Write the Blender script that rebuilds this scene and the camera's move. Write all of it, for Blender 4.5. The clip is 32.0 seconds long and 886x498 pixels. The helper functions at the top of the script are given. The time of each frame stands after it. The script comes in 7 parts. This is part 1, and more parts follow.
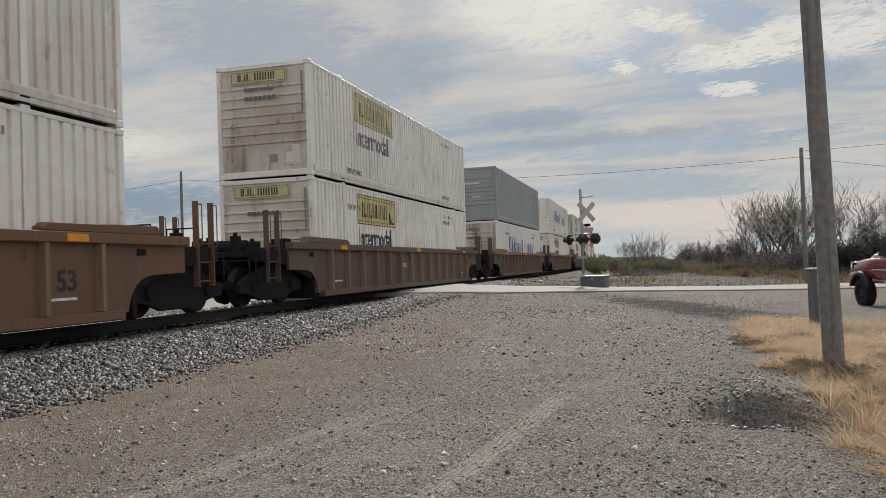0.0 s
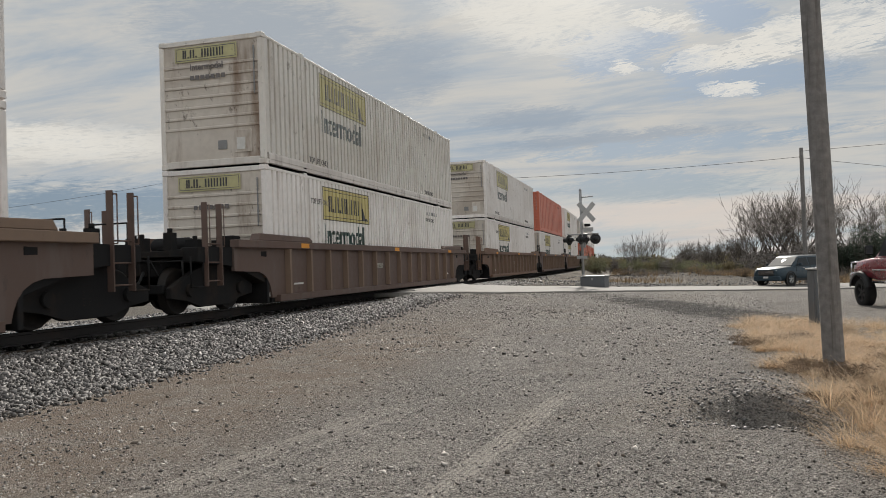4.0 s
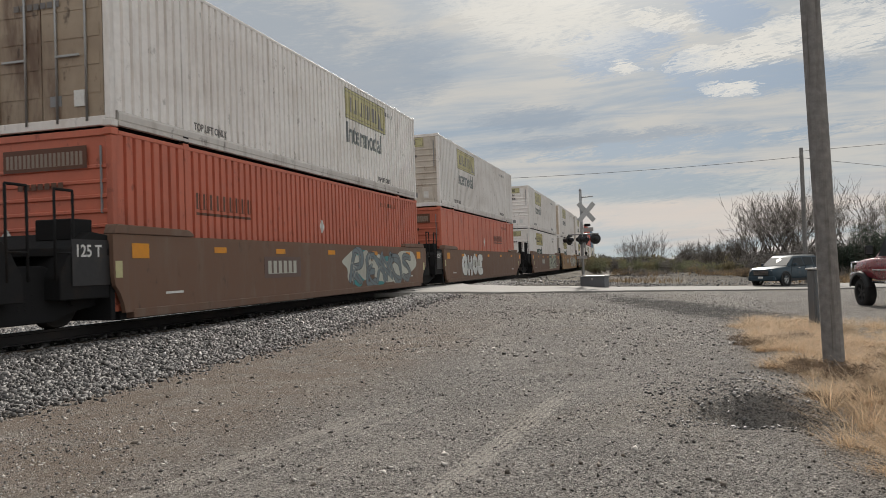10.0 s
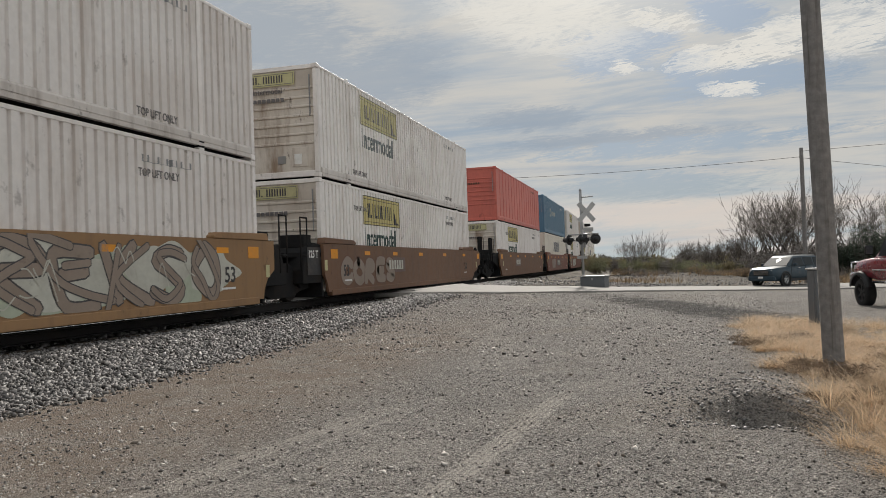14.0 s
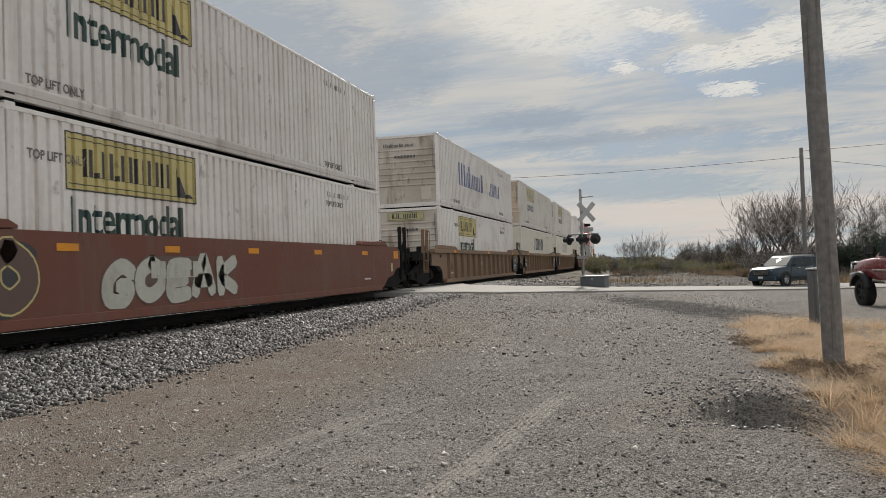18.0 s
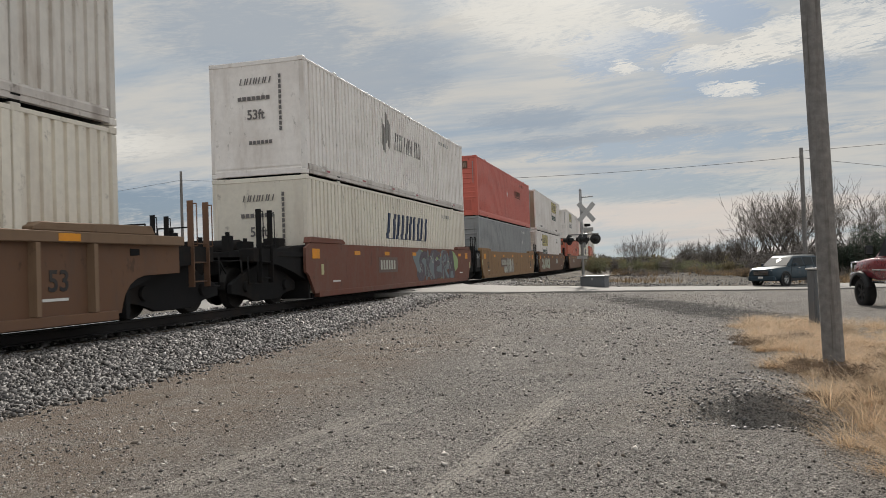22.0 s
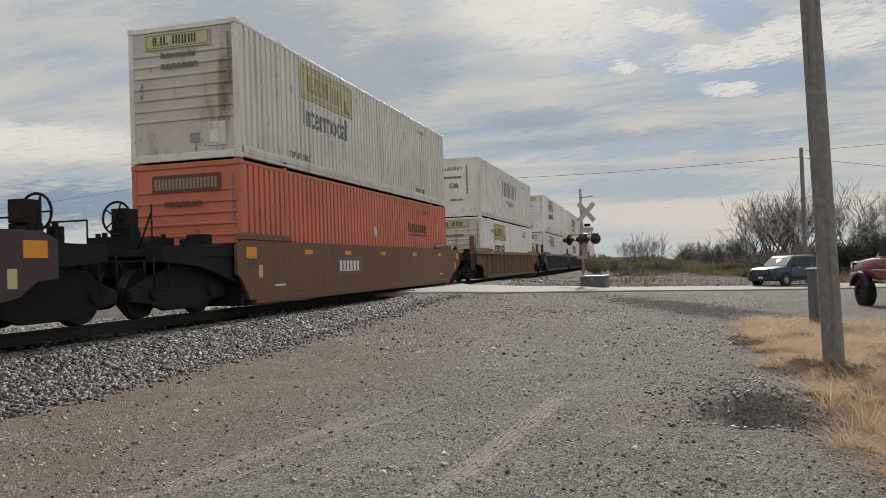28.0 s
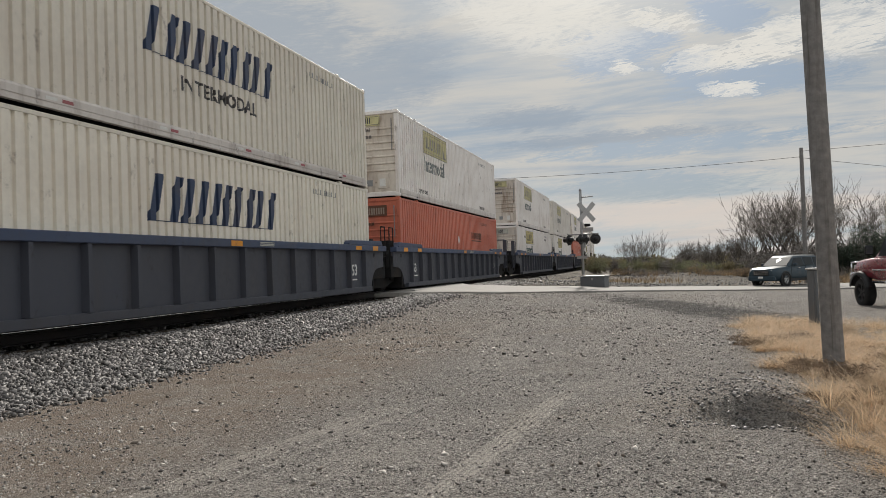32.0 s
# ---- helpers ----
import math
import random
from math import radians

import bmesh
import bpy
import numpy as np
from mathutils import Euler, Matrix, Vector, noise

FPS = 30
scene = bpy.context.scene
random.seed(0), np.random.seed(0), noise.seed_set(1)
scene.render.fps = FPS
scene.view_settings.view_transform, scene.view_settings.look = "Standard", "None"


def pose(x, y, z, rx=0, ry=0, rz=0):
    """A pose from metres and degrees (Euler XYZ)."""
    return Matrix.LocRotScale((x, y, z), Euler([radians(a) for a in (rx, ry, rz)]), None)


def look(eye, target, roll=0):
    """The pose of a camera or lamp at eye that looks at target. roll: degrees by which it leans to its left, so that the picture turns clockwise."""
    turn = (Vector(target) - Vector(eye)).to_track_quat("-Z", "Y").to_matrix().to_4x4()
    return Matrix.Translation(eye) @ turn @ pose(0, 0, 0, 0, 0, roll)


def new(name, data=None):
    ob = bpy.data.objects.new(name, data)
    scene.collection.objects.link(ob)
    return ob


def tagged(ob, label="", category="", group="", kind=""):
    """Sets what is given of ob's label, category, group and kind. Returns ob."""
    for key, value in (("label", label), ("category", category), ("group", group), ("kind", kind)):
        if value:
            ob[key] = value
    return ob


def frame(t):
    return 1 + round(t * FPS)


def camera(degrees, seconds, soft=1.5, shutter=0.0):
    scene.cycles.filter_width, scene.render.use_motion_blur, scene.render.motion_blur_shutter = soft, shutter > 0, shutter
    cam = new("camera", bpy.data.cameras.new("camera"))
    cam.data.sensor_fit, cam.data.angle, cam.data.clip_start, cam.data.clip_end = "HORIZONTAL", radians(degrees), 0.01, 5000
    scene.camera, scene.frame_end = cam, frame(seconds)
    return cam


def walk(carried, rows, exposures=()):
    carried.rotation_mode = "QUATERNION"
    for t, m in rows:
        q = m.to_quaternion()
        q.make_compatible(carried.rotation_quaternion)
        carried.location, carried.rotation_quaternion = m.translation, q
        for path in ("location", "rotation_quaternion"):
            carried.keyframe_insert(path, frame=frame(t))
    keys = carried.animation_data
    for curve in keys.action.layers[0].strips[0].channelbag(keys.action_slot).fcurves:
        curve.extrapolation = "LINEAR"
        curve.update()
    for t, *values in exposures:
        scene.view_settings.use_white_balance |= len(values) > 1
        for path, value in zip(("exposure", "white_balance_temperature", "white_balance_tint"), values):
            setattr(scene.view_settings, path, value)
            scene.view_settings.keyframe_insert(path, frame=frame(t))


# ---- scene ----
cam = camera(59.1, 32.0, soft=0.8, shutter=0.04)
EYE = (0.0, 0.0, 0.717)
YAW, PITCH, ROLL = radians(-15.29), radians(1.28), -2.01
AIM = (math.sin(YAW) * math.cos(PITCH), math.cos(YAW) * math.cos(PITCH), EYE[2] + math.sin(PITCH))
walk(cam, [(0.0, look(EYE, AIM, ROLL)), (32.0, look(EYE, AIM, ROLL))], exposures=[(0.0, 0.22), (32.0, 0.22)])

# ---------------------------------------------------------------- light
SUN_AZ, SUN_EL = radians(-2.4), radians(30.0)
sun_way = Vector((math.sin(SUN_AZ) * math.cos(SUN_EL), math.cos(SUN_AZ) * math.cos(SUN_EL), math.sin(SUN_EL)))
sun = new("sun", bpy.data.lights.new("sun", "SUN"))
sun.data.energy, sun.data.angle, sun.data.color = 3.3, radians(1.5), (1.0, 0.94, 0.85)
sun.matrix_world = look(sun_way * 100, (0, 0, 0))


class Net:
    """Short hand for a node tree: n = Net(tree); n.add(type, inputs..., attributes...) returns the first output."""

    def __init__(self, tree):
        self.t = tree
        self.t.nodes.clear()

    def node(self, kind, ins=(), **attrs):
        nd = self.t.nodes.new(kind)
        if "op" in attrs:
            nd.operation = attrs["op"]
        if "blend" in attrs:
            nd.blend_type = attrs["blend"]
        if "dtype" in attrs:
            nd.data_type = attrs["dtype"]
        for k, v in dict(ins).items():
            if isinstance(v, bpy.types.NodeSocket):
                self.t.links.new(v, nd.inputs[k])
            else:
                nd.inputs[k].default_value = v
        return nd

    def math(self, op, a, b=0.0, c=0.0):
        return self.node("ShaderNodeMath", {0: a, 1: b, 2: c}, op=op).outputs[0]

    def vmath(self, op, a, b=(0, 0, 0)):
        return self.node("ShaderNodeVectorMath", {0: a, 1: b}, op=op).outputs[0]

    def mix(self, fac, a, b, blend="MIX"):
        return self.node("ShaderNodeMix", {0: fac, 6: a, 7: b}, dtype="RGBA", blend=blend).outputs[2]

    def noise(self, vec, scale, detail=3.0, rough=0.55, distort=0.0):
        nd = self.node("ShaderNodeTexNoise", {"Scale": scale, "Detail": detail, "Roughness": rough, "Distortion": distort})
        if vec is not None:
            self.t.links.new(vec, nd.inputs["Vector"])
        return nd.outputs["Fac"]

    def remap(self, v, a, b, c=0.0, d=1.0):
        nd = self.node("ShaderNodeMapRange", {0: v, 1: a, 2: b, 3: c, 4: d})
        nd.interpolation_type = "SMOOTHSTEP"
        return nd.outputs[0]

    def scaled(self, vec, s):
        return self.node("ShaderNodeMapping", {"Vector": vec, "Scale": s}).outputs[0]


def rgb(r, g, b):
    return (r, g, b, 1.0)


def build_world():
    w = bpy.data.worlds.new("world")
    scene.world = w
    w.use_nodes = True
    n = Net(w.node_tree)
    sky = n.t.nodes.new("ShaderNodeTexSky")
    sky.sky_type, sky.sun_disc = "NISHITA", False
    sky.sun_elevation, sky.sun_rotation = SUN_EL, SUN_AZ
    sky.dust_density, sky.air_density = 2.0, 1.0
    way = n.node("ShaderNodeTexCoord").outputs["Generated"]
    sep = n.node("ShaderNodeSeparateXYZ", {0: way})
    x, y, z = sep.outputs
    az = n.math("ARCTAN2", x, y)
    el = n.math("ARCSINE", z)
    # streaks of high cloud on a plane overhead, and ragged edges
    up = n.math("ADD", n.math("MAXIMUM", z, 0.0), 0.12)
    plane = n.node("ShaderNodeCombineXYZ", {0: n.math("DIVIDE", x, up), 1: n.math("DIVIDE", y, up), 2: 0.3}).outputs[0]
    big = n.noise(n.scaled(plane, (0.7, 1.15, 1.0)), 1.1, 6.0, 0.6, 0.7)
    streak = n.noise(n.scaled(plane, (0.55, 1.7, 1.0)), 2.6, 7.0, 0.62, 0.5)
    flat = n.node("ShaderNodeCombineXYZ", {0: az, 1: n.math("ADD", n.math("MULTIPLY", el, 2.8), n.math("MULTIPLY", az, -0.25)), 2: n.math("MULTIPLY", z, 0.7)}).outputs[0]
    fine = n.noise(flat, 16.0, 8.0, 0.68, 0.8)
    wisp = n.noise(n.scaled(flat, (0.8, 2.2, 1.0)), 44.0, 6.0, 0.7, 1.2)
    ragged = n.math("ADD", n.math("MULTIPLY", n.math("SUBTRACT", fine, 0.5), 7.0), n.math("MULTIPLY", n.math("SUBTRACT", wisp, 0.5), 6.5))

    def spot(a0, e0, wa, we, tilt=0.0, rag=1.0, soft=0.9):
        """1 inside an ellipse of sky with a ragged edge, 0 outside (degrees)."""
        da = n.math("SUBTRACT", az, radians(a0))
        de = n.math("SUBTRACT", n.math("SUBTRACT", el, radians(e0)), n.math("MULTIPLY", da, tilt))
        da = n.math("DIVIDE", da, radians(wa))
        de = n.math("DIVIDE", de, radians(we))
        r = n.math("ADD", n.math("MULTIPLY", da, da), n.math("MULTIPLY", de, de))
        r = n.math("ADD", r, n.math("MULTIPLY", ragged, rag))
        return n.remap(r, 1.0 + soft, 1.0 - soft)

    def most(rows):
        v = None
        for a in rows:
            s = spot(*a)
            v = s if v is None else n.math("MAXIMUM", v, s)
        return v
    blue, dark, white = most(BLUE_GAPS), most(GREY_CLOUDS), most(BRIGHT_CLOUDS)
    veil = n.remap(n.math("ADD", n.math("MULTIPLY", big, 0.5), n.math("MULTIPLY", streak, 0.5)), 0.36, 0.60)
    toward = n.node("ShaderNodeVectorMath", {0: way, 1: tuple(sun_way)}, op="DOT_PRODUCT").outputs["Value"]
    near_sun = n.remap(toward, 0.93, 1.0)
    colour = n.mix(veil, rgb(3.0, 3.55, 4.15), rgb(4.9, 4.78, 4.5))
    colour = n.mix(n.math("MULTIPLY", dark, 0.75), colour, rgb(2.75, 3.2, 3.75))
    colour = n.mix(n.math("MULTIPLY", near_sun, 0.4), colour, rgb(7.6, 7.3, 6.7))
    low = n.remap(el, radians(8), radians(0.5))
    horizon = n.mix(n.remap(n.noise(n.scaled(flat, (0.4, 1.6, 1.0)), 11.0, 4.0, 0.5), 0.40, 0.62), rgb(4.1, 4.7, 4.9), rgb(5.7, 5.1, 4.6))
    colour = n.mix(n.math("MULTIPLY", low, 0.75), colour, horizon)
    band = spot(2.0, 3.1, 13.0, 0.95, 0.0, 0.25, 0.95)
    colour = n.mix(n.math("MULTIPLY", band, 0.75), colour, rgb(6.1, 5.35, 4.75))
    facing = n.math("MULTIPLY", n.remap(toward, 0.6, 0.0, 1.0, 1.75), n.remap(toward, 0.0, -0.75, 1.0, 0.44))          # unseen sky brightened beside the sun's way and dulled behind, to shape the fill
    colour = n.mix(1.0, colour, n.node("ShaderNodeCombineXYZ", {0: facing, 1: facing, 2: facing}).outputs[0], "MULTIPLY")
    clear = n.mix(1.0, sky.outputs[0], rgb(0.35, 0.42, 0.55), "MULTIPLY")
    clear = n.mix(0.75, clear, rgb(1.75, 2.35, 3.0))
    colour = n.mix(n.math("MULTIPLY", blue, 0.95), colour, clear)
    crisp = n.math("MULTIPLY", white, n.remap(n.math("ADD", n.math("MULTIPLY", fine, 0.6), n.math("MULTIPLY", wisp, 0.4)), 0.36, 0.54, 0.25, 1.0))
    colour = n.mix(n.math("MULTIPLY", crisp, 0.9), colour, rgb(6.7, 6.45, 5.9))
    glow = n.math("MULTIPLY", n.remap(toward, 0.972, 1.0), 3.0)
    colour = n.mix(1.0, colour, n.node("ShaderNodeCombineXYZ", {0: glow, 1: n.math("MULTIPLY", glow, 0.95), 2: n.math("MULTIPLY", glow, 0.85)}).outputs[0], "ADD")
    bg = n.node("ShaderNodeBackground", {"Color": colour, "Strength": 0.1})
    out = n.t.nodes.new("ShaderNodeOutputWorld")
    n.t.links.new(bg.outputs[0], out.inputs[0])


# azimuth from the track's line, height, half width, half height (degrees), tilt, raggedness, softness
BLUE_GAPS = [(-2.1, 14.7, 4.2, 1.5, 0.10, 0.5, 0.7), (5.4, 16.2, 2.6, 1.2, -0.15, 0.5, 0.6), (7.0, 11.9, 5.6, 1.1, 0.02, 0.6, 0.8), (2.6, 13.3, 1.8, 1.0, 0.0, 0.6, 0.8), (0.5, 5.2, 7.0, 0.9, 0.0, 0.6, 0.9), (2.5, 7.9, 9.5, 0.6, 0.02, 0.7, 0.9), (-38.0, 5.0, 9.0, 1.4, 0.0, 0.6, 0.9)]
GREY_CLOUDS = [(-19.0, 14.0, 5.0, 2.6, 0.15, 0.4, 0.9), (-28.0, 16.5, 8.0, 3.0, -0.1, 0.4, 0.9), (-8.5, 10.4, 4.0, 0.8, 0.0, 0.6, 0.9), (14.5, 16.4, 3.0, 1.6, -0.2, 0.3, 0.9), (-2.0, 8.6, 8.0, 0.6, 0.0, 0.6, 0.9)]
BRIGHT_CLOUDS = [(-7.8, 17.8, 6.8, 2.8, -0.25, 0.5, 0.7), (0.7, 16.5, 2.8, 0.8, -0.15, 1.0, 0.4), (6.5, 13.5, 4.7, 0.78, 0.02, 0.8, 0.22), (8.7, 14.6, 3.5, 0.9, 0.16, 0.8, 0.25), (12.6, 14.3, 3.7, 1.6, 0.0, 0.9, 0.6), (5.5, 11.4, 1.75, 0.55, -0.02, 1.0, 0.22),
                 (-1.8, 13.6, 1.0, 0.45, -0.1, 1.0, 0.25), (3.3, 14.1, 1.15, 0.45, 0.1, 1.0, 0.25), (-43.0, 9.0, 8.0, 1.2, 0.0, 0.6, 0.9)]
build_world()


# ---------------------------------------------------------------- materials
def surface(name, colour, rough=0.7, metal=0.0, grain=0.12, grain_scale=40.0, stain=None, stain_amount=0.0, stain_scale=1.2,
            stretch=(1, 1, 1), bump=0.0, bump_scale=60.0, vary=0.06, spec=0.4, island=False, coat=0.0, through_light=0.0, scuff=0.0):
    m = bpy.data.materials.new(name)
    m.use_nodes = True
    n = Net(m.node_tree)
    vec = n.node("ShaderNodeTexCoord").outputs["Object"]
    if island:
        rnd = n.node("ShaderNodeNewGeometry").outputs["Random Per Island"]
    else:
        rnd = n.node("ShaderNodeObjectInfo").outputs["Random"]
    g = n.noise(vec, grain_scale, 4.0, 0.6)
    c = rgb(*colour)
    dark = rgb(*[v * (1 - grain * 2.2) for v in colour])
    light = rgb(*[min(1, v * (1 + grain * 1.6)) for v in colour])
    col = n.mix(n.remap(g, 0.25, 0.75), dark, light)
    col = n.mix(0.45, col, c)
    rnd_tone = n.math("ADD", 1.0 - vary, n.math("MULTIPLY", rnd, vary * 2))
    tone = n.node("ShaderNodeCombineXYZ", {0: rnd_tone, 1: rnd_tone, 2: rnd_tone}).outputs[0]
    col = n.mix(1.0, col, tone, "MULTIPLY")
    if stain is not None:
        shift = n.node("ShaderNodeCombineXYZ", {0: n.math("MULTIPLY", rnd, 31.0), 1: n.math("MULTIPLY", rnd, 17.0), 2: 0.0}).outputs[0]
        s = n.noise(n.scaled(n.vmath("ADD", vec, shift), stretch), stain_scale, 6.0, 0.65)
        col = n.mix(n.math("MULTIPLY", n.remap(s, 0.48, 0.72), stain_amount), col, rgb(*stain))
    if scuff:
        k = n.noise(n.scaled(n.vmath("ADD", vec, shift), (1.0, 0.8, 0.45)), 4.2, 8.0, 0.72)
        col = n.mix(n.math("MULTIPLY", n.remap(k, 0.585, 0.68), scuff), col, rgb(*[v * 0.35 for v in stain]))
        k = n.noise(n.scaled(n.vmath("ADD", vec, shift), (0.6, 0.25, 0.8)), 0.8, 3.0, 0.5)
        col = n.mix(n.math("MULTIPLY", n.remap(k, 0.42, 0.7), scuff * 0.45), col, rgb(*stain))
    bsdf = n.node("ShaderNodeBsdfPrincipled", {"Base Color": col, "Metallic": metal, "Specular IOR Level": spec, "Coat Weight": coat})
    n.t.links.new(n.remap(g, 0.2, 0.8, max(0.02, rough - 0.1), min(1.0, rough + 0.1)), bsdf.inputs["Roughness"])
    if bump:
        b = n.node("ShaderNodeBump", {"Strength": bump, "Distance": 0.02, "Height": n.noise(vec, bump_scale, 5.0, 0.65)})
        n.t.links.new(b.outputs[0], bsdf.inputs["Normal"])
    last = bsdf.outputs[0]
    if through_light:
        tr = n.node("ShaderNodeBsdfTranslucent", {"Color": col})
        last = n.node("ShaderNodeMixShader", {0: through_light, 1: last, 2: tr.outputs[0]}).outputs[0]
    out = n.t.nodes.new("ShaderNodeOutputMaterial")
    n.t.links.new(last, out.inputs[0])
    return m


def glass(name, colour, rough=0.03):
    m = bpy.data.materials.new(name)
    m.use_nodes = True
    n = Net(m.node_tree)
    bsdf = n.node("ShaderNodeBsdfPrincipled", {"Base Color": rgb(*colour), "Roughness": rough, "Specular IOR Level": 0.14, "Coat Weight": 0.0})
    out = n.t.nodes.new("ShaderNodeOutputMaterial")
    n.t.links.new(bsdf.outputs[0], out.inputs[0])
    return m


GRIME = (0.16, 0.12, 0.085)
V = (0.9, 0.9, 0.09)
M = {}


def paint(key, colour, rough=0.5, amount=0.35, stain=GRIME, **kw):
    M[key] = surface(key, colour, rough, grain=0.05, grain_scale=7.0, stain=stain, stain_amount=amount, stain_scale=1.6, stretch=(1.0, 1.4, 0.22), vary=0.08, bump=0.05, bump_scale=9.0, **{"scuff": 0.5, **kw})


paint("white_paint", (0.82, 0.785, 0.76), amount=0.45, stain=(0.46, 0.385, 0.33))
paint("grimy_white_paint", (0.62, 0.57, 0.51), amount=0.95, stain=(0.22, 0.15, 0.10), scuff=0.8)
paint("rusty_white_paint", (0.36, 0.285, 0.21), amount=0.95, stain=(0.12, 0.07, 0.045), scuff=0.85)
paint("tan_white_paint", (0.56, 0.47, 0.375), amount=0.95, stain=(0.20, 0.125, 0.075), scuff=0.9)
paint("rail_white_paint", (0.66, 0.62, 0.585), amount=0.7, stain=(0.27, 0.22, 0.19), scuff=0.7)
paint("cream_paint", (0.78, 0.735, 0.645), amount=0.35, stain=(0.48, 0.41, 0.35))
paint("dirty_white_paint", (0.735, 0.705, 0.66), amount=0.5, stain=(0.36, 0.29, 0.23))
paint("orange_paint", (0.55, 0.155, 0.095), amount=0.4, stain=(0.27, 0.085, 0.06))
paint("red_paint", (0.58, 0.145, 0.11), amount=0.35, stain=(0.31, 0.09, 0.075))
paint("grey_paint", (0.305, 0.32, 0.33), amount=0.4, stain=(0.17, 0.165, 0.16))
paint("blue_paint", (0.085, 0.195, 0.295), amount=0.3, stain=(0.06, 0.11, 0.16))
paint("brown_car_paint", (0.165, 0.095, 0.065), 0.7, 0.55, (0.20, 0.155, 0.125))
paint("dark_brown_car_paint", (0.118, 0.076, 0.062), 0.7, 0.5, (0.15, 0.125, 0.115))
# dust plus the light on raised ribs and chords, put into the colour
paint("dusty_car_paint", (0.215, 0.152, 0.113), 0.8, 0.5, (0.16, 0.10, 0.07))
paint("maroon_car_paint", (0.18, 0.07, 0.048), 0.7, 0.45, (0.17, 0.125, 0.10))
paint("plum_car_paint", (0.07, 0.045, 0.05), 0.65, 0.4, (0.03, 0.025, 0.024))
paint("rust_car_paint", (0.165, 0.088, 0.052), 0.7, 0.5, (0.10, 0.07, 0.055))
paint("tan_car_paint", (0.23, 0.152, 0.098), 0.7, 0.45, (0.13, 0.075, 0.04))
paint("amber_car_paint", (0.30, 0.178, 0.088), 0.7, 0.45, (0.15, 0.085, 0.05))
paint("navy_car_paint", (0.052, 0.075, 0.14), 0.55, 0.4, (0.05, 0.045, 0.04))
paint("slate_car_paint", (0.055, 0.06, 0.078), 0.6, 0.4, (0.06, 0.055, 0.055))
M["black_steel"] = surface("black_steel", (0.017, 0.017, 0.018), 0.85, 0.0, spec=0.15, grain=0.15, grain_scale=12, stain=(0.04, 0.028, 0.02), stain_amount=0.5, bump=0.15, bump_scale=30)
M["wheel_steel"] = surface("wheel_steel", (0.022, 0.020, 0.019), 0.6, 0.2, spec=0.25, grain=0.15, stain=(0.04, 0.03, 0.025), stain_amount=0.6)
M["galvanised"] = surface("galvanised", (0.36, 0.36, 0.36), 0.5, 0.6, grain=0.1, stain=(0.2, 0.18, 0.16), stain_amount=0.4)
M["rail_steel"] = surface("rail_steel", (0.028, 0.026, 0.026), 0.85, 0.0, spec=0.2, grain=0.15, stain=(0.06, 0.04, 0.03), stain_amount=0.5)
M["rail_head"] = surface("rail_head", (0.6, 0.6, 0.6), 0.22, 1.0, grain=0.05)
M["tie_wood"] = surface("tie_wood", (0.075, 0.058, 0.045), 0.9, grain=0.25, grain_scale=14, stretch=(0.3, 4, 4), stain=(0.03, 0.025, 0.02), stain_amount=0.6, bump=0.4, bump_scale=25, vary=0.25)
for key, col in (("mark_yellow", (0.60, 0.515, 0.23)), ("mark_straw", (0.52, 0.49, 0.27)), ("mark_ink", (0.055, 0.055, 0.06)), ("mark_dusk", (0.095, 0.075, 0.10)), ("mark_steel", (0.17, 0.21, 0.23)), ("mark_plum", (0.13, 0.085, 0.075)), ("mark_black", (0.025, 0.025, 0.028)), ("mark_green", (0.035, 0.072, 0.066)), ("mark_navy", (0.03, 0.05, 0.105)), ("mark_blue", (0.035, 0.105, 0.36)), ("mark_dull_blue", (0.135, 0.175, 0.33)), ("mark_faint_yellow", (0.58, 0.53, 0.30)), ("mark_faint_ink", (0.27, 0.26, 0.25)), ("mark_faint_green", (0.205, 0.225, 0.225)), ("mark_stencil", (0.15, 0.14, 0.14)), ("mark_faint", (0.52, 0.50, 0.475)), ("mark_faint_spark", (0.70, 0.60, 0.40)), ("mark_umber", (0.27, 0.215, 0.175)),
                 ("mark_white", (0.72, 0.72, 0.70)), ("mark_orange", (0.75, 0.30, 0.02)), ("mark_grey", (0.25, 0.26, 0.27)), ("mark_rose", (0.36, 0.10, 0.12)), ("mark_teal", (0.05, 0.27, 0.28)),
                 ("mark_lime", (0.27, 0.37, 0.17)), ("mark_violet", (0.15, 0.10, 0.25)), ("mark_sage", (0.42, 0.46, 0.36)), ("mark_brown", (0.12, 0.05, 0.03)), ("mark_pale", (0.50, 0.50, 0.44))):
    M[key] = surface(key, col, 0.55, grain=0.06, grain_scale=9.0, stain=GRIME, stain_amount=0.3, stretch=V, vary=0.04, scuff=0.35)
M["pole_wood"] = surface("pole_wood", (0.205, 0.195, 0.188), 0.9, grain=0.22, grain_scale=9, stretch=(6, 6, 0.25), stain=(0.08, 0.07, 0.06), stain_amount=0.75, stain_scale=2.0, bump=0.5, bump_scale=18)
M["bark"] = surface("bark", (0.125, 0.105, 0.09), 0.95, grain=0.25, grain_scale=6, vary=0.2, bump=0.3, bump_scale=12)
M["twig"] = surface("twig", (0.165, 0.145, 0.13), 0.95, grain=0.1, island=True, vary=0.3)
M["evergreen"] = surface("evergreen", (0.05, 0.065, 0.045), 0.85, grain=0.1, island=True, vary=0.45, through_light=0.15)
M["dry_weed"] = surface("dry_weed", (0.26, 0.185, 0.11), 0.9, grain=0.1, island=True, vary=0.4, through_light=0.3)
M["dead_weed"] = surface("dead_weed", (0.17, 0.115, 0.075), 0.9, grain=0.1, island=True, vary=0.5, through_light=0.25)
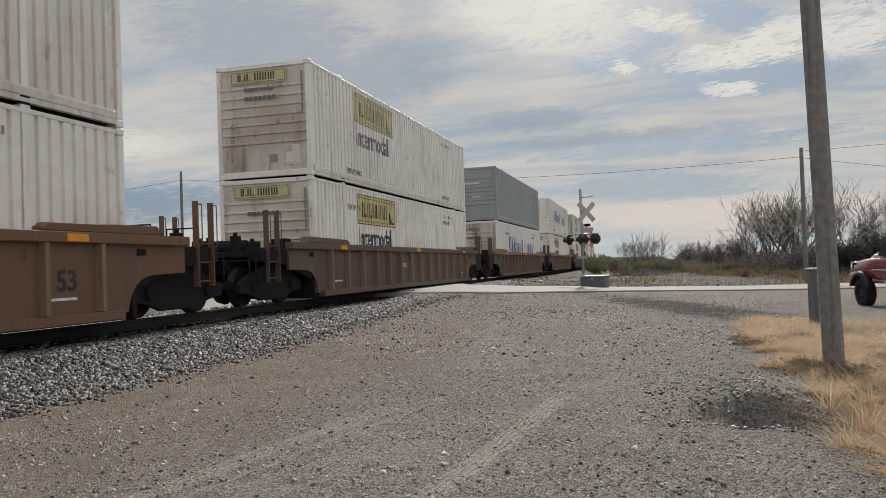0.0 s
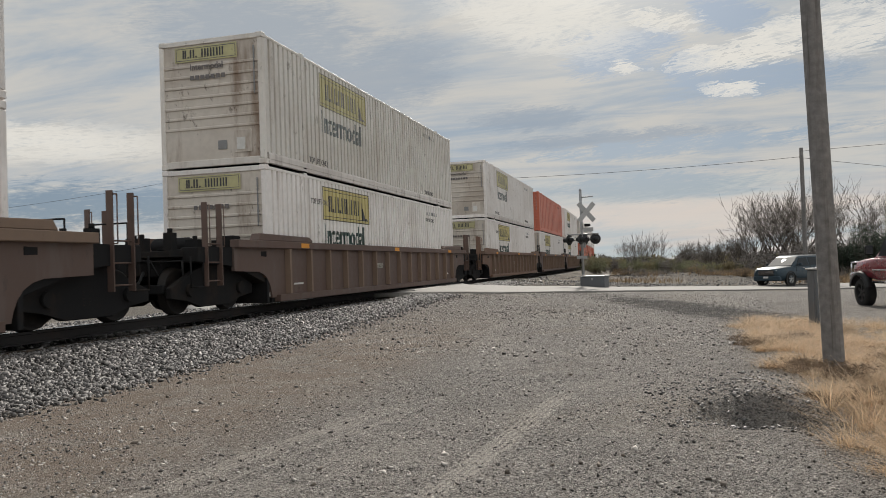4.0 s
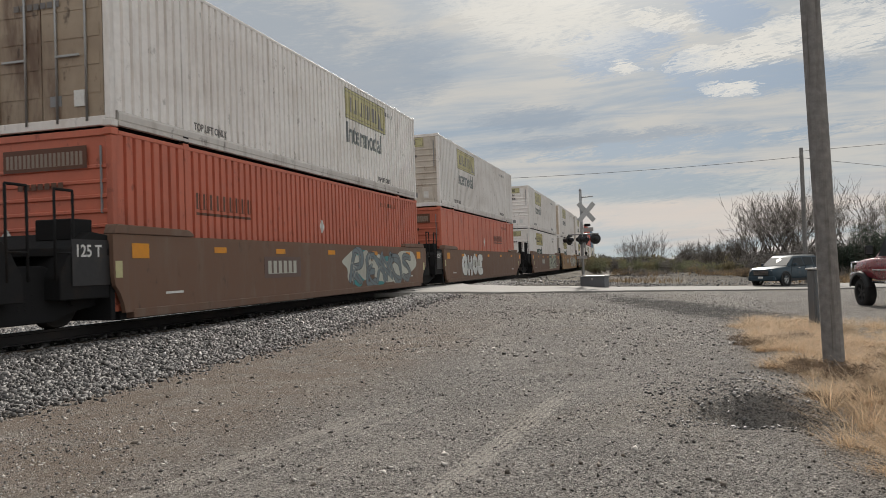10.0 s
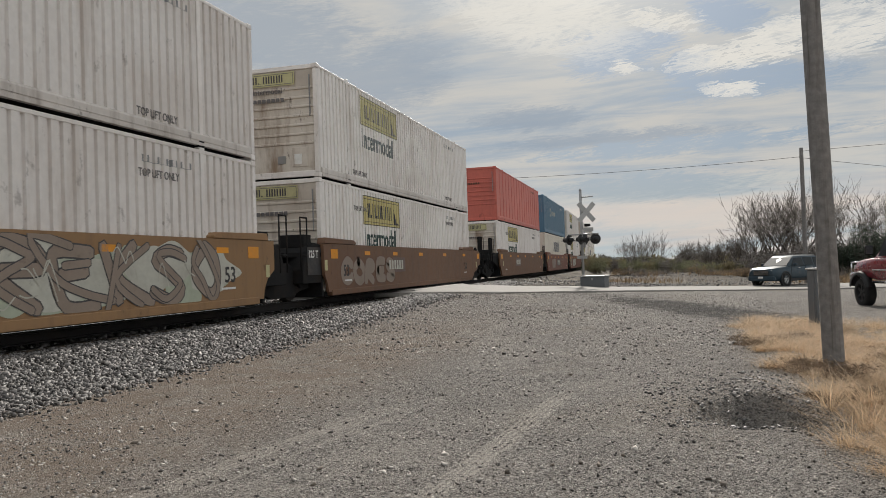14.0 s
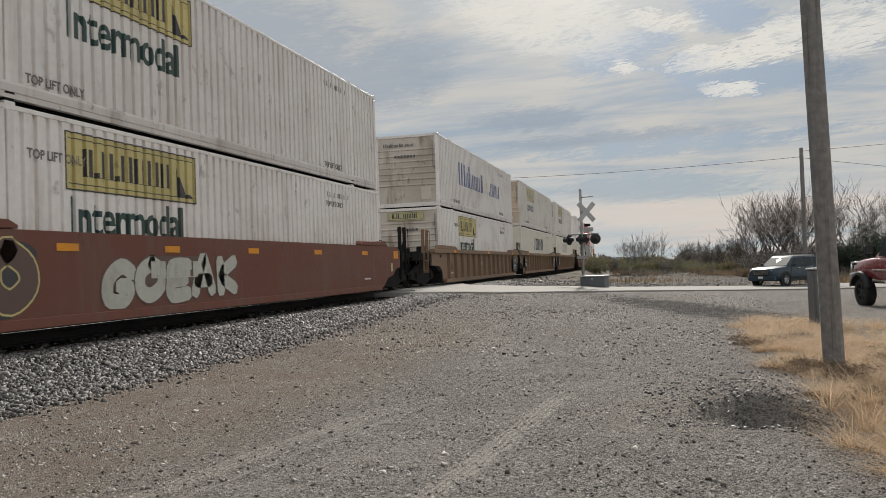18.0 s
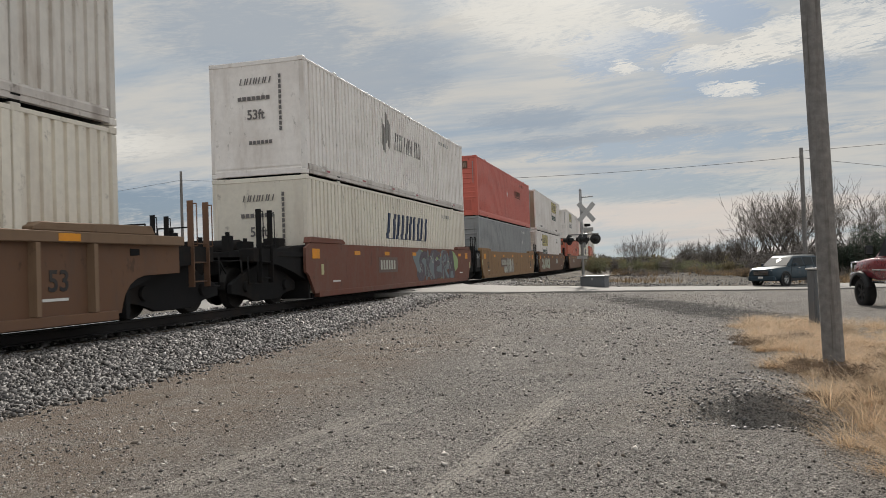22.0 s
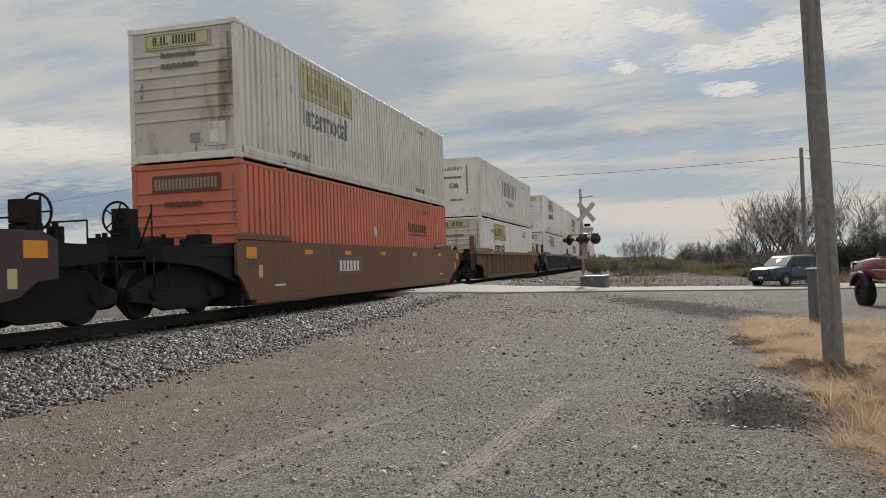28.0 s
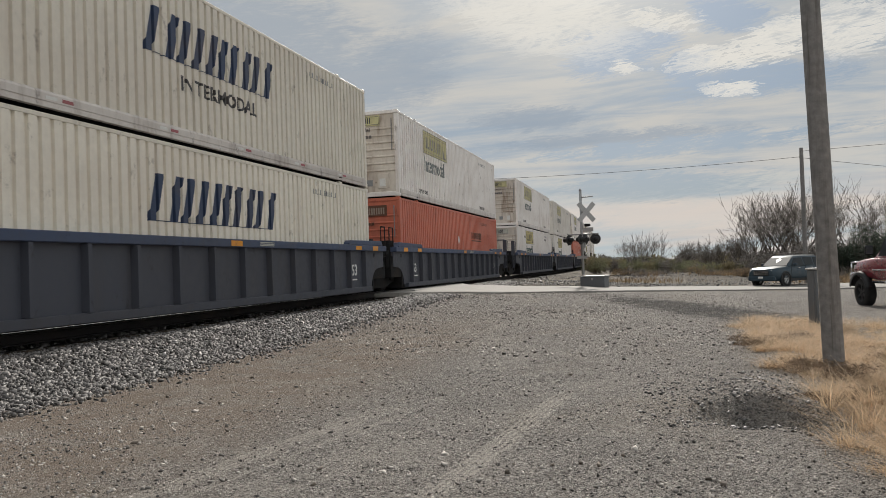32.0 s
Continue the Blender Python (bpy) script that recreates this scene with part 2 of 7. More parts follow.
M["brush"] = surface("brush", (0.18, 0.16, 0.145), 0.95, grain=0.1, island=True, vary=0.45)
M["pale_brush"] = surface("pale_brush", (0.22, 0.185, 0.10), 0.9, grain=0.1, island=True, vary=0.35, through_light=0.25)
M["green_brush"] = surface("green_brush", (0.19, 0.195, 0.11), 0.85, grain=0.1, island=True, vary=0.4, through_light=0.3)
M["straw"] = surface("straw", (0.68, 0.515, 0.35), 0.75, stain=(0.21, 0.135, 0.085), stain_amount=0.9, stain_scale=1.6, grain=0.12, grain_scale=3.0, island=True, vary=0.30, through_light=0.45, spec=0.25)
M["stone"] = surface("stone", (0.165, 0.155, 0.15), 0.6, grain=0.15, grain_scale=18, island=True, vary=0.85, bump=0.25, bump_scale=40)
M["pebble"] = surface("pebble", (0.38, 0.35, 0.325), 0.8, grain=0.12, grain_scale=30, island=True, vary=0.88, bump=0.2, bump_scale=60)
M["clod"] = surface("clod", (0.15, 0.125, 0.105), 0.9, grain=0.15, grain_scale=25, island=True, vary=0.5, bump=0.2, bump_scale=50)
M["concrete"] = surface("concrete", (0.44, 0.42, 0.39), 0.7, grain=0.1, grain_scale=14, stain=(0.22, 0.2, 0.18), stain_amount=0.5, stain_scale=0.5, bump=0.15, bump_scale=25)
M["cabinet_grey"] = surface("cabinet_grey", (0.13, 0.14, 0.15), 0.5, 0.1, grain=0.06, stain=(0.07, 0.06, 0.05), stain_amount=0.4)
M["aluminium"] = surface("aluminium", (0.42, 0.42, 0.42), 0.45, 0.5, grain=0.06)
M["suv_paint"] = surface("suv_paint", (0.03, 0.052, 0.07), 0.42, 0.2, grain=0.03, grain_scale=5, stain=(0.14, 0.12, 0.1), stain_amount=0.25, coat=0.0)
M["truck_paint"] = surface("truck_paint", (0.19, 0.012, 0.024), 0.3, 0.2, grain=0.03, grain_scale=5, stain=(0.14, 0.08, 0.07), stain_amount=0.2, coat=0.6)
M["black_plastic"] = surface("black_plastic", (0.02, 0.02, 0.021), 0.6, grain=0.08)
M["tyre"] = surface("tyre", (0.018, 0.018, 0.018), 0.85, grain=0.12, grain_scale=10, stain=(0.09, 0.08, 0.07), stain_amount=0.4)
M["chrome"] = surface("chrome", (0.62, 0.62, 0.63), 0.18, 1.0, grain=0.03)
M["car_glass"] = glass("car_glass", (0.03, 0.035, 0.04), 0.45)
M["lamp_glass"] = glass("lamp_glass", (0.45, 0.45, 0.44), 0.12)
M["red_lens"] = glass("red_lens", (0.16, 0.012, 0.01), 0.15)
M["amber_lens"] = glass("amber_lens", (0.4, 0.13, 0.01), 0.15)
M["wire"] = surface("wire", (0.05, 0.05, 0.05), 0.7, 0.3, grain=0.05)


def ground_material():
    """Packed gravel and dirt: pale grains, tan and grey patches, dark areas with painted shade."""
    m = bpy.data.materials.new("gravel_ground")
    m.use_nodes = True
    n = Net(m.node_tree)
    vec = n.node("ShaderNodeTexCoord").outputs["Object"]
    patch = n.noise(n.scaled(vec, (1, 0.35, 1)), 0.55, 5.0, 0.6)
    patch2 = n.noise(vec, 2.2, 5.0, 0.65)
    grain = n.noise(vec, 55.0, 5.0, 0.7)
    vor = n.node("ShaderNodeTexVoronoi", {"Vector": vec, "Scale": 70.0})
    vor2 = n.node("ShaderNodeTexVoronoi", {"Vector": vec, "Scale": 170.0})
    vor3 = n.node("ShaderNodeTexVoronoi", {"Vector": vec, "Scale": 27.0})
    col = n.mix(n.remap(patch, 0.36, 0.64), rgb(0.43, 0.39, 0.365), rgb(0.55, 0.495, 0.455))
    col = n.mix(n.math("MULTIPLY", n.remap(patch2, 0.42, 0.7), 0.6), col, rgb(0.255, 0.235, 0.22))
    tan = n.noise(n.scaled(vec, (1.0, 0.6, 1.0)), 0.42, 5.0, 0.62, 0.6)
    col = n.mix(n.math("MULTIPLY", n.remap(tan, 0.50, 0.66), 0.6), col, rgb(0.46, 0.385, 0.31))
    bits = n.node("ShaderNodeSeparateColor", {0: vor.outputs["Color"]}).outputs
    bits2 = n.node("ShaderNodeSeparateColor", {0: vor2.outputs["Color"]}).outputs
    bits3 = n.node("ShaderNodeSeparateColor", {0: vor3.outputs["Color"]}).outputs
    col = n.mix(n.math("MULTIPLY", n.remap(bits2[0], 0.55, 1.0), 0.7), col, rgb(0.60, 0.56, 0.50))
    col = n.mix(n.math("MULTIPLY", n.remap(bits2[1], 0.0, 0.42, 0.7, 0.0), 1.0), col, rgb(0.12, 0.11, 0.1))
    col = n.mix(n.math("MULTIPLY", n.remap(bits[0], 0.66, 0.9), 0.85), col, rgb(0.70, 0.665, 0.62))
    col = n.mix(n.math("MULTIPLY", n.remap(bits[1], 0.1, 0.32, 0.9, 0.0), 1.0), col, rgb(0.10, 0.093, 0.088))
    col = n.mix(n.math("MULTIPLY", n.remap(bits3[0], 0.86, 1.0), 0.45), col, rgb(0.11, 0.1, 0.095))
    col = n.mix(n.math("MULTIPLY", n.remap(grain, 0.5, 0.72), 0.45), col, rgb(0.12, 0.11, 0.1))
    # reddish dirt along the foot of the ballast
    sep = n.node("ShaderNodeSeparateXYZ", {0: vec}).outputs
    foot = n.math("MULTIPLY", n.remap(sep[0], -2.6, -4.4), n.remap(sep[0], -7.5, -6.6))
    foot = n.math("MULTIPLY", foot, n.remap(patch2, 0.3, 0.6, 0.35, 1.0))
    foot = n.math("MULTIPLY", foot, n.remap(sep[1], 24.0, 10.0))
    col = n.mix(n.math("MULTIPLY", foot, 0.7), col, rgb(0.35, 0.275, 0.215))
    # pale worn wheel tracks
    lugs = n.node("ShaderNodeTexWave", {"Vector": vec, "Scale": 4.4, "Distortion": 2.0, "Detail": 2.0})
    lugs.bands_direction = "Y"
    for at_x, lean, half, first, last, strong in ((-1.43, 0.10, 0.125, 9.4, 8.3, 1.0), (-3.17, 0.18, 0.13, 8.4, 6.2, 0.7), (-2.9, 0.18, 0.05, 9.0, 7.2, 0.55), (-2.5, 0.40, 0.3, 15.0, 7.0, 0.2)):
        off = n.math("SUBTRACT", n.math("SUBTRACT", sep[0], at_x), n.math("MULTIPLY", n.math("SUBTRACT", sep[1], 5.0), lean))
        off = n.math("ADD", off, n.math("MULTIPLY", n.math("SUBTRACT", patch2, 0.5), 0.12))
        lane = n.math("MULTIPLY", n.remap(n.math("ABSOLUTE", off), half, half * 0.72), n.remap(sep[1], first, last))
        grooves = n.remap(n.math("SINE", n.math("MULTIPLY", off, 115.0)), -0.5, 0.5, 0.35, 1.0)
        lane = n.math("MULTIPLY", lane, n.math("MULTIPLY", grooves, n.remap(lugs.outputs["Fac"], 0.2, 0.8, 0.55, 1.0)))
        lane = n.math("MULTIPLY", lane, n.remap(grain, 0.35, 0.6, 1.0, 0.7))
        col = n.mix(n.math("MULTIPLY", lane, strong), col, rgb(0.70, 0.645, 0.585))
    # dark oily ground before the road
    ox = n.math("SUBTRACT", sep[0], n.math("ADD", 1.1, n.math("MULTIPLY", n.math("SUBTRACT", sep[1], 24.3), -0.40)))
    oy = n.math("DIVIDE", n.math("SUBTRACT", sep[1], 24.3), 5.6)
    oil = n.math("ADD", n.math("MULTIPLY", n.math("DIVIDE", ox, 1.7), n.math("DIVIDE", ox, 1.7)), n.math("MULTIPLY", oy, oy))
    oil = n.remap(n.math("ADD", oil, n.math("MULTIPLY", n.math("SUBTRACT", patch2, 0.5), 4.5)), 1.7, 0.3)
    col = n.mix(n.math("MULTIPLY", oil, 0.9), col, rgb(0.065, 0.062, 0.06))
    # turned earth on the bank beside the grass, the hollow's shade painted in
    ex = n.math("DIVIDE", n.math("SUBTRACT", sep[0], 0.95), 0.75)
    ey = n.math("DIVIDE", n.math("SUBTRACT", sep[1], 9.3), 2.2)
    earth = n.math("ADD", n.math("MULTIPLY", ex, ex), n.math("MULTIPLY", ey, ey))
    earth = n.remap(n.math("ADD", earth, n.math("MULTIPLY", n.math("SUBTRACT", patch2, 0.5), 2.2)), 1.3, 0.4)
    col = n.mix(n.math("MULTIPLY", earth, 0.15), col, rgb(0.17, 0.152, 0.135))
    # grassland beyond the lot
    far = n.math("MAXIMUM", n.remap(n.math("SUBTRACT", sep[1], n.math("MULTIPLY", sep[0], 0.86)), 38.5, 42.0), n.remap(sep[0], -24.0, -28.0))
    field = n.mix(n.remap(n.noise(vec, 0.12, 6.0, 0.65), 0.35, 0.65), rgb(0.18, 0.165, 0.145), rgb(0.28, 0.245, 0.20))
    col = n.mix(n.math("MULTIPLY", far, 0.85), col, field)
    # oily ballast between and beside the rails, its shade also painted into the colour
    bed = n.remap(n.math("ADD", n.math("ABSOLUTE", n.math("SUBTRACT", sep[0], -9.455)), n.math("MULTIPLY", n.math("SUBTRACT", patch2, 0.5), 0.3)), 1.45, 1.1)
    col = n.mix(n.math("MULTIPLY", bed, 0.85), col, rgb(0.035, 0.03, 0.027))
    # shade in the gaps between ballast stones, painted on the ground below them
    gap_shade = n.math("MULTIPLY", n.remap(n.math("ADD", n.math("ABSOLUTE", n.math("SUBTRACT", sep[0], -9.455)), n.math("MULTIPLY", n.math("SUBTRACT", patch2, 0.5), 0.25)), 2.85, 2.6), n.remap(sep[1], 46.0, 40.0))
    col = n.mix(n.math("MULTIPLY", gap_shade, 0.85), col, rgb(0.06, 0.055, 0.05))
    bsdf = n.node("ShaderNodeBsdfPrincipled", {"Base Color": col, "Roughness": 0.95, "Specular IOR Level": 0.12})
    h = n.math("ADD", n.math("MULTIPLY", vor.outputs["Distance"], -0.8), n.math("ADD", n.math("MULTIPLY", grain, 0.6), n.math("ADD", n.math("MULTIPLY", patch2, 1.0), n.math("MULTIPLY", vor2.outputs["Distance"], -0.5))))
    b = n.node("ShaderNodeBump", {"Strength": 1.0, "Distance": 0.06, "Height": h})
    n.t.links.new(b.outputs[0], bsdf.inputs["Normal"])
    out = n.t.nodes.new("ShaderNodeOutputMaterial")
    n.t.links.new(bsdf.outputs[0], out.inputs[0])
    return m


M["ground"] = ground_material()
M["asphalt"] = surface("asphalt", (0.27, 0.255, 0.235), 0.85, grain=0.12, grain_scale=25, stain=(0.2, 0.19, 0.175), stain_amount=0.5, stain_scale=0.4, bump=0.2, bump_scale=60, spec=0.5)


# ---------------------------------------------------------------- mesh helpers
def box(bm, x0, x1, y0, y1, z0, z1, m=None):
    vs = [bm.verts.new((x, y, z)) for z in (z0, z1) for y in (y0, y1) for x in (x0, x1)]
    if m is not None:
        for v in vs:
            v.co = m @ v.co
    for f in ((0, 2, 3, 1), (4, 5, 7, 6), (0, 1, 5, 4), (1, 3, 7, 5), (3, 2, 6, 7), (2, 0, 4, 6)):
        bm.faces.new([vs[i] for i in f])
    return bm


def rod(bm, a, b, r, seg=10, r2=None):
    """A capped round bar from a to b."""
    a, b = Vector(a), Vector(b)
    r2 = r if r2 is None else r2
    q = (b - a).to_track_quat("Z", "Y").to_matrix()
    rings = []
    for p, rad in ((a, r), (b, r2)):
        rings.append([bm.verts.new(p + q @ Vector((rad * math.cos(2 * math.pi * i / seg), rad * math.sin(2 * math.pi * i / seg), 0))) for i in range(seg)])
    for i in range(seg):
        f = bm.faces.new((rings[0][i], rings[0][(i + 1) % seg], rings[1][(i + 1) % seg], rings[1][i]))
        f.smooth = True
    bm.faces.new(list(reversed(rings[0])))
    bm.faces.new(rings[1])
    return bm


def ring(bm, centre, axis, r, thick, seg=24, sides=6):
    """A torus."""
    q = Vector(axis).to_track_quat("Z", "Y").to_matrix()
    c = Vector(centre)
    rows = []
    for i in range(seg):
        a = 2 * math.pi * i / seg
        rows.append([bm.verts.new(c + q @ Vector(((r + thick * math.cos(b)) * math.cos(a), (r + thick * math.cos(b)) * math.sin(a), thick * math.sin(b))))
                     for b in [2 * math.pi * j / sides for j in range(sides)]])
    for i in range(seg):
        for j in range(sides):
            f = bm.faces.new((rows[i][j], rows[(i + 1) % seg][j], rows[(i + 1) % seg][(j + 1) % sides], rows[i][(j + 1) % sides]))
            f.smooth = True
    return bm


def lathe(bm, profile, axis_a, axis_way, seg=20):
    """Turn a profile of (radius, distance along the axis) round an axis."""
    q = Vector(axis_way).to_track_quat("Z", "Y").to_matrix()
    a = Vector(axis_a)
    rows = []
    for r, d in profile:
        rows.append([bm.verts.new(a + q @ Vector((r * math.cos(2 * math.pi * i / seg), r * math.sin(2 * math.pi * i / seg), d))) for i in range(seg)])
    for u, w in zip(rows, rows[1:]):
        for i in range(seg):
            f = bm.faces.new((u[i], u[(i + 1) % seg], w[(i + 1) % seg], w[i]))
            f.smooth = True
    return bm


def prism(bm, outline, axis, lo, hi):
    """Extrude an outline (list of 2D points) along x, y or z from lo to hi."""
    def at(p, d):
        return {"x": (d, p[0], p[1]), "y": (p[0], d, p[1]), "z": (p[0], p[1], d)}[axis]
    a = [bm.verts.new(at(p, lo)) for p in outline]
    b = [bm.verts.new(at(p, hi)) for p in outline]
    k = len(outline)
    for i in range(k):
        bm.faces.new((a[i], a[(i + 1) % k], b[(i + 1) % k], b[i]))
    bm.faces.new(list(reversed(a)))
    bm.faces.new(b)
    return bm


def finish(bm, bevel=0.0, seg=1):
    if bevel:
        bmesh.ops.bevel(bm, geom=bm.edges[:], offset=bevel, segments=seg, profile=0.7, affect="EDGES", clamp_overlap=True)
    bmesh.ops.recalc_face_normals(bm, faces=bm.faces)
    return bm


def mesh_of(name, bm, bevel=0.0, seg=1):
    finish(bm, bevel, seg)
    me = bpy.data.meshes.new(name)
    bm.to_mesh(me)
    bm.free()
    return me


def piece(name, me, material, parent, label="", at=None, kind=""):
    """Link a mesh (shared or not) as one part; its material sits on the object."""
    ob = new(name, me)
    if len(me.materials) == 0:
        me.materials.append(None)
    ob.material_slots[0].link = "OBJECT"
    ob.material_slots[0].material = M[material] if isinstance(material, str) else material
    ob.parent = parent
    if at is not None:
        ob.matrix_local = at
    if label or kind:
        tagged(ob, label, "", "", kind)
    return ob


def part(name, bm, material, parent, label="", bevel=0.0, at=None, seg=1):
    return piece(name, mesh_of(name, bm, bevel, seg), material, parent, label, at)


def empty(name, m=None, **tags):
    ob = new(name)
    ob.empty_display_size = 0.2
    if m is not None:
        ob.matrix_world = m
    return tagged(ob, **tags)


KEPT = {}


def kept(key, make):
    """A mesh made once and shared afterwards."""
    if key not in KEPT:
        KEPT[key] = make()
    return KEPT[key]


def letters(words, size, squeeze=1.0, lean=0.0):
    """Flat raised lettering in the built-in font; x to the right, y up, from the lower left corner."""
    def make():
        cu = bpy.data.curves.new("lettering", "FONT")
        cu.body, cu.size, cu.extrude, cu.shear = words, size, 0.003, lean
        cu.resolution_u, cu.offset = 3, 0.018 * size
        ob = bpy.data.objects.new("lettering", cu)
        scene.collection.objects.link(ob)
        me = bpy.data.meshes.new_from_object(ob.evaluated_get(bpy.context.evaluated_depsgraph_get()))
        bpy.data.objects.remove(ob)
        x_min = min(v.co.x for v in me.vertices)
        y_min = min(v.co.y for v in me.vertices)
        for v in me.vertices:
            v.co.x, v.co.y = (v.co.x - x_min) * squeeze, v.co.y - y_min
        me.materials.clear()
        return me
    return kept(("letters", words, size, squeeze, lean), make)


# ---------------------------------------------------------------- the lie of the land
CANT = 0.12       # the inner rail lies lower, ahead of the bend
TRACK_X = -9.455          # centre line of the straight stretch
BEND_FROM, BEND = 40.0, 0.00028


def track_x(s):
    """The track's centre line, s metres along it; it bends away beyond the crossing."""
    u = np.maximum(np.asarray(s, float) - BEND_FROM, 0.0)
    return TRACK_X - BEND * u * u


def smooth(a, b, v):
    t = np.clip((v - a) / (b - a), 0, 1)
    return t * t * (3 - 2 * t)


def wavy(x, y, f, k):
    """Cheap smooth unevenness."""
    return (np.sin(x * f + 1.7 * k) * np.cos(y * f * 0.83 + 2.3 * k) + 0.5 * np.sin((x + y) * f * 1.9 + k) * np.cos((x - y) * f * 1.6 - k)) / 1.5


def plain_ground(x, y):
    lot = np.interp(x, [-40, -12, -6.3, -1, 2, 8, 30], [-0.75, -0.62, -0.62, -0.76, -0.84, -0.92, -1.1])
    crown = np.interp(x, [-40, -14, -12, -7.9, -5.6, -1.6, 3.7, 8, 15, 60], [-0.9, -0.7, -0.06, -0.06, -0.33, -0.66, -0.93, -1.06, -1.2, -1.5])
    field = np.interp(x, [-60, -6, 5, 60], [-0.9, -0.75, -1.0, -1.3])
    z = lot + (crown - lot) * smooth(9, 27, y)
    z = z + (field - z) * smooth(42, 60, y)
    near = smooth(60, 20, y)
    z = z + near * (0.012 * wavy(x, y, 1.9, 1.0) + 0.007 * wavy(x, y, 5.3, 2.0)) * smooth(-7.2, -6.0, x)
    # a low bank of tipped earth before the dry grass: steep towards the lot
    across = smooth(-0.1, 0.75, x) * (1 - smooth(1.2, 1.7, x))
    face = 7.9 + 0.22 * np.sin(x * 2.3) - 0.15 * x + 0.10 * np.sin(x * 7.1) + 0.05 * np.sin(x * 15.0)
    rise = smooth(-0.06, 0.34, y - face) * np.exp(-np.maximum(y - face - 0.5, 0) ** 2 / 3.2)
    z = z + across * (0.15 * rise * (1 + 0.35 * wavy(x, y, 2.6, 0.4) + 0.12 * wavy(x, y, 9.0, 1.2)) * (0.6 + 0.55 * smooth(0.3, 1.1, x)) - 0.12 * np.exp(-((y - face + 0.18) / 0.22) ** 2) * (1 + 0.3 * wavy(x, y, 4.0, 0.2)))
    z = z + 0.10 * np.exp(-((x - 1.9) / 0.8) ** 2 - ((y - 12.0) / 3.0) ** 2)
    # heaps of gravel beyond the road
    for hx, hy, wx, wy, hh in ((2.0, 57, 5.0, 3.0, 0.55), (-4.0, 61, 4.0, 3.0, 0.4), (8.0, 63, 5.0, 3.0, 0.4)):
        z = z + hh * np.exp(-((x - hx) / wx) ** 2 - ((y - hy) / wy) ** 2) * (1 + 0.2 * wavy(x, y, 1.3, 3.0))
    return z


def land(x, y):
    """Height of the ground, with the ballast bank of the track."""
    x, y = np.asarray(x, float), np.asarray(y, float)
    z = plain_ground(x, y)
    d = np.abs(x - track_x(y))
    bank = -0.265 - 0.40 * np.maximum(d - 1.85, 0)
    at_road = smooth(23.5, 25.0, y - 0.25 * (x - TRACK_X)) * (1 - smooth(30.5, 31.6, y - 0.25 * (x - TRACK_X)))
    bank = bank + 0.20 * at_road - CANT * (1 - smooth(-0.75, 0.75, x - track_x(y)))
    return np.where(d < 1.85, bank, np.maximum(bank, z))


def spread(lo, hi, near_lo, near_hi, fine, grow):
    """Lines of a grid: fine between near_lo and near_hi, ever wider outside."""
    mid = list(np.arange(near_lo, near_hi + fine, fine))
    step, v = fine, mid[-1]
    while v < hi:
        step *= grow
        v += step
        mid.append(v)
    step, v = fine, mid[0]
    while v > lo:
        step *= grow
        v -= step
        mid.insert(0, v)
    return np.array(mid)


def build_ground():
    xs = spread(-2600, 2600, -13.5, 6.0, 0.11, 1.12)
    ys = spread(-600, 4200, 2.5, 24.0, 0.13, 1.06)
    gx, gy = np.meshgrid(xs, ys)
    gz = land(gx, gy)
    nx, ny = len(xs), len(ys)
    verts = np.stack([gx.ravel(), gy.ravel(), gz.ravel()], -1)
    i = np.arange(nx * ny).reshape(ny, nx)
    quads = np.stack([i[:-1, :-1], i[:-1, 1:], i[1:, 1:], i[1:, :-1]], -1).reshape(-1, 4)
    me = bpy.data.meshes.new("ground")
    me.from_pydata(verts.tolist(), [], quads.tolist())
    me.polygons.foreach_set("use_smooth", [True] * len(quads))
    me.materials.append(M["ground"])
    tagged(new("ground", me), "packed grey gravel lot with tan dirt patches and tyre tracks", "ground", kind="structure")


build_ground()

CUBE = (np.array([(x, y, z) for z in (-1, 1) for y in (-1, 1) for x in (-1, 1)], float) * 0.72,
        np.array([(0, 2, 3), (0, 3, 1), (4, 5, 7), (4, 7, 6), (0, 1, 5), (0, 5, 4), (1, 3, 7), (1, 7, 5), (3, 2, 6), (3, 6, 7), (2, 0, 4), (2, 4, 6)]))
OCTA = (np.array([(1, 0, 0), (0, 1, 0), (-1, 0, 0), (0, -1, 0), (0, 0, 1), (0, 0, -1)], float),
        np.array([(0, 1, 4), (1, 2, 4), (2, 3, 4), (3, 0, 4), (1, 0, 5), (2, 1, 5), (3, 2, 5), (0, 3, 5)]))


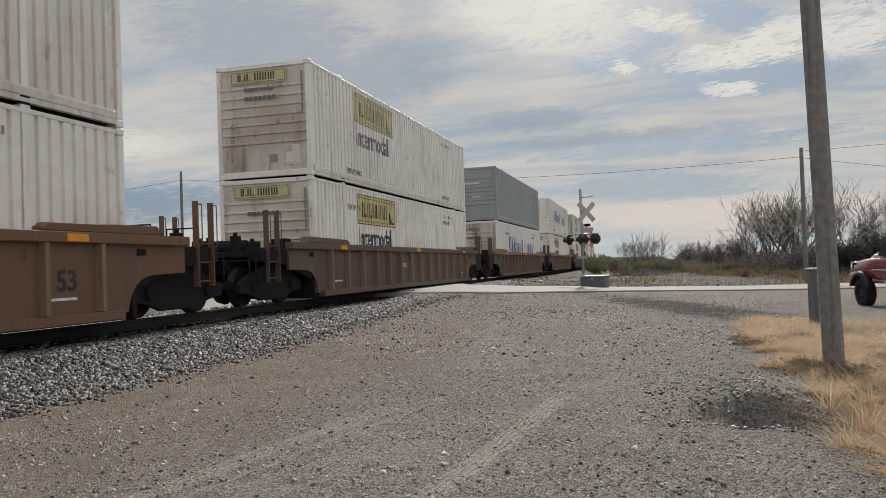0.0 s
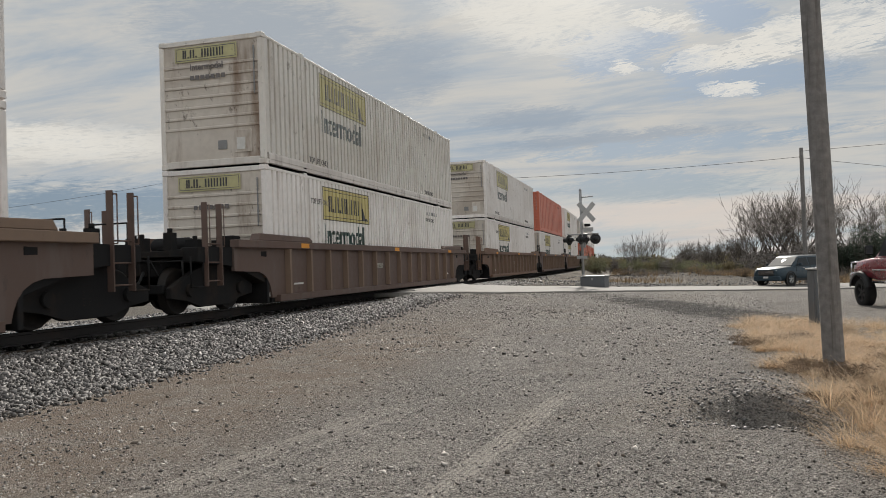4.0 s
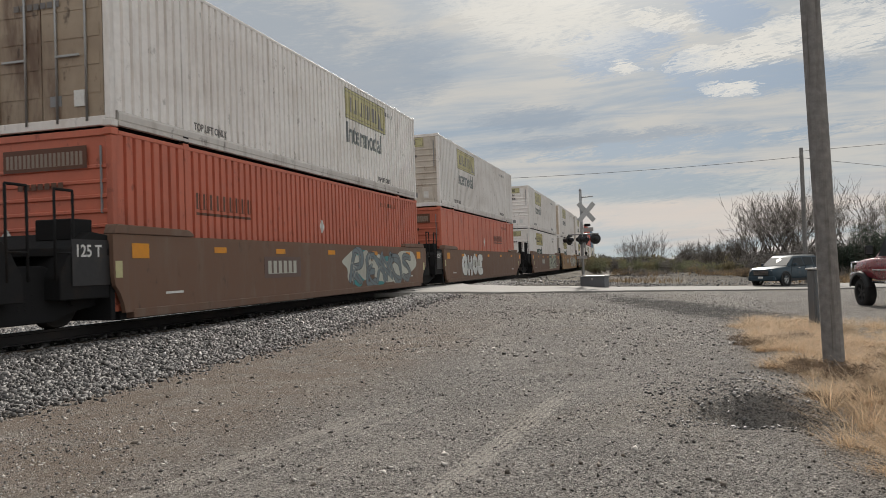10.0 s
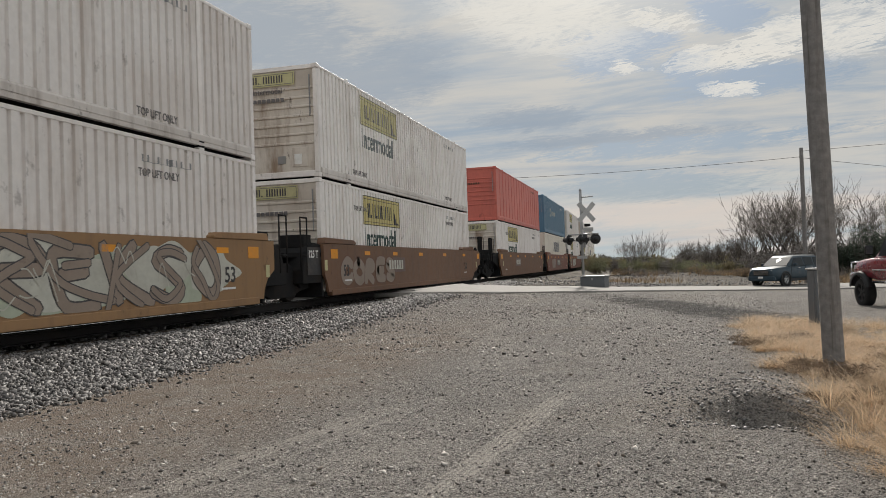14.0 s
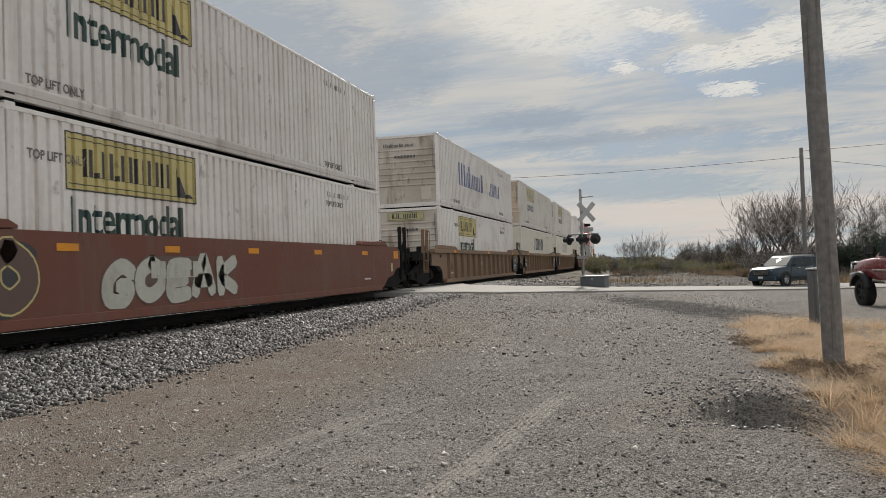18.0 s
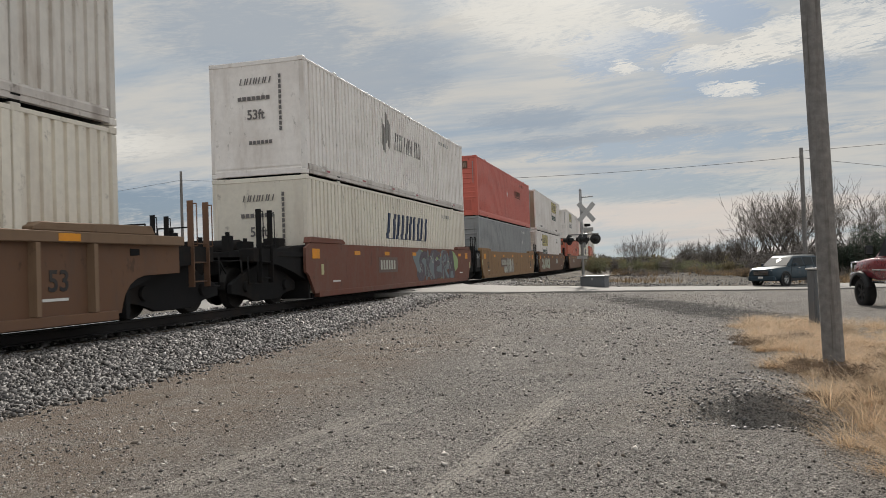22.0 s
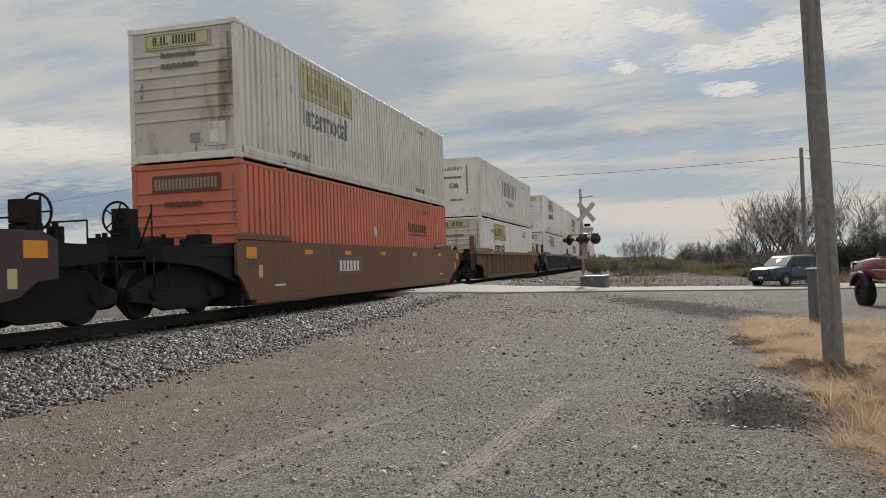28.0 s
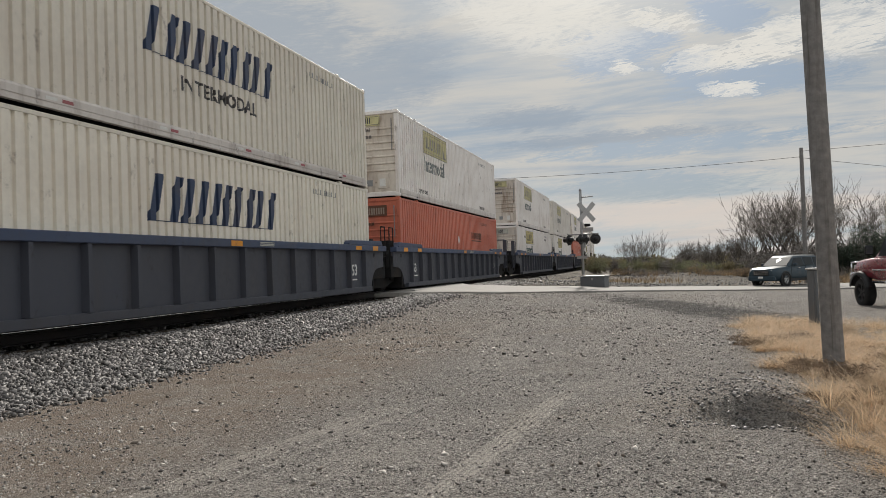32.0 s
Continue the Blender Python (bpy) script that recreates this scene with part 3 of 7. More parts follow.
def scatter_mesh(name, places, sizes, flat, seed, shape=CUBE):
    """Many loose angular stones in one mesh; places: n x 3."""
    rng = np.random.default_rng(seed)
    v0, f0 = shape
    n = len(places)
    v = v0[None] * (1 + rng.uniform(-0.5, 0.35, (n, len(v0), 1))) + rng.uniform(-0.22, 0.22, (n, len(v0), 3))
    v = v * (np.asarray(sizes)[:, None, None] * rng.uniform(0.6, 1.4, (n, 1, 3)) * np.array([1, 1, flat]))
    a, c = rng.uniform(0, 6.28, n), rng.uniform(-0.7, 0.7, n)
    ca, sa, cc, sc = np.cos(a), np.sin(a), np.cos(c), np.sin(c)
    y1 = v[:, :, 1] * cc[:, None] - v[:, :, 2] * sc[:, None]
    z1 = v[:, :, 1] * sc[:, None] + v[:, :, 2] * cc[:, None]
    x1 = v[:, :, 0] * ca[:, None] - y1 * sa[:, None]
    y2 = v[:, :, 0] * sa[:, None] + y1 * ca[:, None]
    w = np.stack([x1, y2, z1], -1) + np.asarray(places)[:, None]
    faces = (f0[None] + (np.arange(n) * len(v0))[:, None, None]).reshape(-1, 3)
    w = w.reshape(-1, 3)
    me = bpy.data.meshes.new(name)
    me.vertices.add(len(w))
    me.vertices.foreach_set("co", w.ravel())
    me.loops.add(len(faces) * 3)
    me.loops.foreach_set("vertex_index", faces.ravel().astype(np.int32))
    me.polygons.add(len(faces))
    me.polygons.foreach_set("loop_start", np.arange(0, len(faces) * 3, 3, dtype=np.int32))
    me.polygons.foreach_set("loop_total", np.full(len(faces), 3, dtype=np.int32))
    me.update(calc_edges=True)
    return me


def build_stones():
    rng = np.random.default_rng(5)
    # ballast: dense over the bank, thinning out past its foot
    n = 72000
    y = 4.0 + 34.0 * rng.random(n) ** 1.55
    d = np.where(rng.random(n) < 0.9, rng.uniform(1.12, 2.75, n), 2.7 + np.abs(rng.normal(0, 0.30, n)))
    x = TRACK_X + d
    keep = ~((y - 0.25 * d > 24.4) & (y - 0.25 * d < 31.0))
    x, y = x[keep], y[keep]
    size = 0.012 + 0.022 * rng.random(len(x)) ** 1.3
    z = land(x, y) + size * rng.uniform(0.0, 0.75, len(x))
    me = scatter_mesh("ballast", np.stack([x, y, z], -1), size, 0.8, 6)
    me.materials.append(M["stone"])
    tagged(new("ballast_stones", me), "crushed grey ballast stones heaped along the track", "ballast", kind="stuff")
    # the far shoulder, seen under the cars
    n = 24000
    y = rng.uniform(5, 40, n)
    d = rng.uniform(-9.0, 0.6, n)
    size = rng.uniform(0.03, 0.065, n)
    x = TRACK_X + d
    me = scatter_mesh("ballast", np.stack([x, y, land(x, y) + size * 0.3], -1), size, 0.8, 7)
    me.materials.append(M["stone"])
    tagged(new("track_ballast", me), "crushed grey ballast between and behind the rails", "ballast", kind="stuff")
    # loose gravel over the lot
    n = 130000
    y = 3.4 + 26.0 * rng.random(n) ** 2.1
    x = rng.uniform(-8.5, 4.5, n) * np.clip(y / 8.0, 0.6, 1.0)
    lump = wavy(x, y, 1.1, 0.7) + 0.6 * wavy(x, y, 3.1, 1.9)
    keep = (rng.random(n) < np.clip(0.6 + 0.6 * lump, 0.2, 1.0)) & (x > -6.6)
    x, y = x[keep], y[keep]
    size = 0.0028 + 0.0045 * rng.random(len(x)) + 0.014 * rng.random(len(x)) ** 7
    me = scatter_mesh("gravel", np.stack([x, y, land(x, y) + size * 0.3], -1), size, 0.75, 8, OCTA)
    me.materials.append(M["pebble"])
    tagged(new("loose_gravel", me), "loose pale gravel and small stones scattered over dirt", "gravel", kind="stuff")
    # single larger stones and dark clods lying about
    n = 2600
    y = 4.2 + 19.0 * rng.random(n) ** 1.35
    x = rng.uniform(-7.2, 3.0, n) * np.clip(y / 9.0, 0.55, 1.0)
    keep = (rng.random(n) < np.clip(0.45 + 0.6 * wavy(x, y, 0.9, 1.3), 0.12, 1.0)) & (x > -6.9)
    x, y = x[keep], y[keep]
    for name, lot, m, seed in (("loose_stones", slice(0, None, 2), "pebble", 31), ("dark_clods", slice(1, None, 5), "clod", 32)):
        size = 0.006 + 0.024 * rng.random(len(x[lot])) ** 3.0
        me = scatter_mesh("gravel", np.stack([x[lot], y[lot], land(x[lot], y[lot]) + size * 0.3], -1), size, 0.7, seed)
        me.materials.append(M[m])
        tagged(new(name, me), "single pale stones lying on packed gravel" if m == "pebble" else "dark brown clods and chips on packed gravel", "stones", kind="stuff")
    # stones and clods on the tipped bank
    n = 3000
    x, y = rng.normal(0.7, 0.6, n), 7.3 + np.abs(rng.normal(0, 1.9, n))
    size = 0.004 + 0.018 * rng.random(n) ** 5
    me = scatter_mesh("gravel", np.stack([x, y, land(x, y) + size * 0.25], -1), size, 0.75, 29)
    me.materials.append(M["stone"])
    tagged(new("bank_stones", me), "grey stones and clods on a bank of tipped earth", "gravel", kind="stuff")
    # rough gravel beyond the road and on the tipped heaps
    n = 14000
    x, y = rng.uniform(-8, 12, n), rng.uniform(36, 62, n)
    keep = (y - 0.86 * x > 42.0) & (rng.random(n) < np.clip(0.5 + 0.7 * wavy(x, y, 0.6, 1.1), 0.1, 1))
    x, y = x[keep], y[keep]
    size = 0.02 + 0.05 * rng.random(len(x)) ** 3
    me = scatter_mesh("gravel", np.stack([x, y, land(x, y) + size * 0.2], -1), size, 0.75, 19)
    me.materials.append(M["stone"])
    tagged(new("rubble", me), "rough grey rubble on the ground beyond the road", "rubble", kind="stuff")
    # coarse stones before the road and on the tipped heaps
    n = 16000
    y = rng.uniform(12, 34, n)
    x = rng.uniform(-7.5, 3.5, n)
    keep = rng.random(n) < np.clip(0.35 + 0.7 * wavy(x, y, 0.8, 2.2), 0.05, 1)
    keep &= ((x - 1.1 + 0.40 * (y - 24.3)) / 1.6) ** 2 + ((y - 24.3) / 5.4) ** 2 > 0.9      # trodden into the oily patch
    x, y = x[keep], y[keep]
    size = 0.008 + 0.025 * rng.random(len(x)) ** 2
    me = scatter_mesh("gravel", np.stack([x, y, land(x, y) + size * 0.2], -1), size, 0.75, 9)
    me.materials.append(M["pebble"])
    tagged(new("coarse_gravel", me), "coarse grey gravel strewn before the road", "gravel", kind="stuff")


build_stones()


# ---------------------------------------------------------------- road, track
def sweep(name, outline, stations, material, parent=None, label="", kind="", closed=True):
    """Sweep a cross section (list of (across, up)) along stations of (place, way across)."""
    bm = bmesh.new()
    rows = []
    for p, side in stations:
        rows.append([bm.verts.new(Vector(p) + Vector(side) * a + Vector((0, 0, b))) for a, b in outline])
    k = len(outline)
    for u, w in zip(rows, rows[1:]):
        for i in range(k if closed else k - 1):
            bm.faces.new((u[i], u[(i + 1) % k], w[(i + 1) % k], w[i]))
    if closed:
        bm.faces.new(list(reversed(rows[0])))
        bm.faces.new(rows[-1])
    return part(name, bm, material, parent, label)


def build_road():
    near = [(-60, 100), (-40, 66), (-20, 30), (-13, 22.0), (-7.7, 23.6), (-5.3, 28.0), (-1.6, 35.0), (3.6, 39.4), (9.0, 42.0), (16, 46), (40, 62), (120, 116)]
    far = [(-52, 104), (-34, 70), (-17, 34), (-12.4, 29.0), (-8.2, 30.0), (-6.8, 32.4), (-3.5, 37.9), (2.0, 43.6), (7.0, 47.4), (14, 51.4), (38, 67), (118, 121)]
    xs = np.array([p[0] for p in near], float)
    bm = bmesh.new()
    rows = []
    for t in np.linspace(0, len(near) - 1, 140):
        a = np.array([np.interp(t, range(len(near)), [p[j] for p in near]) for j in (0, 1)])
        b = np.array([np.interp(t, range(len(far)), [p[j] for p in far]) for j in (0, 1)])
        row = []
        for w in np.linspace(0, 1, 9):
            p = a + (b - a) * w
            z = max(float(plain_ground(p[0], p[1])), float(land(p[0], p[1]))) + 0.05
            row.append(bm.verts.new((p[0], p[1], z)))
        low = row[0].co.copy()
        low.z -= 0.12
        row.insert(0, bm.verts.new(low))
        rows.append(row)
    for u, w in zip(rows, rows[1:]):
        for i in range(len(u) - 1):
            f = bm.faces.new((u[i], w[i], w[i + 1], u[i + 1]))
            f.smooth = i > 0
    ob = part("road", bm, "asphalt", None)
    tagged(ob, "pale worn asphalt road crossing the track", "road", kind="structure")


build_road()


def build_track():
    stations = []
    for s in list(np.arange(-60, 40, 4.0)) + list(np.arange(40, 760, 6.0)):
        x = float(track_x(s))
        a = Vector((float(track_x(s + 1)) - x, 1, 0)).normalized()
        stations.append(((x, float(s), 0.0), (a.y, -a.x, 0)))
    track = empty("railway_track", label="steel rails on dark wooden ties in ballast", category="railway track", kind="structure")
    web = [(-0.07, -0.18), (0.07, -0.18), (0.07, -0.165), (0.01, -0.15), (0.01, -0.05), (0.034, -0.04), (0.034, -0.006), (-0.034, -0.006), (-0.034, -0.04), (-0.01, -0.05), (-0.01, -0.15), (-0.07, -0.165)]
    head = [(-0.033, -0.006), (0.033, -0.006), (0.028, 0.0), (-0.028, 0.0)]
    for off, drop in ((-0.7525, CANT), (0.7525, 0.0)):
        r = sweep("rail", [(a + off, b - drop) for a, b in web], stations, "rail_steel", track, "rusty steel rail")
        sweep("rail_head", [(a + off, b - drop) for a, b in head], stations, "rail_head", r, "polished running surface")
    tie = kept("tie", lambda: mesh_of("tie", box(bmesh.new(), -1.3, 1.3, -0.115, 0.115, -0.36, -0.182), 0.012))
    for i in range(96):
        y = 3.0 + i * 0.52
        if 24.6 < y < 31.2:
            continue
        piece("tie", tie, "tie_wood", track, at=pose(float(track_x(y)), y, random.uniform(-0.008, 0.004) - CANT / 2 - 0.075, 0, -4.6, random.uniform(-1.5, 1.5)))
    for k, (a, b) in enumerate(((-0.68, 0.68), (0.80, 1.72), (-1.72, -0.80))):
        for j in range(3):
            y0 = 24.3 + 0.25 * (a + b) / 2 + j * 2.3
            bm = box(bmesh.new(), TRACK_X + a, TRACK_X + b, y0, y0 + 2.28, -0.2 - CANT * (k == 2), -0.012 - CANT * (k == 2) - 0.06 * (k == 0))
            part("crossing_panel", bm, "concrete", track, "concrete crossing panel", 0.012)


build_track()


# ---------------------------------------------------------------- poles, wires, cabinet
def build_pole(base, top, r0, r1, label, bands=()):
    pole = empty("utility_pole", pose(*base), label=label, category="utility pole", group="utility poles")
    bm = bmesh.new()
    a, b = Vector((0, 0, -0.4)), Vector(top) - Vector(base)
    seg, rows = 18, []
    for i in range(15):
        t = i / 14
        c = a.lerp(b, t)
        r = r0 + (r1 - r0) * t
        rows.append([bm.verts.new(c + Vector((math.cos(2 * math.pi * j / seg), math.sin(2 * math.pi * j / seg), 0)) * r * (1 + 0.02 * math.sin(3.1 * j + i))) for j in range(seg)])
    for u, w in zip(rows, rows[1:]):
        for j in range(seg):
            bm.faces.new((u[j], u[(j + 1) % seg], w[(j + 1) % seg], w[j])).smooth = True
    bm.faces.new(rows[-1])
    part("shaft", bm, "pole_wood", pole)
    for h in bands:
        c = b * (h / b.z)
        part("band", lathe(bmesh.new(), [(r0 * 1.0, -0.02), (r0 * 1.04, -0.02), (r0 * 1.04, 0.02), (r0 * 1.0, 0.02)], c, b), "black_steel", pole, "dark steel band")
    return pole


def build_wire(name, a, b, sag, r=0.012):
    bm = bmesh.new()
    pts = []
    for i in range(25):
        t = i / 24
        p = Vector(a).lerp(Vector(b), t)
        p.z -= sag * 4 * t * (1 - t)
        pts.append(p)
    for p, q in zip(pts, pts[1:]):
        rod(bm, p, q, r, 5)
    ob = part(name, bm, "wire", None)
    return tagged(ob, "thin dark overhead wire slung between poles", "wire", "overhead wires")


def lz(x, y):
    return float(land(x, y))


P1 = (2.09, 10.73)
build_pole((*P1, lz(*P1)), (1.90, 10.73, 8.6), 0.128, 0.105, "weathered grey wooden utility pole in dry grass")
P2 = (8.73, 51.8)
build_pole((*P2, lz(*P2)), (8.75, 51.8, 7.2), 0.15, 0.11, "slim grey wooden utility pole by the road")
P3 = (-36.7, 55.0)
build_pole((*P3, lz(*P3)), (-36.67, 55.0, 9.1), 0.14, 0.10, "dark wooden utility pole beyond the track")
build_wire("overhead_wire", (8.73, 51.8, 6.65), (-36.67, 55.0, 8.4), 0.75)
build_wire("overhead_wire", (8.73, 51.8, 6.6), (32.0, 49.0, 2.9), 0.3)
build_wire("overhead_wire", (8.75, 51.8, 7.0), (44.0, 60.0, 10.0), 0.4)
build_wire("overhead_wire", (-36.67, 55.0, 8.4), (-95.0, 60.0, 7.6), 1.0)


def build_cabinet():
    x, y = 3.42, 18.5
    c = empty("utility_cabinet", pose(x, y, lz(x, y), 0, 0, 8), label="narrow dark grey metal utility cabinet behind a pole", category="utility cabinet")
    part("body", box(bmesh.new(), -0.24, 0.24, -0.2, 0.2, -0.05, 1.24), "cabinet_grey", c, bevel=0.015)
    part("lid", box(bmesh.new(), -0.27, 0.27, -0.23, 0.23, 1.245, 1.285), "aluminium", c, "pale metal lid", 0.01)
    part("door", box(bmesh.new(), -0.21, 0.21, -0.222, -0.203, 0.08, 1.16), "cabinet_grey", c, bevel=0.006)
    part("handle", box(bmesh.new(), 0.13, 0.16, -0.245, -0.223, 0.55, 0.7), "aluminium", c, bevel=0.004)


build_cabinet()


# ---------------------------------------------------------------- plants
def blades(name, xs, ys, heights, lean, seed, width=0.006):
    """Dry stalks: each a bent two-step sliver."""
    rng = np.random.default_rng(seed)
    n = len(xs)
    a = rng.uniform(0, 6.28, n)
    l = rng.uniform(0.1, 1.0, n) * lean * heights
    base = np.stack([xs, ys, land(xs, ys) - 0.02], -1)
    side = np.stack([np.cos(a + 1.57), np.sin(a + 1.57), 0 * a], -1) * (width * rng.uniform(0.6, 1.5, n))[:, None]
    out = np.stack([np.cos(a), np.sin(a), 0 * a], -1)
    mid = base + out * (l * 0.35)[:, None] + np.array([0, 0, 1]) * (heights * 0.55)[:, None]
    tip = base + out * l[:, None] + np.array([0, 0, 1]) * heights[:, None]
    v = np.stack([base - side, base + side, mid + side * 0.8, mid - side * 0.8, tip], 1).reshape(-1, 3)
    faces = []
    for k in range(n):
        o = k * 5
        faces += [(o, o + 1, o + 2, o + 3), (o + 3, o + 2, o + 4)]
    me = bpy.data.meshes.new(name)
    me.from_pydata(v.tolist(), [], faces)
    return me


def build_grass():
    rng = np.random.default_rng(11)
    n = 190000
    k = 3600
    tx, ty = rng.uniform(0.6, 9.5, k), 4.6 + 15.6 * rng.random(k)
    edge = np.interp(ty, [4, 6.3, 7.6, 9.0, 11.7, 14, 18.8, 21], [1.9, 1.5, 1.3, 1.65, 1.45, 1.35, 1.5, 2.3]) + 0.16 * np.sin(ty * 2.7) + 0.12 * np.sin(ty * 6.1 + 1)
    ok = (tx > edge) & (ty < 20.4 - 0.5 * np.abs(tx - 3.2) ** 1.1) & (rng.random(k) < np.where((tx > 3.6) & (ty > 9), 0.4, 1.0))
    ok &= (wavy(tx, ty, 1.7, 0.3) > -0.6) & (rng.random(len(tx)) < np.clip((tx - edge) * 2.2 + 0.15, 0, 1))
    tx, ty = tx[ok], ty[ok]
    k = rng.integers(0, len(tx), n)
    r = np.abs(rng.normal(0, 0.11, n))
    a = rng.uniform(0, 6.28, n)
    x, y = tx[k] + r * np.cos(a), ty[k] + r * np.sin(a)
    size = (0.06 + 0.20 * rng.random(len(tx)) ** 1.5)[k] * rng.uniform(0.5, 1.25, n) * np.clip(1.15 - r * 2.0, 0.4, 1.2)
    size = size * np.where(y < 9, 1.25, 0.9)
    lx, ly = rng.uniform(0.7, 9.0, 5000), rng.uniform(4.6, 22.0, 5000)
    le = np.interp(ly, [4, 6.3, 7.6, 9.0, 11.7, 14, 18.8, 22], [1.6, 1.2, 1.0, 1.3, 1.1, 1.0, 1.2, 2.2])
    stray = (lx > le) & (rng.random(5000) < np.clip((lx - le) * 1.5, 0.05, 1.0))
    x, y = np.concatenate([x, lx[stray]]), np.concatenate([y, ly[stray]])
    size = np.concatenate([size, rng.uniform(0.03, 0.12, int(stray.sum()))])
    me = blades("dry_grass", x, y, size, 4.2, 12, 0.0026)
    me.materials.append(M["straw"])
    tagged(new("dry_grass", me), "dry straw-coloured grass in uneven tufts at the lot's edge", "grass", kind="stuff")
    # taller dead weed stalks
    k = 26
    for i in range(k):
        wx, wy = rng.uniform(1.9, 3.6), rng.uniform(5.6, 10.0)
        weed = bmesh.new()
        h = rng.uniform(0.3, 0.6)
        rod(weed, (0, 0, 0), (rng.uniform(-0.06, 0.06), rng.uniform(-0.05, 0.05), h), 0.004, 5, 0.002)
        for j in range(9):
            zz = h * rng.uniform(0.3, 1.0)
            an = rng.uniform(0, 6.28)
            rod(weed, (0, 0, zz), (0.07 * math.cos(an), 0.07 * math.sin(an), zz + 0.06), 0.0028, 4, 0.005)
        w = part("dead_weed", weed, "brush", None, at=None)
        w.matrix_world = pose(wx, wy, lz(wx, wy) - 0.01)
        tagged(w, "brown dead weed stalk among dry grass", "weed", "weeds")
    # grass of the verge beyond the road
    n = 30000
    x, y = rng.uniform(-4, 30, n), rng.uniform(50, 78, n)
    ok = rng.random(n) < np.clip(0.25 + 0.8 * wavy(x, y, 0.5, 1.4) + 0.04 * (x - 4), 0.01, 1)
    x, y = x[ok], y[ok]
    me = blades("verge_grass", x, y, rng.uniform(0.1, 0.4, len(x)), 0.9, 13, 0.02)
    me.materials.append(M["dry_weed"])
    tagged(new("verge_grass", me), "tall dry grass on the verge beyond the road", "grass", kind="stuff")


build_grass()


def tree_skeleton(bm, rng, height, spread_deg, levels, r0, start=0.2, kids=(2, 3), twist=0.3, up=0.09):
    """A bare branching crown of tapered limbs."""
    def limb(p, way, length, r, level):
        steps = 3 if level < levels else 2
        q, w = p.copy(), way.copy()
        pts = [(q.copy(), r)]
        for i in range(steps):
            w = (w + Vector((rng.uniform(-1, 1), rng.uniform(-1, 1), rng.uniform(-0.6, 1))) * twist * 0.6 + Vector((0, 0, up))).normalized()
            q = q + w * length / steps
            pts.append((q.copy(), r * (1 - 0.55 * (i + 1) / steps)))
        for (a, ra), (b, rb) in zip(pts, pts[1:]):
            rod(bm, a, b, ra, 6 if level < 2 else 3, rb)
        if level >= levels:
            return
        k = rng.randint(*kids)
        for i in range(k):
            t = rng.uniform(0.35, 1.0)
            j = min(int(t * steps), steps - 1)
            a, ra = pts[j]
            b, rb = pts[j + 1]
            at = a.lerp(b, t * steps - j)
            axis = w.orthogonal()
            axis.rotate(Matrix.Rotation(rng.uniform(0, 6.28), 3, w))
            nw = w.copy()
            nw.rotate(Matrix.Rotation(radians(rng.uniform(0.5, 1.2) * spread_deg), 3, axis))
            limb(at, nw, length * rng.uniform(0.58, 0.88), max(ra * 0.6, 0.013), level + 1)
    return limb


def build_bare_tree(x, y, height, seed, stems=1, levels=5, r0=0.16, label="bare broad-crowned tree in a hedgerow", spread_deg=40, kids=(2, 3)):
    rng = random.Random(seed)
    t = empty("bare_tree", pose(x, y, lz(x, y)), label=label, category="tree", group="hedgerow trees")
    trunk, crown = bmesh.new(), bmesh.new()
    for s in range(stems):
        a = 6.28 * s / stems + rng.uniform(0, 1)
        lean = 0.05 if stems == 1 else rng.uniform(0.15, 0.4)
        foot = Vector((math.cos(a) * 0.2 * (stems > 1), math.sin(a) * 0.2 * (stems > 1), -0.2))
        fork = Vector((math.cos(a) * lean * height * 0.3, math.sin(a) * lean * height * 0.3, height * rng.uniform(0.16, 0.26)))
        rod(trunk, foot, fork, r0, 9, r0 * 0.72)
        limb = tree_skeleton(crown, rng, height, spread_deg, levels, r0, kids=kids)
        for k in range(rng.randint(3, 4)):
            b = a + rng.uniform(-1.6, 1.6)
            limb(fork - Vector((0, 0, 0.1)), Vector((math.cos(b) * 0.7, math.sin(b) * 0.7, rng.uniform(0.6, 1.1))).normalized(), height * rng.uniform(0.30, 0.42), r0 * 0.55, 1)
    part("trunk", trunk, "bark", t)
    part("crown", crown, "twig", t, "bare twigs and branches")
    return t


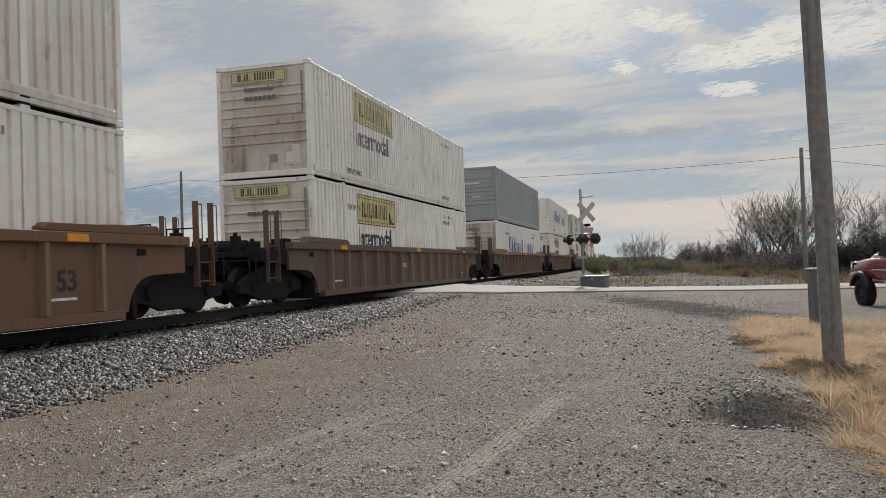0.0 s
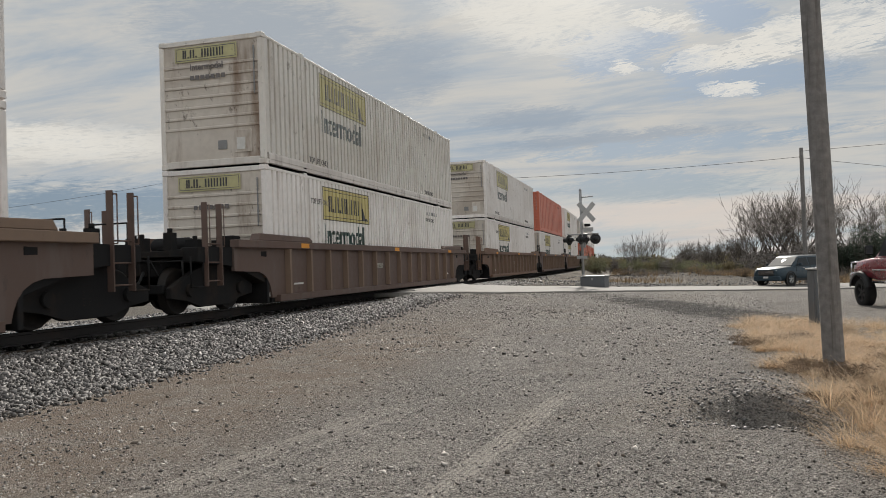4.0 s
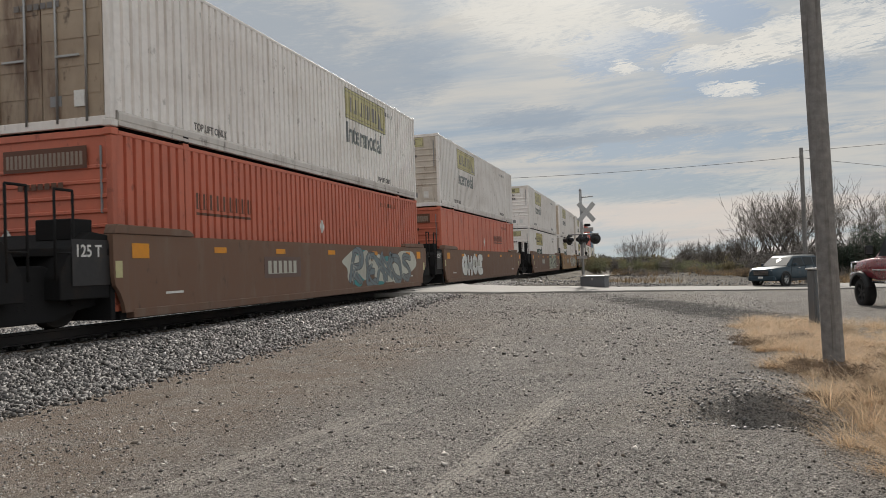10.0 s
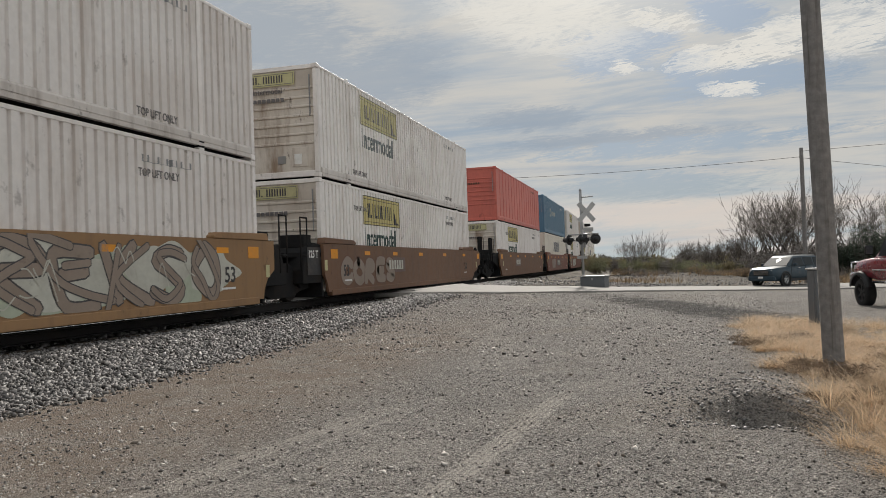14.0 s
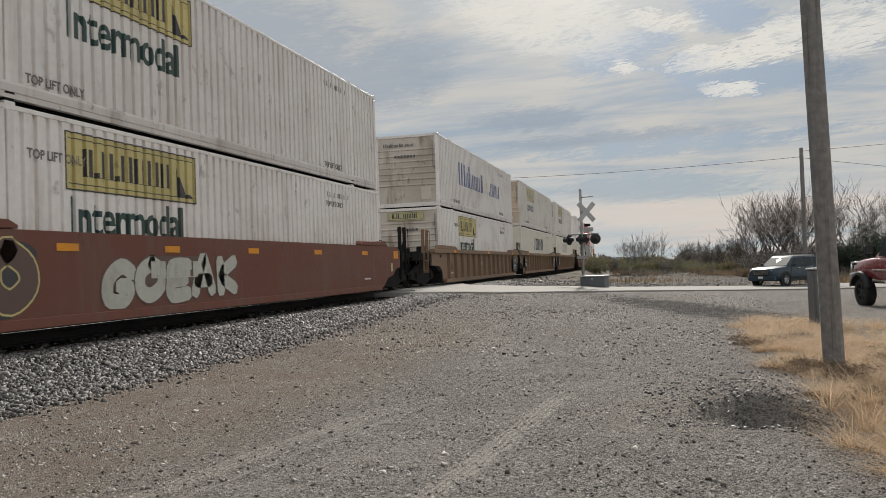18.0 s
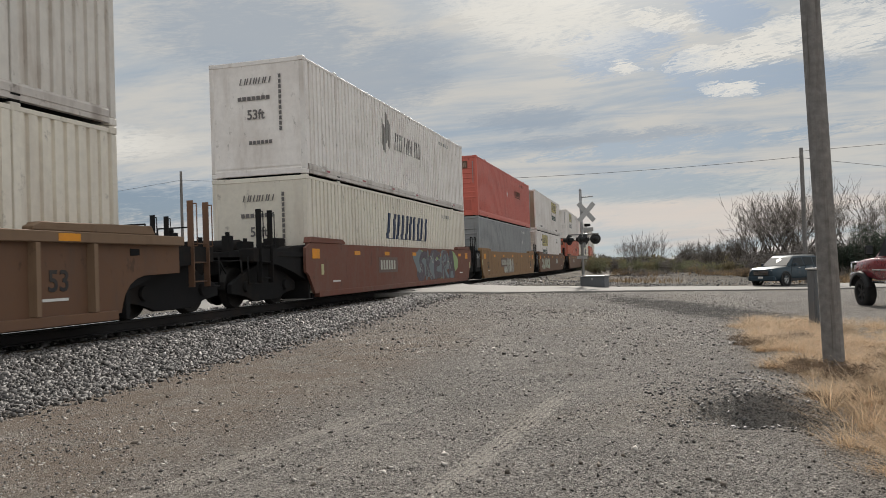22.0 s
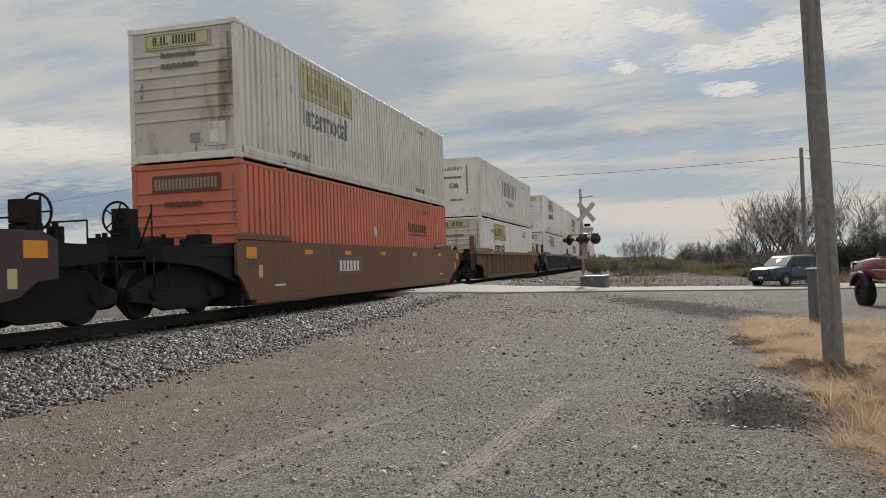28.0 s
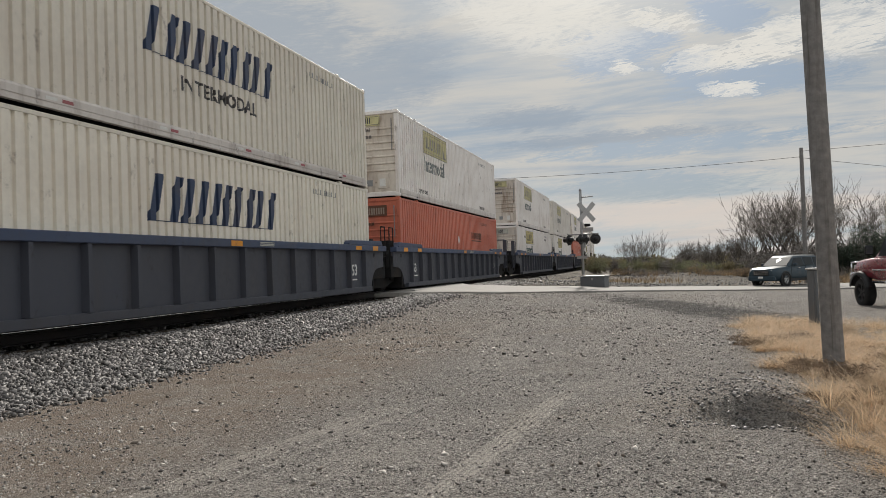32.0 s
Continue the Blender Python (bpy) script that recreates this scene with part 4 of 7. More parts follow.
def build_bush(x, y, w, h, material, seed, name="brush_clump", label="tangled leafless brush", n=700, leaf=0.13, flat=0.7):
    """A loose clump: thin stems with many small leaf or twig slivers, uneven in outline."""
    rng = random.Random(seed)
    t = empty(name, pose(x, y, lz(x, y)), label=label, category="bush", group="brush")
    stems, leaves = bmesh.new(), bmesh.new()
    lumps = [(rng.uniform(-0.5, 0.5) * w, rng.uniform(-0.3, 0.3) * w, rng.uniform(0.35, 0.75) * h, rng.uniform(0.22, 0.42)) for _ in range(7)]
    for lx, ly, lh, lr in lumps:
        for k in range(4):
            rod(stems, (lx * 0.5 + rng.uniform(-0.2, 0.2), ly * 0.5, -0.1), (lx + rng.uniform(-lr, lr) * w * 0.6, ly + rng.uniform(-lr, lr) * w * 0.4, lh + rng.uniform(0, 0.35) * h), 0.02 * min(1.0, h / 1.4), 4, 0.006 * min(1.0, h / 1.4))
    for k in range(n):
        lx, ly, lh, lr = rng.choice(lumps)
        v = Vector((rng.gauss(0, 1), rng.gauss(0, 1), rng.gauss(0, 1))).normalized() * rng.random() ** 0.45
        c = Vector((lx + v.x * lr * w * 0.8, ly + v.y * lr * w * 0.6, max(0.05, lh * 0.75 + v.z * lr * h * 1.2)))
        a = Vector((rng.uniform(-1, 1), rng.uniform(-1, 1), rng.uniform(-0.4, 1))).normalized() * leaf * rng.uniform(0.6, 2.0)
        b = a.orthogonal().normalized() * leaf * rng.uniform(0.2, flat)
        vs = [leaves.verts.new(c - a), leaves.verts.new(c + b), leaves.verts.new(c + a), leaves.verts.new(c - b)]
        leaves.faces.new(vs)
    tagged(part("twigwork", stems, "bark", t), kind="stuff")
    me = bpy.data.meshes.new("foliage")
    leaves.to_mesh(me)
    leaves.free()
    piece("foliage", me, material, t, kind="stuff")
    return t


def build_plants():
    rng = random.Random(3)
    # hedgerow: large bare trees behind the road
    for i, (x, y, h, st) in enumerate(((8.0, 72, 5.6, 4), (9.6, 71, 6.7, 4), (11.0, 70, 7.2, 4), (12.6, 73, 7.0, 3), (15.0, 70, 6.4, 3), (17.2, 72, 6.4, 3), (20.5, 74, 6.6, 3), (6.1, 76, 2.9, 4), (7.2, 74, 3.4, 4), (4.9, 78, 2.6, 4))):
        build_bare_tree(x, y, h, 40 + i, st, 5, 0.13, label="bare grey many-stemmed tree in the hedgerow", spread_deg=38, kids=(2, 3))
    for i, (x, y, h) in enumerate(((-2.9, 100, 4.3), (-1.6, 100, 5.0), (-0.4, 102, 4.4), (3.2, 104, 4.0), (4.4, 103, 3.6), (5.6, 98, 4.0))):
        build_bare_tree(x, y, h, 60 + i, 4, 4, 0.07, label="small bare scrub tree on the skyline", spread_deg=34)
    # dark brush under the trees
    for i in range(34):
        x = 3.6 + i * 0.55 + rng.uniform(-0.3, 0.3)
        low = 0.62 if i < 9 else 1.0
        build_bush(x, 66 + rng.uniform(-2.0, 4.5), 2.8, (rng.uniform(1.9, 2.8) + 0.025 * i) * low, ("green_brush", "pale_brush", "brush")[i % 3] if i < 9 else "brush", 100 + i, label="dense dark leafless brush under bare trees", n=1150, leaf=0.10, flat=0.35)
    for i, (x, y, w, h) in enumerate(((14.3, 61, 1.7, 4.3), (15.6, 62, 2.2, 3.9), (17.2, 63, 2.4, 3.7), (13.2, 63, 1.8, 2.9), (18.8, 63, 2.4, 3.4))):
        build_bush(x, y, w, h, "evergreen", 140 + i, "evergreen_bush", "dark green juniper beside the hedgerow", 4200, 0.08, 0.5)
    # paler shrubs on the skyline past the bend
    for i in range(20):
        x = -8.5 + i * 0.75 + rng.uniform(-0.3, 0.3)
        build_bush(x, 96 + rng.uniform(-8, 8), 2.6, rng.uniform(1.3, 2.3), ("green_brush", "pale_brush", "brush")[(0, 1, 0, 2, 0, 1, 2, 0)[i % 8]], 160 + i, label="pale green and tan shrubs on the skyline", n=900, leaf=0.09, flat=0.5)
    for i in range(40):
        x = -30 + i * 3.2
        build_bush(x, 190 + rng.uniform(-15, 30), 7.0, rng.uniform(2.4, 4.0), "brush" if i % 3 else "pale_brush", 200 + i, label="far line of leafless scrub", n=520, leaf=0.3)
    # brown dead weeds in the dry grass round the pole
    for i, (x, y, w, h) in enumerate(((1.72, 14.1, 0.9, 0.2), (1.5, 13.4, 0.7, 0.16), (2.05, 14.9, 0.8, 0.18), (1.75, 10.5, 0.7, 0.24), (2.2, 9.9, 0.8, 0.26), (2.55, 10.4, 0.6, 0.22), (3.5, 12.9, 1.1, 0.26), (3.1, 11.9, 0.9, 0.22), (3.9, 11.4, 1.0, 0.26), (1.62, 8.5, 0.45, 0.14), (2.0, 8.8, 0.5, 0.18))):
        build_bush(x, y, w, h, "dead_weed", 300 + i, "weed_clump", "brown dead weeds matted among dry grass", 1500, 0.018, 0.22)
    # tufts and weeds on the tipped ground
    for i in range(46):
        x, y = rng.uniform(-3.0, 15.0), rng.uniform(54, 64)
        if y < 56 - 0.2 * x:
            y += 5
        build_bush(x, y, rng.uniform(0.9, 2.0), rng.uniform(0.35, 0.95), rng.choice(("dry_weed", "pale_brush", "dry_weed", "brush")), 240 + i, "weed_clump", "dry tan weeds on rough ground", 300, 0.05, 0.4)


build_plants()


# ---------------------------------------------------------------- the train
L, W, H = 16.1, 2.59, 2.896
SIDE = Matrix(((0, 0, 1, 0), (1, 0, 0, 0), (0, 1, 0, 0), (0, 0, 0, 1)))      # lettering on the side that faces the lot
FRONT = Matrix(((1, 0, 0, 0), (0, 0, -1, 0), (0, 1, 0, 0), (0, 0, 0, 1)))    # lettering on the leading end


def fold_line():
    """Cross-section of a ribbed side: (along, out) from post to post."""
    deep = 0.05
    y0, y1 = 0.13, L - 0.13
    k = int(round((y1 - y0) / 0.235))
    pitch = (y1 - y0) / k
    line = []
    for i in range(k):
        y = y0 + i * pitch
        line += [(y, 0.0), (y + 0.15, 0.0), (y + 0.165, -deep), (y + pitch - 0.012, -deep)]
    return line + [(y1, 0.0)]


FOLD = fold_line()


def corrugated():
    """One side wall: a folded sheet with vertical ribs between the posts."""
    bm = bmesh.new()
    rows = [[bm.verts.new((x + d, y, z)) for y, x in FOLD] for d, z in ((-0.008, 0.265), (-0.008, 2.80), (-0.02, 2.80), (-0.022, 0.265))]
    for k in range(4):
        u, w = rows[k], rows[(k + 1) % 4]
        for i in range(len(FOLD) - 1):
            bm.faces.new((u[i], u[i + 1], w[i + 1], w[i]))
    return mesh_of("side_wall", bm)


def folded(me, y0):
    """A flat mark painted on the ribbed wall: cut at the folds and laid into them; y0 is where it begins."""
    def make():
        bm = bmesh.new()
        bm.from_mesh(me)
        xs = [v.co.x for v in bm.verts]
        lo, hi = min(xs) + y0, max(xs) + y0
        for y, _ in FOLD:
            if lo < y < hi:
                bmesh.ops.bisect_plane(bm, geom=bm.verts[:] + bm.edges[:] + bm.faces[:], plane_co=(y - y0, 0, 0), plane_no=(1, 0, 0))
        ys, outs = [p[0] for p in FOLD], [p[1] for p in FOLD]
        for v in bm.verts:
            v.co.z += float(np.interp(v.co.x + y0, ys, outs)) - 0.008
        out = bpy.data.meshes.new("painted_mark")
        bm.to_mesh(out)
        bm.free()
        return out
    return kept(("folded", me.name, round(y0, 3)), make)


def seamed():
    """One side wall of plain plates between shallow seams."""
    k = 17
    line = [(-0.03, L - 0.13), (-0.03, 0.13)]
    for i in range(k):
        a = 0.13 + (L - 0.26) * i / k
        b = 0.13 + (L - 0.26) * (i + 1) / k
        line += [(-0.02, a), (-0.02, b - 0.06), (-0.001, b - 0.05), (-0.001, b - 0.01)]
    return mesh_of("side_wall", prism(bmesh.new(), line, "z", 0.17, 2.80))


def nose_end():
    """An end wall folded into level ribs."""
    line = [(0.06, 0.17), (0.06, 2.78), (0.03, 2.78)]
    for i in range(6, -1, -1):
        z = 0.85 + i * 0.235
        line += [(0.03, z + 0.07), (0.004, z + 0.055), (0.004, z + 0.015), (0.03, z)]
    line.append((0.03, 0.17))
    return mesh_of("end_wall", prism(bmesh.new(), line, "x", -1.18, 1.18))


def flat_end():
    bm = box(bmesh.new(), -1.18, 1.18, 0.012, 0.05, 0.17, 2.78)
    box(bm, -1.16, 1.16, 0.002, 0.012, 0.22, 0.27)
    return mesh_of("end_wall", bm)


def door_leaf():
    bm = box(bmesh.new(), 0.01, 1.16, 0.02, 0.06, 0.17, 2.78)
    for z in (0.55, 1.0, 1.45, 1.9, 2.35):
        box(bm, 0.06, 1.11, 0.012, 0.02, z, z + 0.2)
    return mesh_of("door", bm)


def bars(widths, gap, h, lean=0.0, t=0.003, heights=None):
    """A row of plain blocks on a thin line, in place of a maker's name or number."""
    def make():
        tall = heights or (1.0,) * len(widths)
        spans, x = [], 0.0
        for w, k in zip(widths, tall):
            spans.append((x, x + w, h * k))
            x += w + gap
        line = [(0, 0), (spans[-1][1], 0)]
        low = 0.05 * h
        for i, (a, b, hh) in reversed(list(enumerate(spans))):
            if i < len(spans) - 1:
                line.append((b + lean * low / h, low))
            line += [(b + lean * hh / h, hh), (a + lean * hh / h, hh)]
            if i > 0:
                line.append((a + lean * low / h, low))
        return mesh_of("lettering_blocks", prism(bmesh.new(), line, "z", 0.0, t))
    return kept(("bars", tuple(widths), gap, h, lean, heights), make)


def panel_mesh(w, h, t=0.003):
    return kept(("panel", w, h, t), lambda: mesh_of("panel", box(bmesh.new(), 0, w, 0, h, 0, t)))


def frame_mesh(w, h, b, t=0.004):
    def make():
        bm = bmesh.new()
        box(bm, 0, w, 0, b, 0, t), box(bm, 0, w, h - b, h, 0, t), box(bm, 0, b, b, h - b, 0, t), box(bm, w - b, w, b, h - b, 0, t)
        return mesh_of("frame", bm)
    return kept(("frame", w, h, b), make)


def star_mesh():
    def make():
        line = []
        for k in range(12):
            a = k * math.pi / 6
            line.append(((0.34 if k % 2 else 0.09) * math.sin(a), (0.34 if k % 2 else 0.09) * math.cos(a)))
        return mesh_of("spark", prism(bmesh.new(), line, "z", 0, 0.003))
    return kept("star", make)


def diamond_mesh():
    return kept("diamond", lambda: mesh_of("placard", prism(bmesh.new(), [(0, -0.2), (0.14, 0), (0, 0.2), (-0.14, 0)], "z", 0, 0.004)))


def side_at(y, z, out=0.004):
    return Matrix.Translation((W / 2 + out, y, z)) @ SIDE


def end_at(x, z, out=0.004):
    return Matrix.Translation((x, -out, z)) @ FRONT


def blocks(widths, heights, gap, h, lean=0.0, stroke=0.2):
    """A painted name as groups of plain upright strokes on a hairline, leaning forward."""
    def make():
        t, x, spans = stroke * h, 0.0, []
        for w, k in zip(widths, heights):
            w_ = w * h
            n = 1 if w_ < 2.0 * t else (3 if w_ > 4.6 * t else 2)
            spans += [(x + (w_ - t) * i / max(n - 1, 1), k * h) for i in range(n)]
            x += w_ + gap * h
        low = 0.018 * h
        line = [(0.0, 0.0), (spans[-1][0] + t, 0.0)]
        for i, (a, top) in reversed(list(enumerate(spans))):
            line += [(a + t, low)] * (i < len(spans) - 1) + [(a + t, max(top, low * 2)), (a, max(top, low * 2))] + [(a, low)] * (i > 0)
        bm = bmesh.new()
        bm.faces.new([bm.verts.new((px + lean * pz, pz, 0.003)) for px, pz in line])
        me = bpy.data.meshes.new("name_blocks")
        bm.to_mesh(me)
        bm.free()
        return me
    return kept(("blocks", tuple(widths), tuple(heights), gap, h, lean, stroke), make)


def build_container(at_level, colour, mark, end, index):
    """A 53-foot box; local y runs along it, 0 at its leading end."""
    names = {"white_paint": "white", "cream_paint": "cream", "dirty_white_paint": "dirty white", "orange_paint": "orange", "red_paint": "red", "grey_paint": "grey", "blue_paint": "blue"}
    what = {"yellow": "with a yellow name panel", "yellow_only": "with a yellow name panel", "crisp": "with yellow panel and green lettering", "green": "with faded, haze-paled panel and lettering", "plain": "with grimy ribbed walls", "slant_grey": "with grey name blocks and lettering", "dull_blue": "with dull blue name blocks", "slant": "with slanting navy name blocks", "slant_word": "with dark name blocks and lettering",
            "slant_pale": "with pale faded name blocks", "slant_faint": "with a faint emblem and name", "big_blue": "with large blue name blocks", "": "with bare ribbed walls", "dark": "with a small dark name plate", "emblem": "with a small white emblem", "placard": "with a white placard"}
    c = empty("shipping_container", label="%s container %s, %s" % (names[colour], what[mark], "stacked on another" if at_level else "in a well car"), category="container", group="containers")
    plated = mark == "" or (index == 10 and not at_level)
    wall = kept("seamed", seamed) if plated else kept("corrugated", corrugated)
    rail_paint = "rail_white_paint" if colour in ("white_paint", "dirty_white_paint", "cream_paint") and at_level else colour
    piece("side_wall", wall, colour, c, at=Matrix.Translation((W / 2, 0, 0)))
    piece("side_wall", wall, colour, c, at=Matrix.Translation((-W / 2, L, 0)) @ Matrix.Rotation(math.pi, 4, "Z"))
    piece("roof", kept("roof", lambda: mesh_of("roof", box(bmesh.new(), -1.2, 1.2, 0.12, L - 0.12, 2.84, 2.865))), colour, c)
    piece("floor", kept("c_floor", lambda: mesh_of("floor", box(bmesh.new(), -1.2, 1.2, 0.12, L - 0.12, 0.05, 0.15))), "black_steel", c)
    top = kept("top_rail", lambda: mesh_of("top_rail", box(bmesh.new(), -0.09, 0, 0.18, L - 0.18, 2.80, 2.87), 0.008))
    bot = kept("bottom_rail", lambda: mesh_of("bottom_rail", prism(bmesh.new(), [(-0.08, 0.03), (0.012, 0.03), (0.012, 0.085), (0.0, 0.09), (0.0, 0.115), (0.012, 0.12), (0.012, 0.225), (-0.012, 0.27), (-0.08, 0.27)], "y", 0.18, L - 0.18)))
    for m in (Matrix.Translation((W / 2, 0, 0)), Matrix.Translation((-W / 2, L, 0)) @ Matrix.Rotation(math.pi, 4, "Z")):
        piece("top_rail", top, colour, c, at=m)
        piece("bottom_rail", bot, rail_paint, c, at=m)
    post = kept("corner_post", lambda: mesh_of("corner_post", box(bmesh.new(), -0.115, 0.0, 0.0, 0.125, 0.12, 2.78), 0.012))
    cast = kept("casting", lambda: mesh_of("corner_casting", box(bmesh.new(), -0.16, 0.006, -0.006, 0.17, 0, 0.118), 0.014))
    mid_post = kept("mid_post", lambda: mesh_of("lifting_post", box(bmesh.new(), -0.05, 0.006, -0.06, 0.06, 0.12, 2.80), 0.008))
    lug = kept("lug", lambda: mesh_of("lifting_casting", box(bmesh.new(), -0.12, 0.008, -0.09, 0.09, 0, 0.125), 0.012))
    for sx_ in (1, -1):
        for far in (0, 1):
            m = Matrix.Translation((sx_ * W / 2, L * far, 0)) @ Matrix.Diagonal((sx_, -1 if far else 1, 1, 1))
            piece("corner_post", post, colour, c, at=m)
            piece("corner_casting", cast, colour, c, at=m)
            piece("corner_casting", cast, colour, c, at=Matrix.Translation((0, 0, 2.786)) @ m)
            q = Matrix.Translation((sx_ * W / 2, 2.02 if not far else L - 2.02, 0)) @ Matrix.Diagonal((sx_, 1, 1, 1))
            piece("lifting_post", mid_post, colour, c, at=q)
            piece("lifting_casting", lug, "black_steel" if at_level else colour, c, at=q)
            piece("lifting_casting", lug, colour, c, at=Matrix.Translation((0, 0, 2.79)) @ q)
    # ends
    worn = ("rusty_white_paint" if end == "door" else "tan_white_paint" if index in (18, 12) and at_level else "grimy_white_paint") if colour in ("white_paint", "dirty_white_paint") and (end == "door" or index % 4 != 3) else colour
    far_m = Matrix.Translation((0, L, 0)) @ Matrix.Rotation(math.pi, 4, "Z")
    for k, (kind_, m) in enumerate(((end, Matrix()), ("door" if end != "door" else "nose", far_m))):
        piece("header", kept("header", lambda: mesh_of("header", box(bmesh.new(), -1.18, 1.18, 0.0, 0.09, 2.78, 2.89), 0.008)), colour, c, at=m)
        piece("sill", kept("sill", lambda: mesh_of("sill", box(bmesh.new(), -1.18, 1.18, 0.0, 0.09, 0.02, 0.17), 0.008)), colour, c, at=m)
        if kind_ == "nose":
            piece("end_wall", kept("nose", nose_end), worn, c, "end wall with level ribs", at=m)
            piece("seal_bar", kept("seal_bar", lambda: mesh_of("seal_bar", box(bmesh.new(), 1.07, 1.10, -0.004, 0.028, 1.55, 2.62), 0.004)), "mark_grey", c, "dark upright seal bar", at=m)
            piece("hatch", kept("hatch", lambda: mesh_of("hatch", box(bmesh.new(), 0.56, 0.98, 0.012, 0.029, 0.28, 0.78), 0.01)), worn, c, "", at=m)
        elif kind_ == "flat":
            piece("end_wall", kept("flat", flat_end), colour, c, "smooth end wall", at=m)
        else:
            for s_ in (1, -1):
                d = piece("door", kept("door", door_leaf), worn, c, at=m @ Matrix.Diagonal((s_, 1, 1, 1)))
                for x in (0.30, 0.86):
                    piece("lock_rod", kept(("lock", x), lambda x=x: mesh_of("lock_rod", rod(bmesh.new(), (x, -0.005, 0.1), (x, -0.005, 2.82), 0.02, 8))), "galvanised", d, "galvanised lock rod")
                piece("handle", kept("handle", lambda: mesh_of("handle", box(bmesh.new(), 0.3, 0.75, -0.03, -0.008, 1.15, 1.19), 0.005)), "galvanised", d)
    small = "mark_stencil" if colour not in ("red_paint", "orange_paint", "grey_paint", "blue_paint") else ("mark_white" if colour in ("grey_paint", "blue_paint") else "mark_brown")

    def on_wall(name, me, material, y, z, label="", parent=c, dy=0.0, dz=0.0, lift=0.0):
        """Paint a mark on the side; with a parent mark at (y, z), dy and dz shift it on that mark."""
        flat = me if plated else folded(me, y + dy)
        return piece(name, flat, material, parent, label, side_at(y, z) if parent is c else pose(dy, dz, lift))
    # markings
    if mark in ("yellow", "green", "yellow_only", "crisp"):
        # fading plus veiling haze, put into the faint panel and ink colours
        faded = mark == "green"
        y, z = (9.7 if end == "door" else 3.0), 1.83
        fore, ink = ("mark_faint_yellow", "mark_faint_ink") if faded else ("mark_yellow", "mark_ink")
        p = on_wall("name_panel", panel_mesh(3.3, 0.86), fore, y, z, "faded, haze-paled yellow name panel" if faded else "yellow name panel with black blocks")
        on_wall("border", frame_mesh(3.3, 0.86, 0.022), ink, y, z, "", p, 0.0, 0.0, 0.003)
        for k in range(2):
            on_wall("border_line", panel_mesh(3.18, 0.014), ink, y, z, "", p, 0.06, 0.09 if k else 0.755, 0.003)
        on_wall("name_mark", blocks((0.5, 0.16, 0.62, 0.16), (1.0, 0.2, 1.0, 0.2), 0.16, 0.42), ink, y, z, "", p, 0.36, 0.22, 0.003)
        on_wall("name_mark", blocks((0.66, 0.66, 0.7, 0.6), (1.0,) * 4, 0.14, 0.42), ink, y, z, "", p, 1.22, 0.22, 0.003)
        on_wall("scroll", kept("scroll", lambda: mesh_of("scroll", prism(bmesh.new(), [(0, 0), (0.5, 0), (0.42, 0.05), (0.26, 0.07), (0.06, 0.42), (0, 0.5)], "z", 0, 0.003))), ink, y, z, "", p, 2.7, 0.1, 0.003)
        if mark != "yellow_only":
            on_wall("lettering", letters("Intermodal", 0.80, 0.80), "mark_faint_green" if faded else "mark_green", y + 0.1, 1.16, "faded, haze-paled lettering" if faded else "dark green lettering")
    elif mark.startswith("slant"):
        tone = {"slant": "mark_navy", "slant_word": "mark_navy", "slant_pale": "mark_faint", "slant_faint": "mark_faint_ink", "slant_grey": "mark_grey"}[mark]
        if mark == "slant_faint":
            on_wall("emblem", kept("emblem", lambda: mesh_of("emblem", prism(bmesh.new(), [(0, 0.3), (0.3, 0.0), (0.5, 0.5), (0.75, 0.15), (0.9, 0.9), (0.45, 1.35), (0.3, 0.8), (0.05, 1.1)], "z", 0, 0.003))), tone, 5.6, 1.25, "dark emblem")
            on_wall("name_mark", blocks((1.0, 1.3, 0.34, 0.9, 0.95), (1.0,) * 5, 0.16, 0.56, 0.26, 0.2), tone, 6.8, 1.5, "slanting blocks of a painted name")
        else:
            on_wall("name_mark", blocks((1.0, 1.42, 0.34, 0.92, 0.96), (1.0,) * 5, 0.17, 0.82, 0.27, 0.29), tone, 5.75, 1.45 if at_level else 1.47, "slanting blocks of a painted name")
            if mark in ("slant_word", "slant_grey"):
                on_wall("lettering", letters("INTERMODAL", 0.38, 1.18), "mark_ink" if mark == "slant_word" else "mark_grey", 6.8, 0.95)
        piece("end_mark", blocks((1.0, 1.4, 0.34, 0.9, 0.95), (1.0,) * 5, 0.16, 0.16, 0.27, 0.22), small, c, "small dark name blocks", end_at(-0.45, 2.3))
        if end == "flat":
            piece("lettering", letters("53ft", 0.34, 0.9), small, c, "", end_at(-0.25, 1.42))
            piece("number_mark", bars((0.08,) * 3 + (0.08,) * 3, 0.03, 0.09), small, c, "", end_at(-0.22, 0.8))
            piece("number_mark", bars((0.1,) * 11, 0.03, 0.07), small, c, "", end_at(0.62, 2.5) @ Matrix.Rotation(-math.pi / 2, 4, "Z"))
        tape = kept("tape", lambda: mesh_of("reflective_tape", box(bmesh.new(), 0, 0.22, 0, 0.05, 0, 0.003)))
        if at_level:
            for i in range(12):
                piece("reflective_tape", tape, "mark_rose" if i % 2 else "mark_white", c, "red and white reflective tape", side_at(0.9 + (i // 2) * 2.6 + (i % 2) * 0.32, 0.145, 0.0125))
    elif mark in ("big_blue", "dull_blue"):
        tone = "mark_blue" if mark == "big_blue" else "mark_dull_blue"
        name = blocks((1.15, 0.52, 0.2, 0.95, 0.52, 0.36, 0.40), (1.0, 0.68, 1.0, 0.68, 0.68, 0.68, 0.9), 0.13, 0.98, 0.0, 0.19)
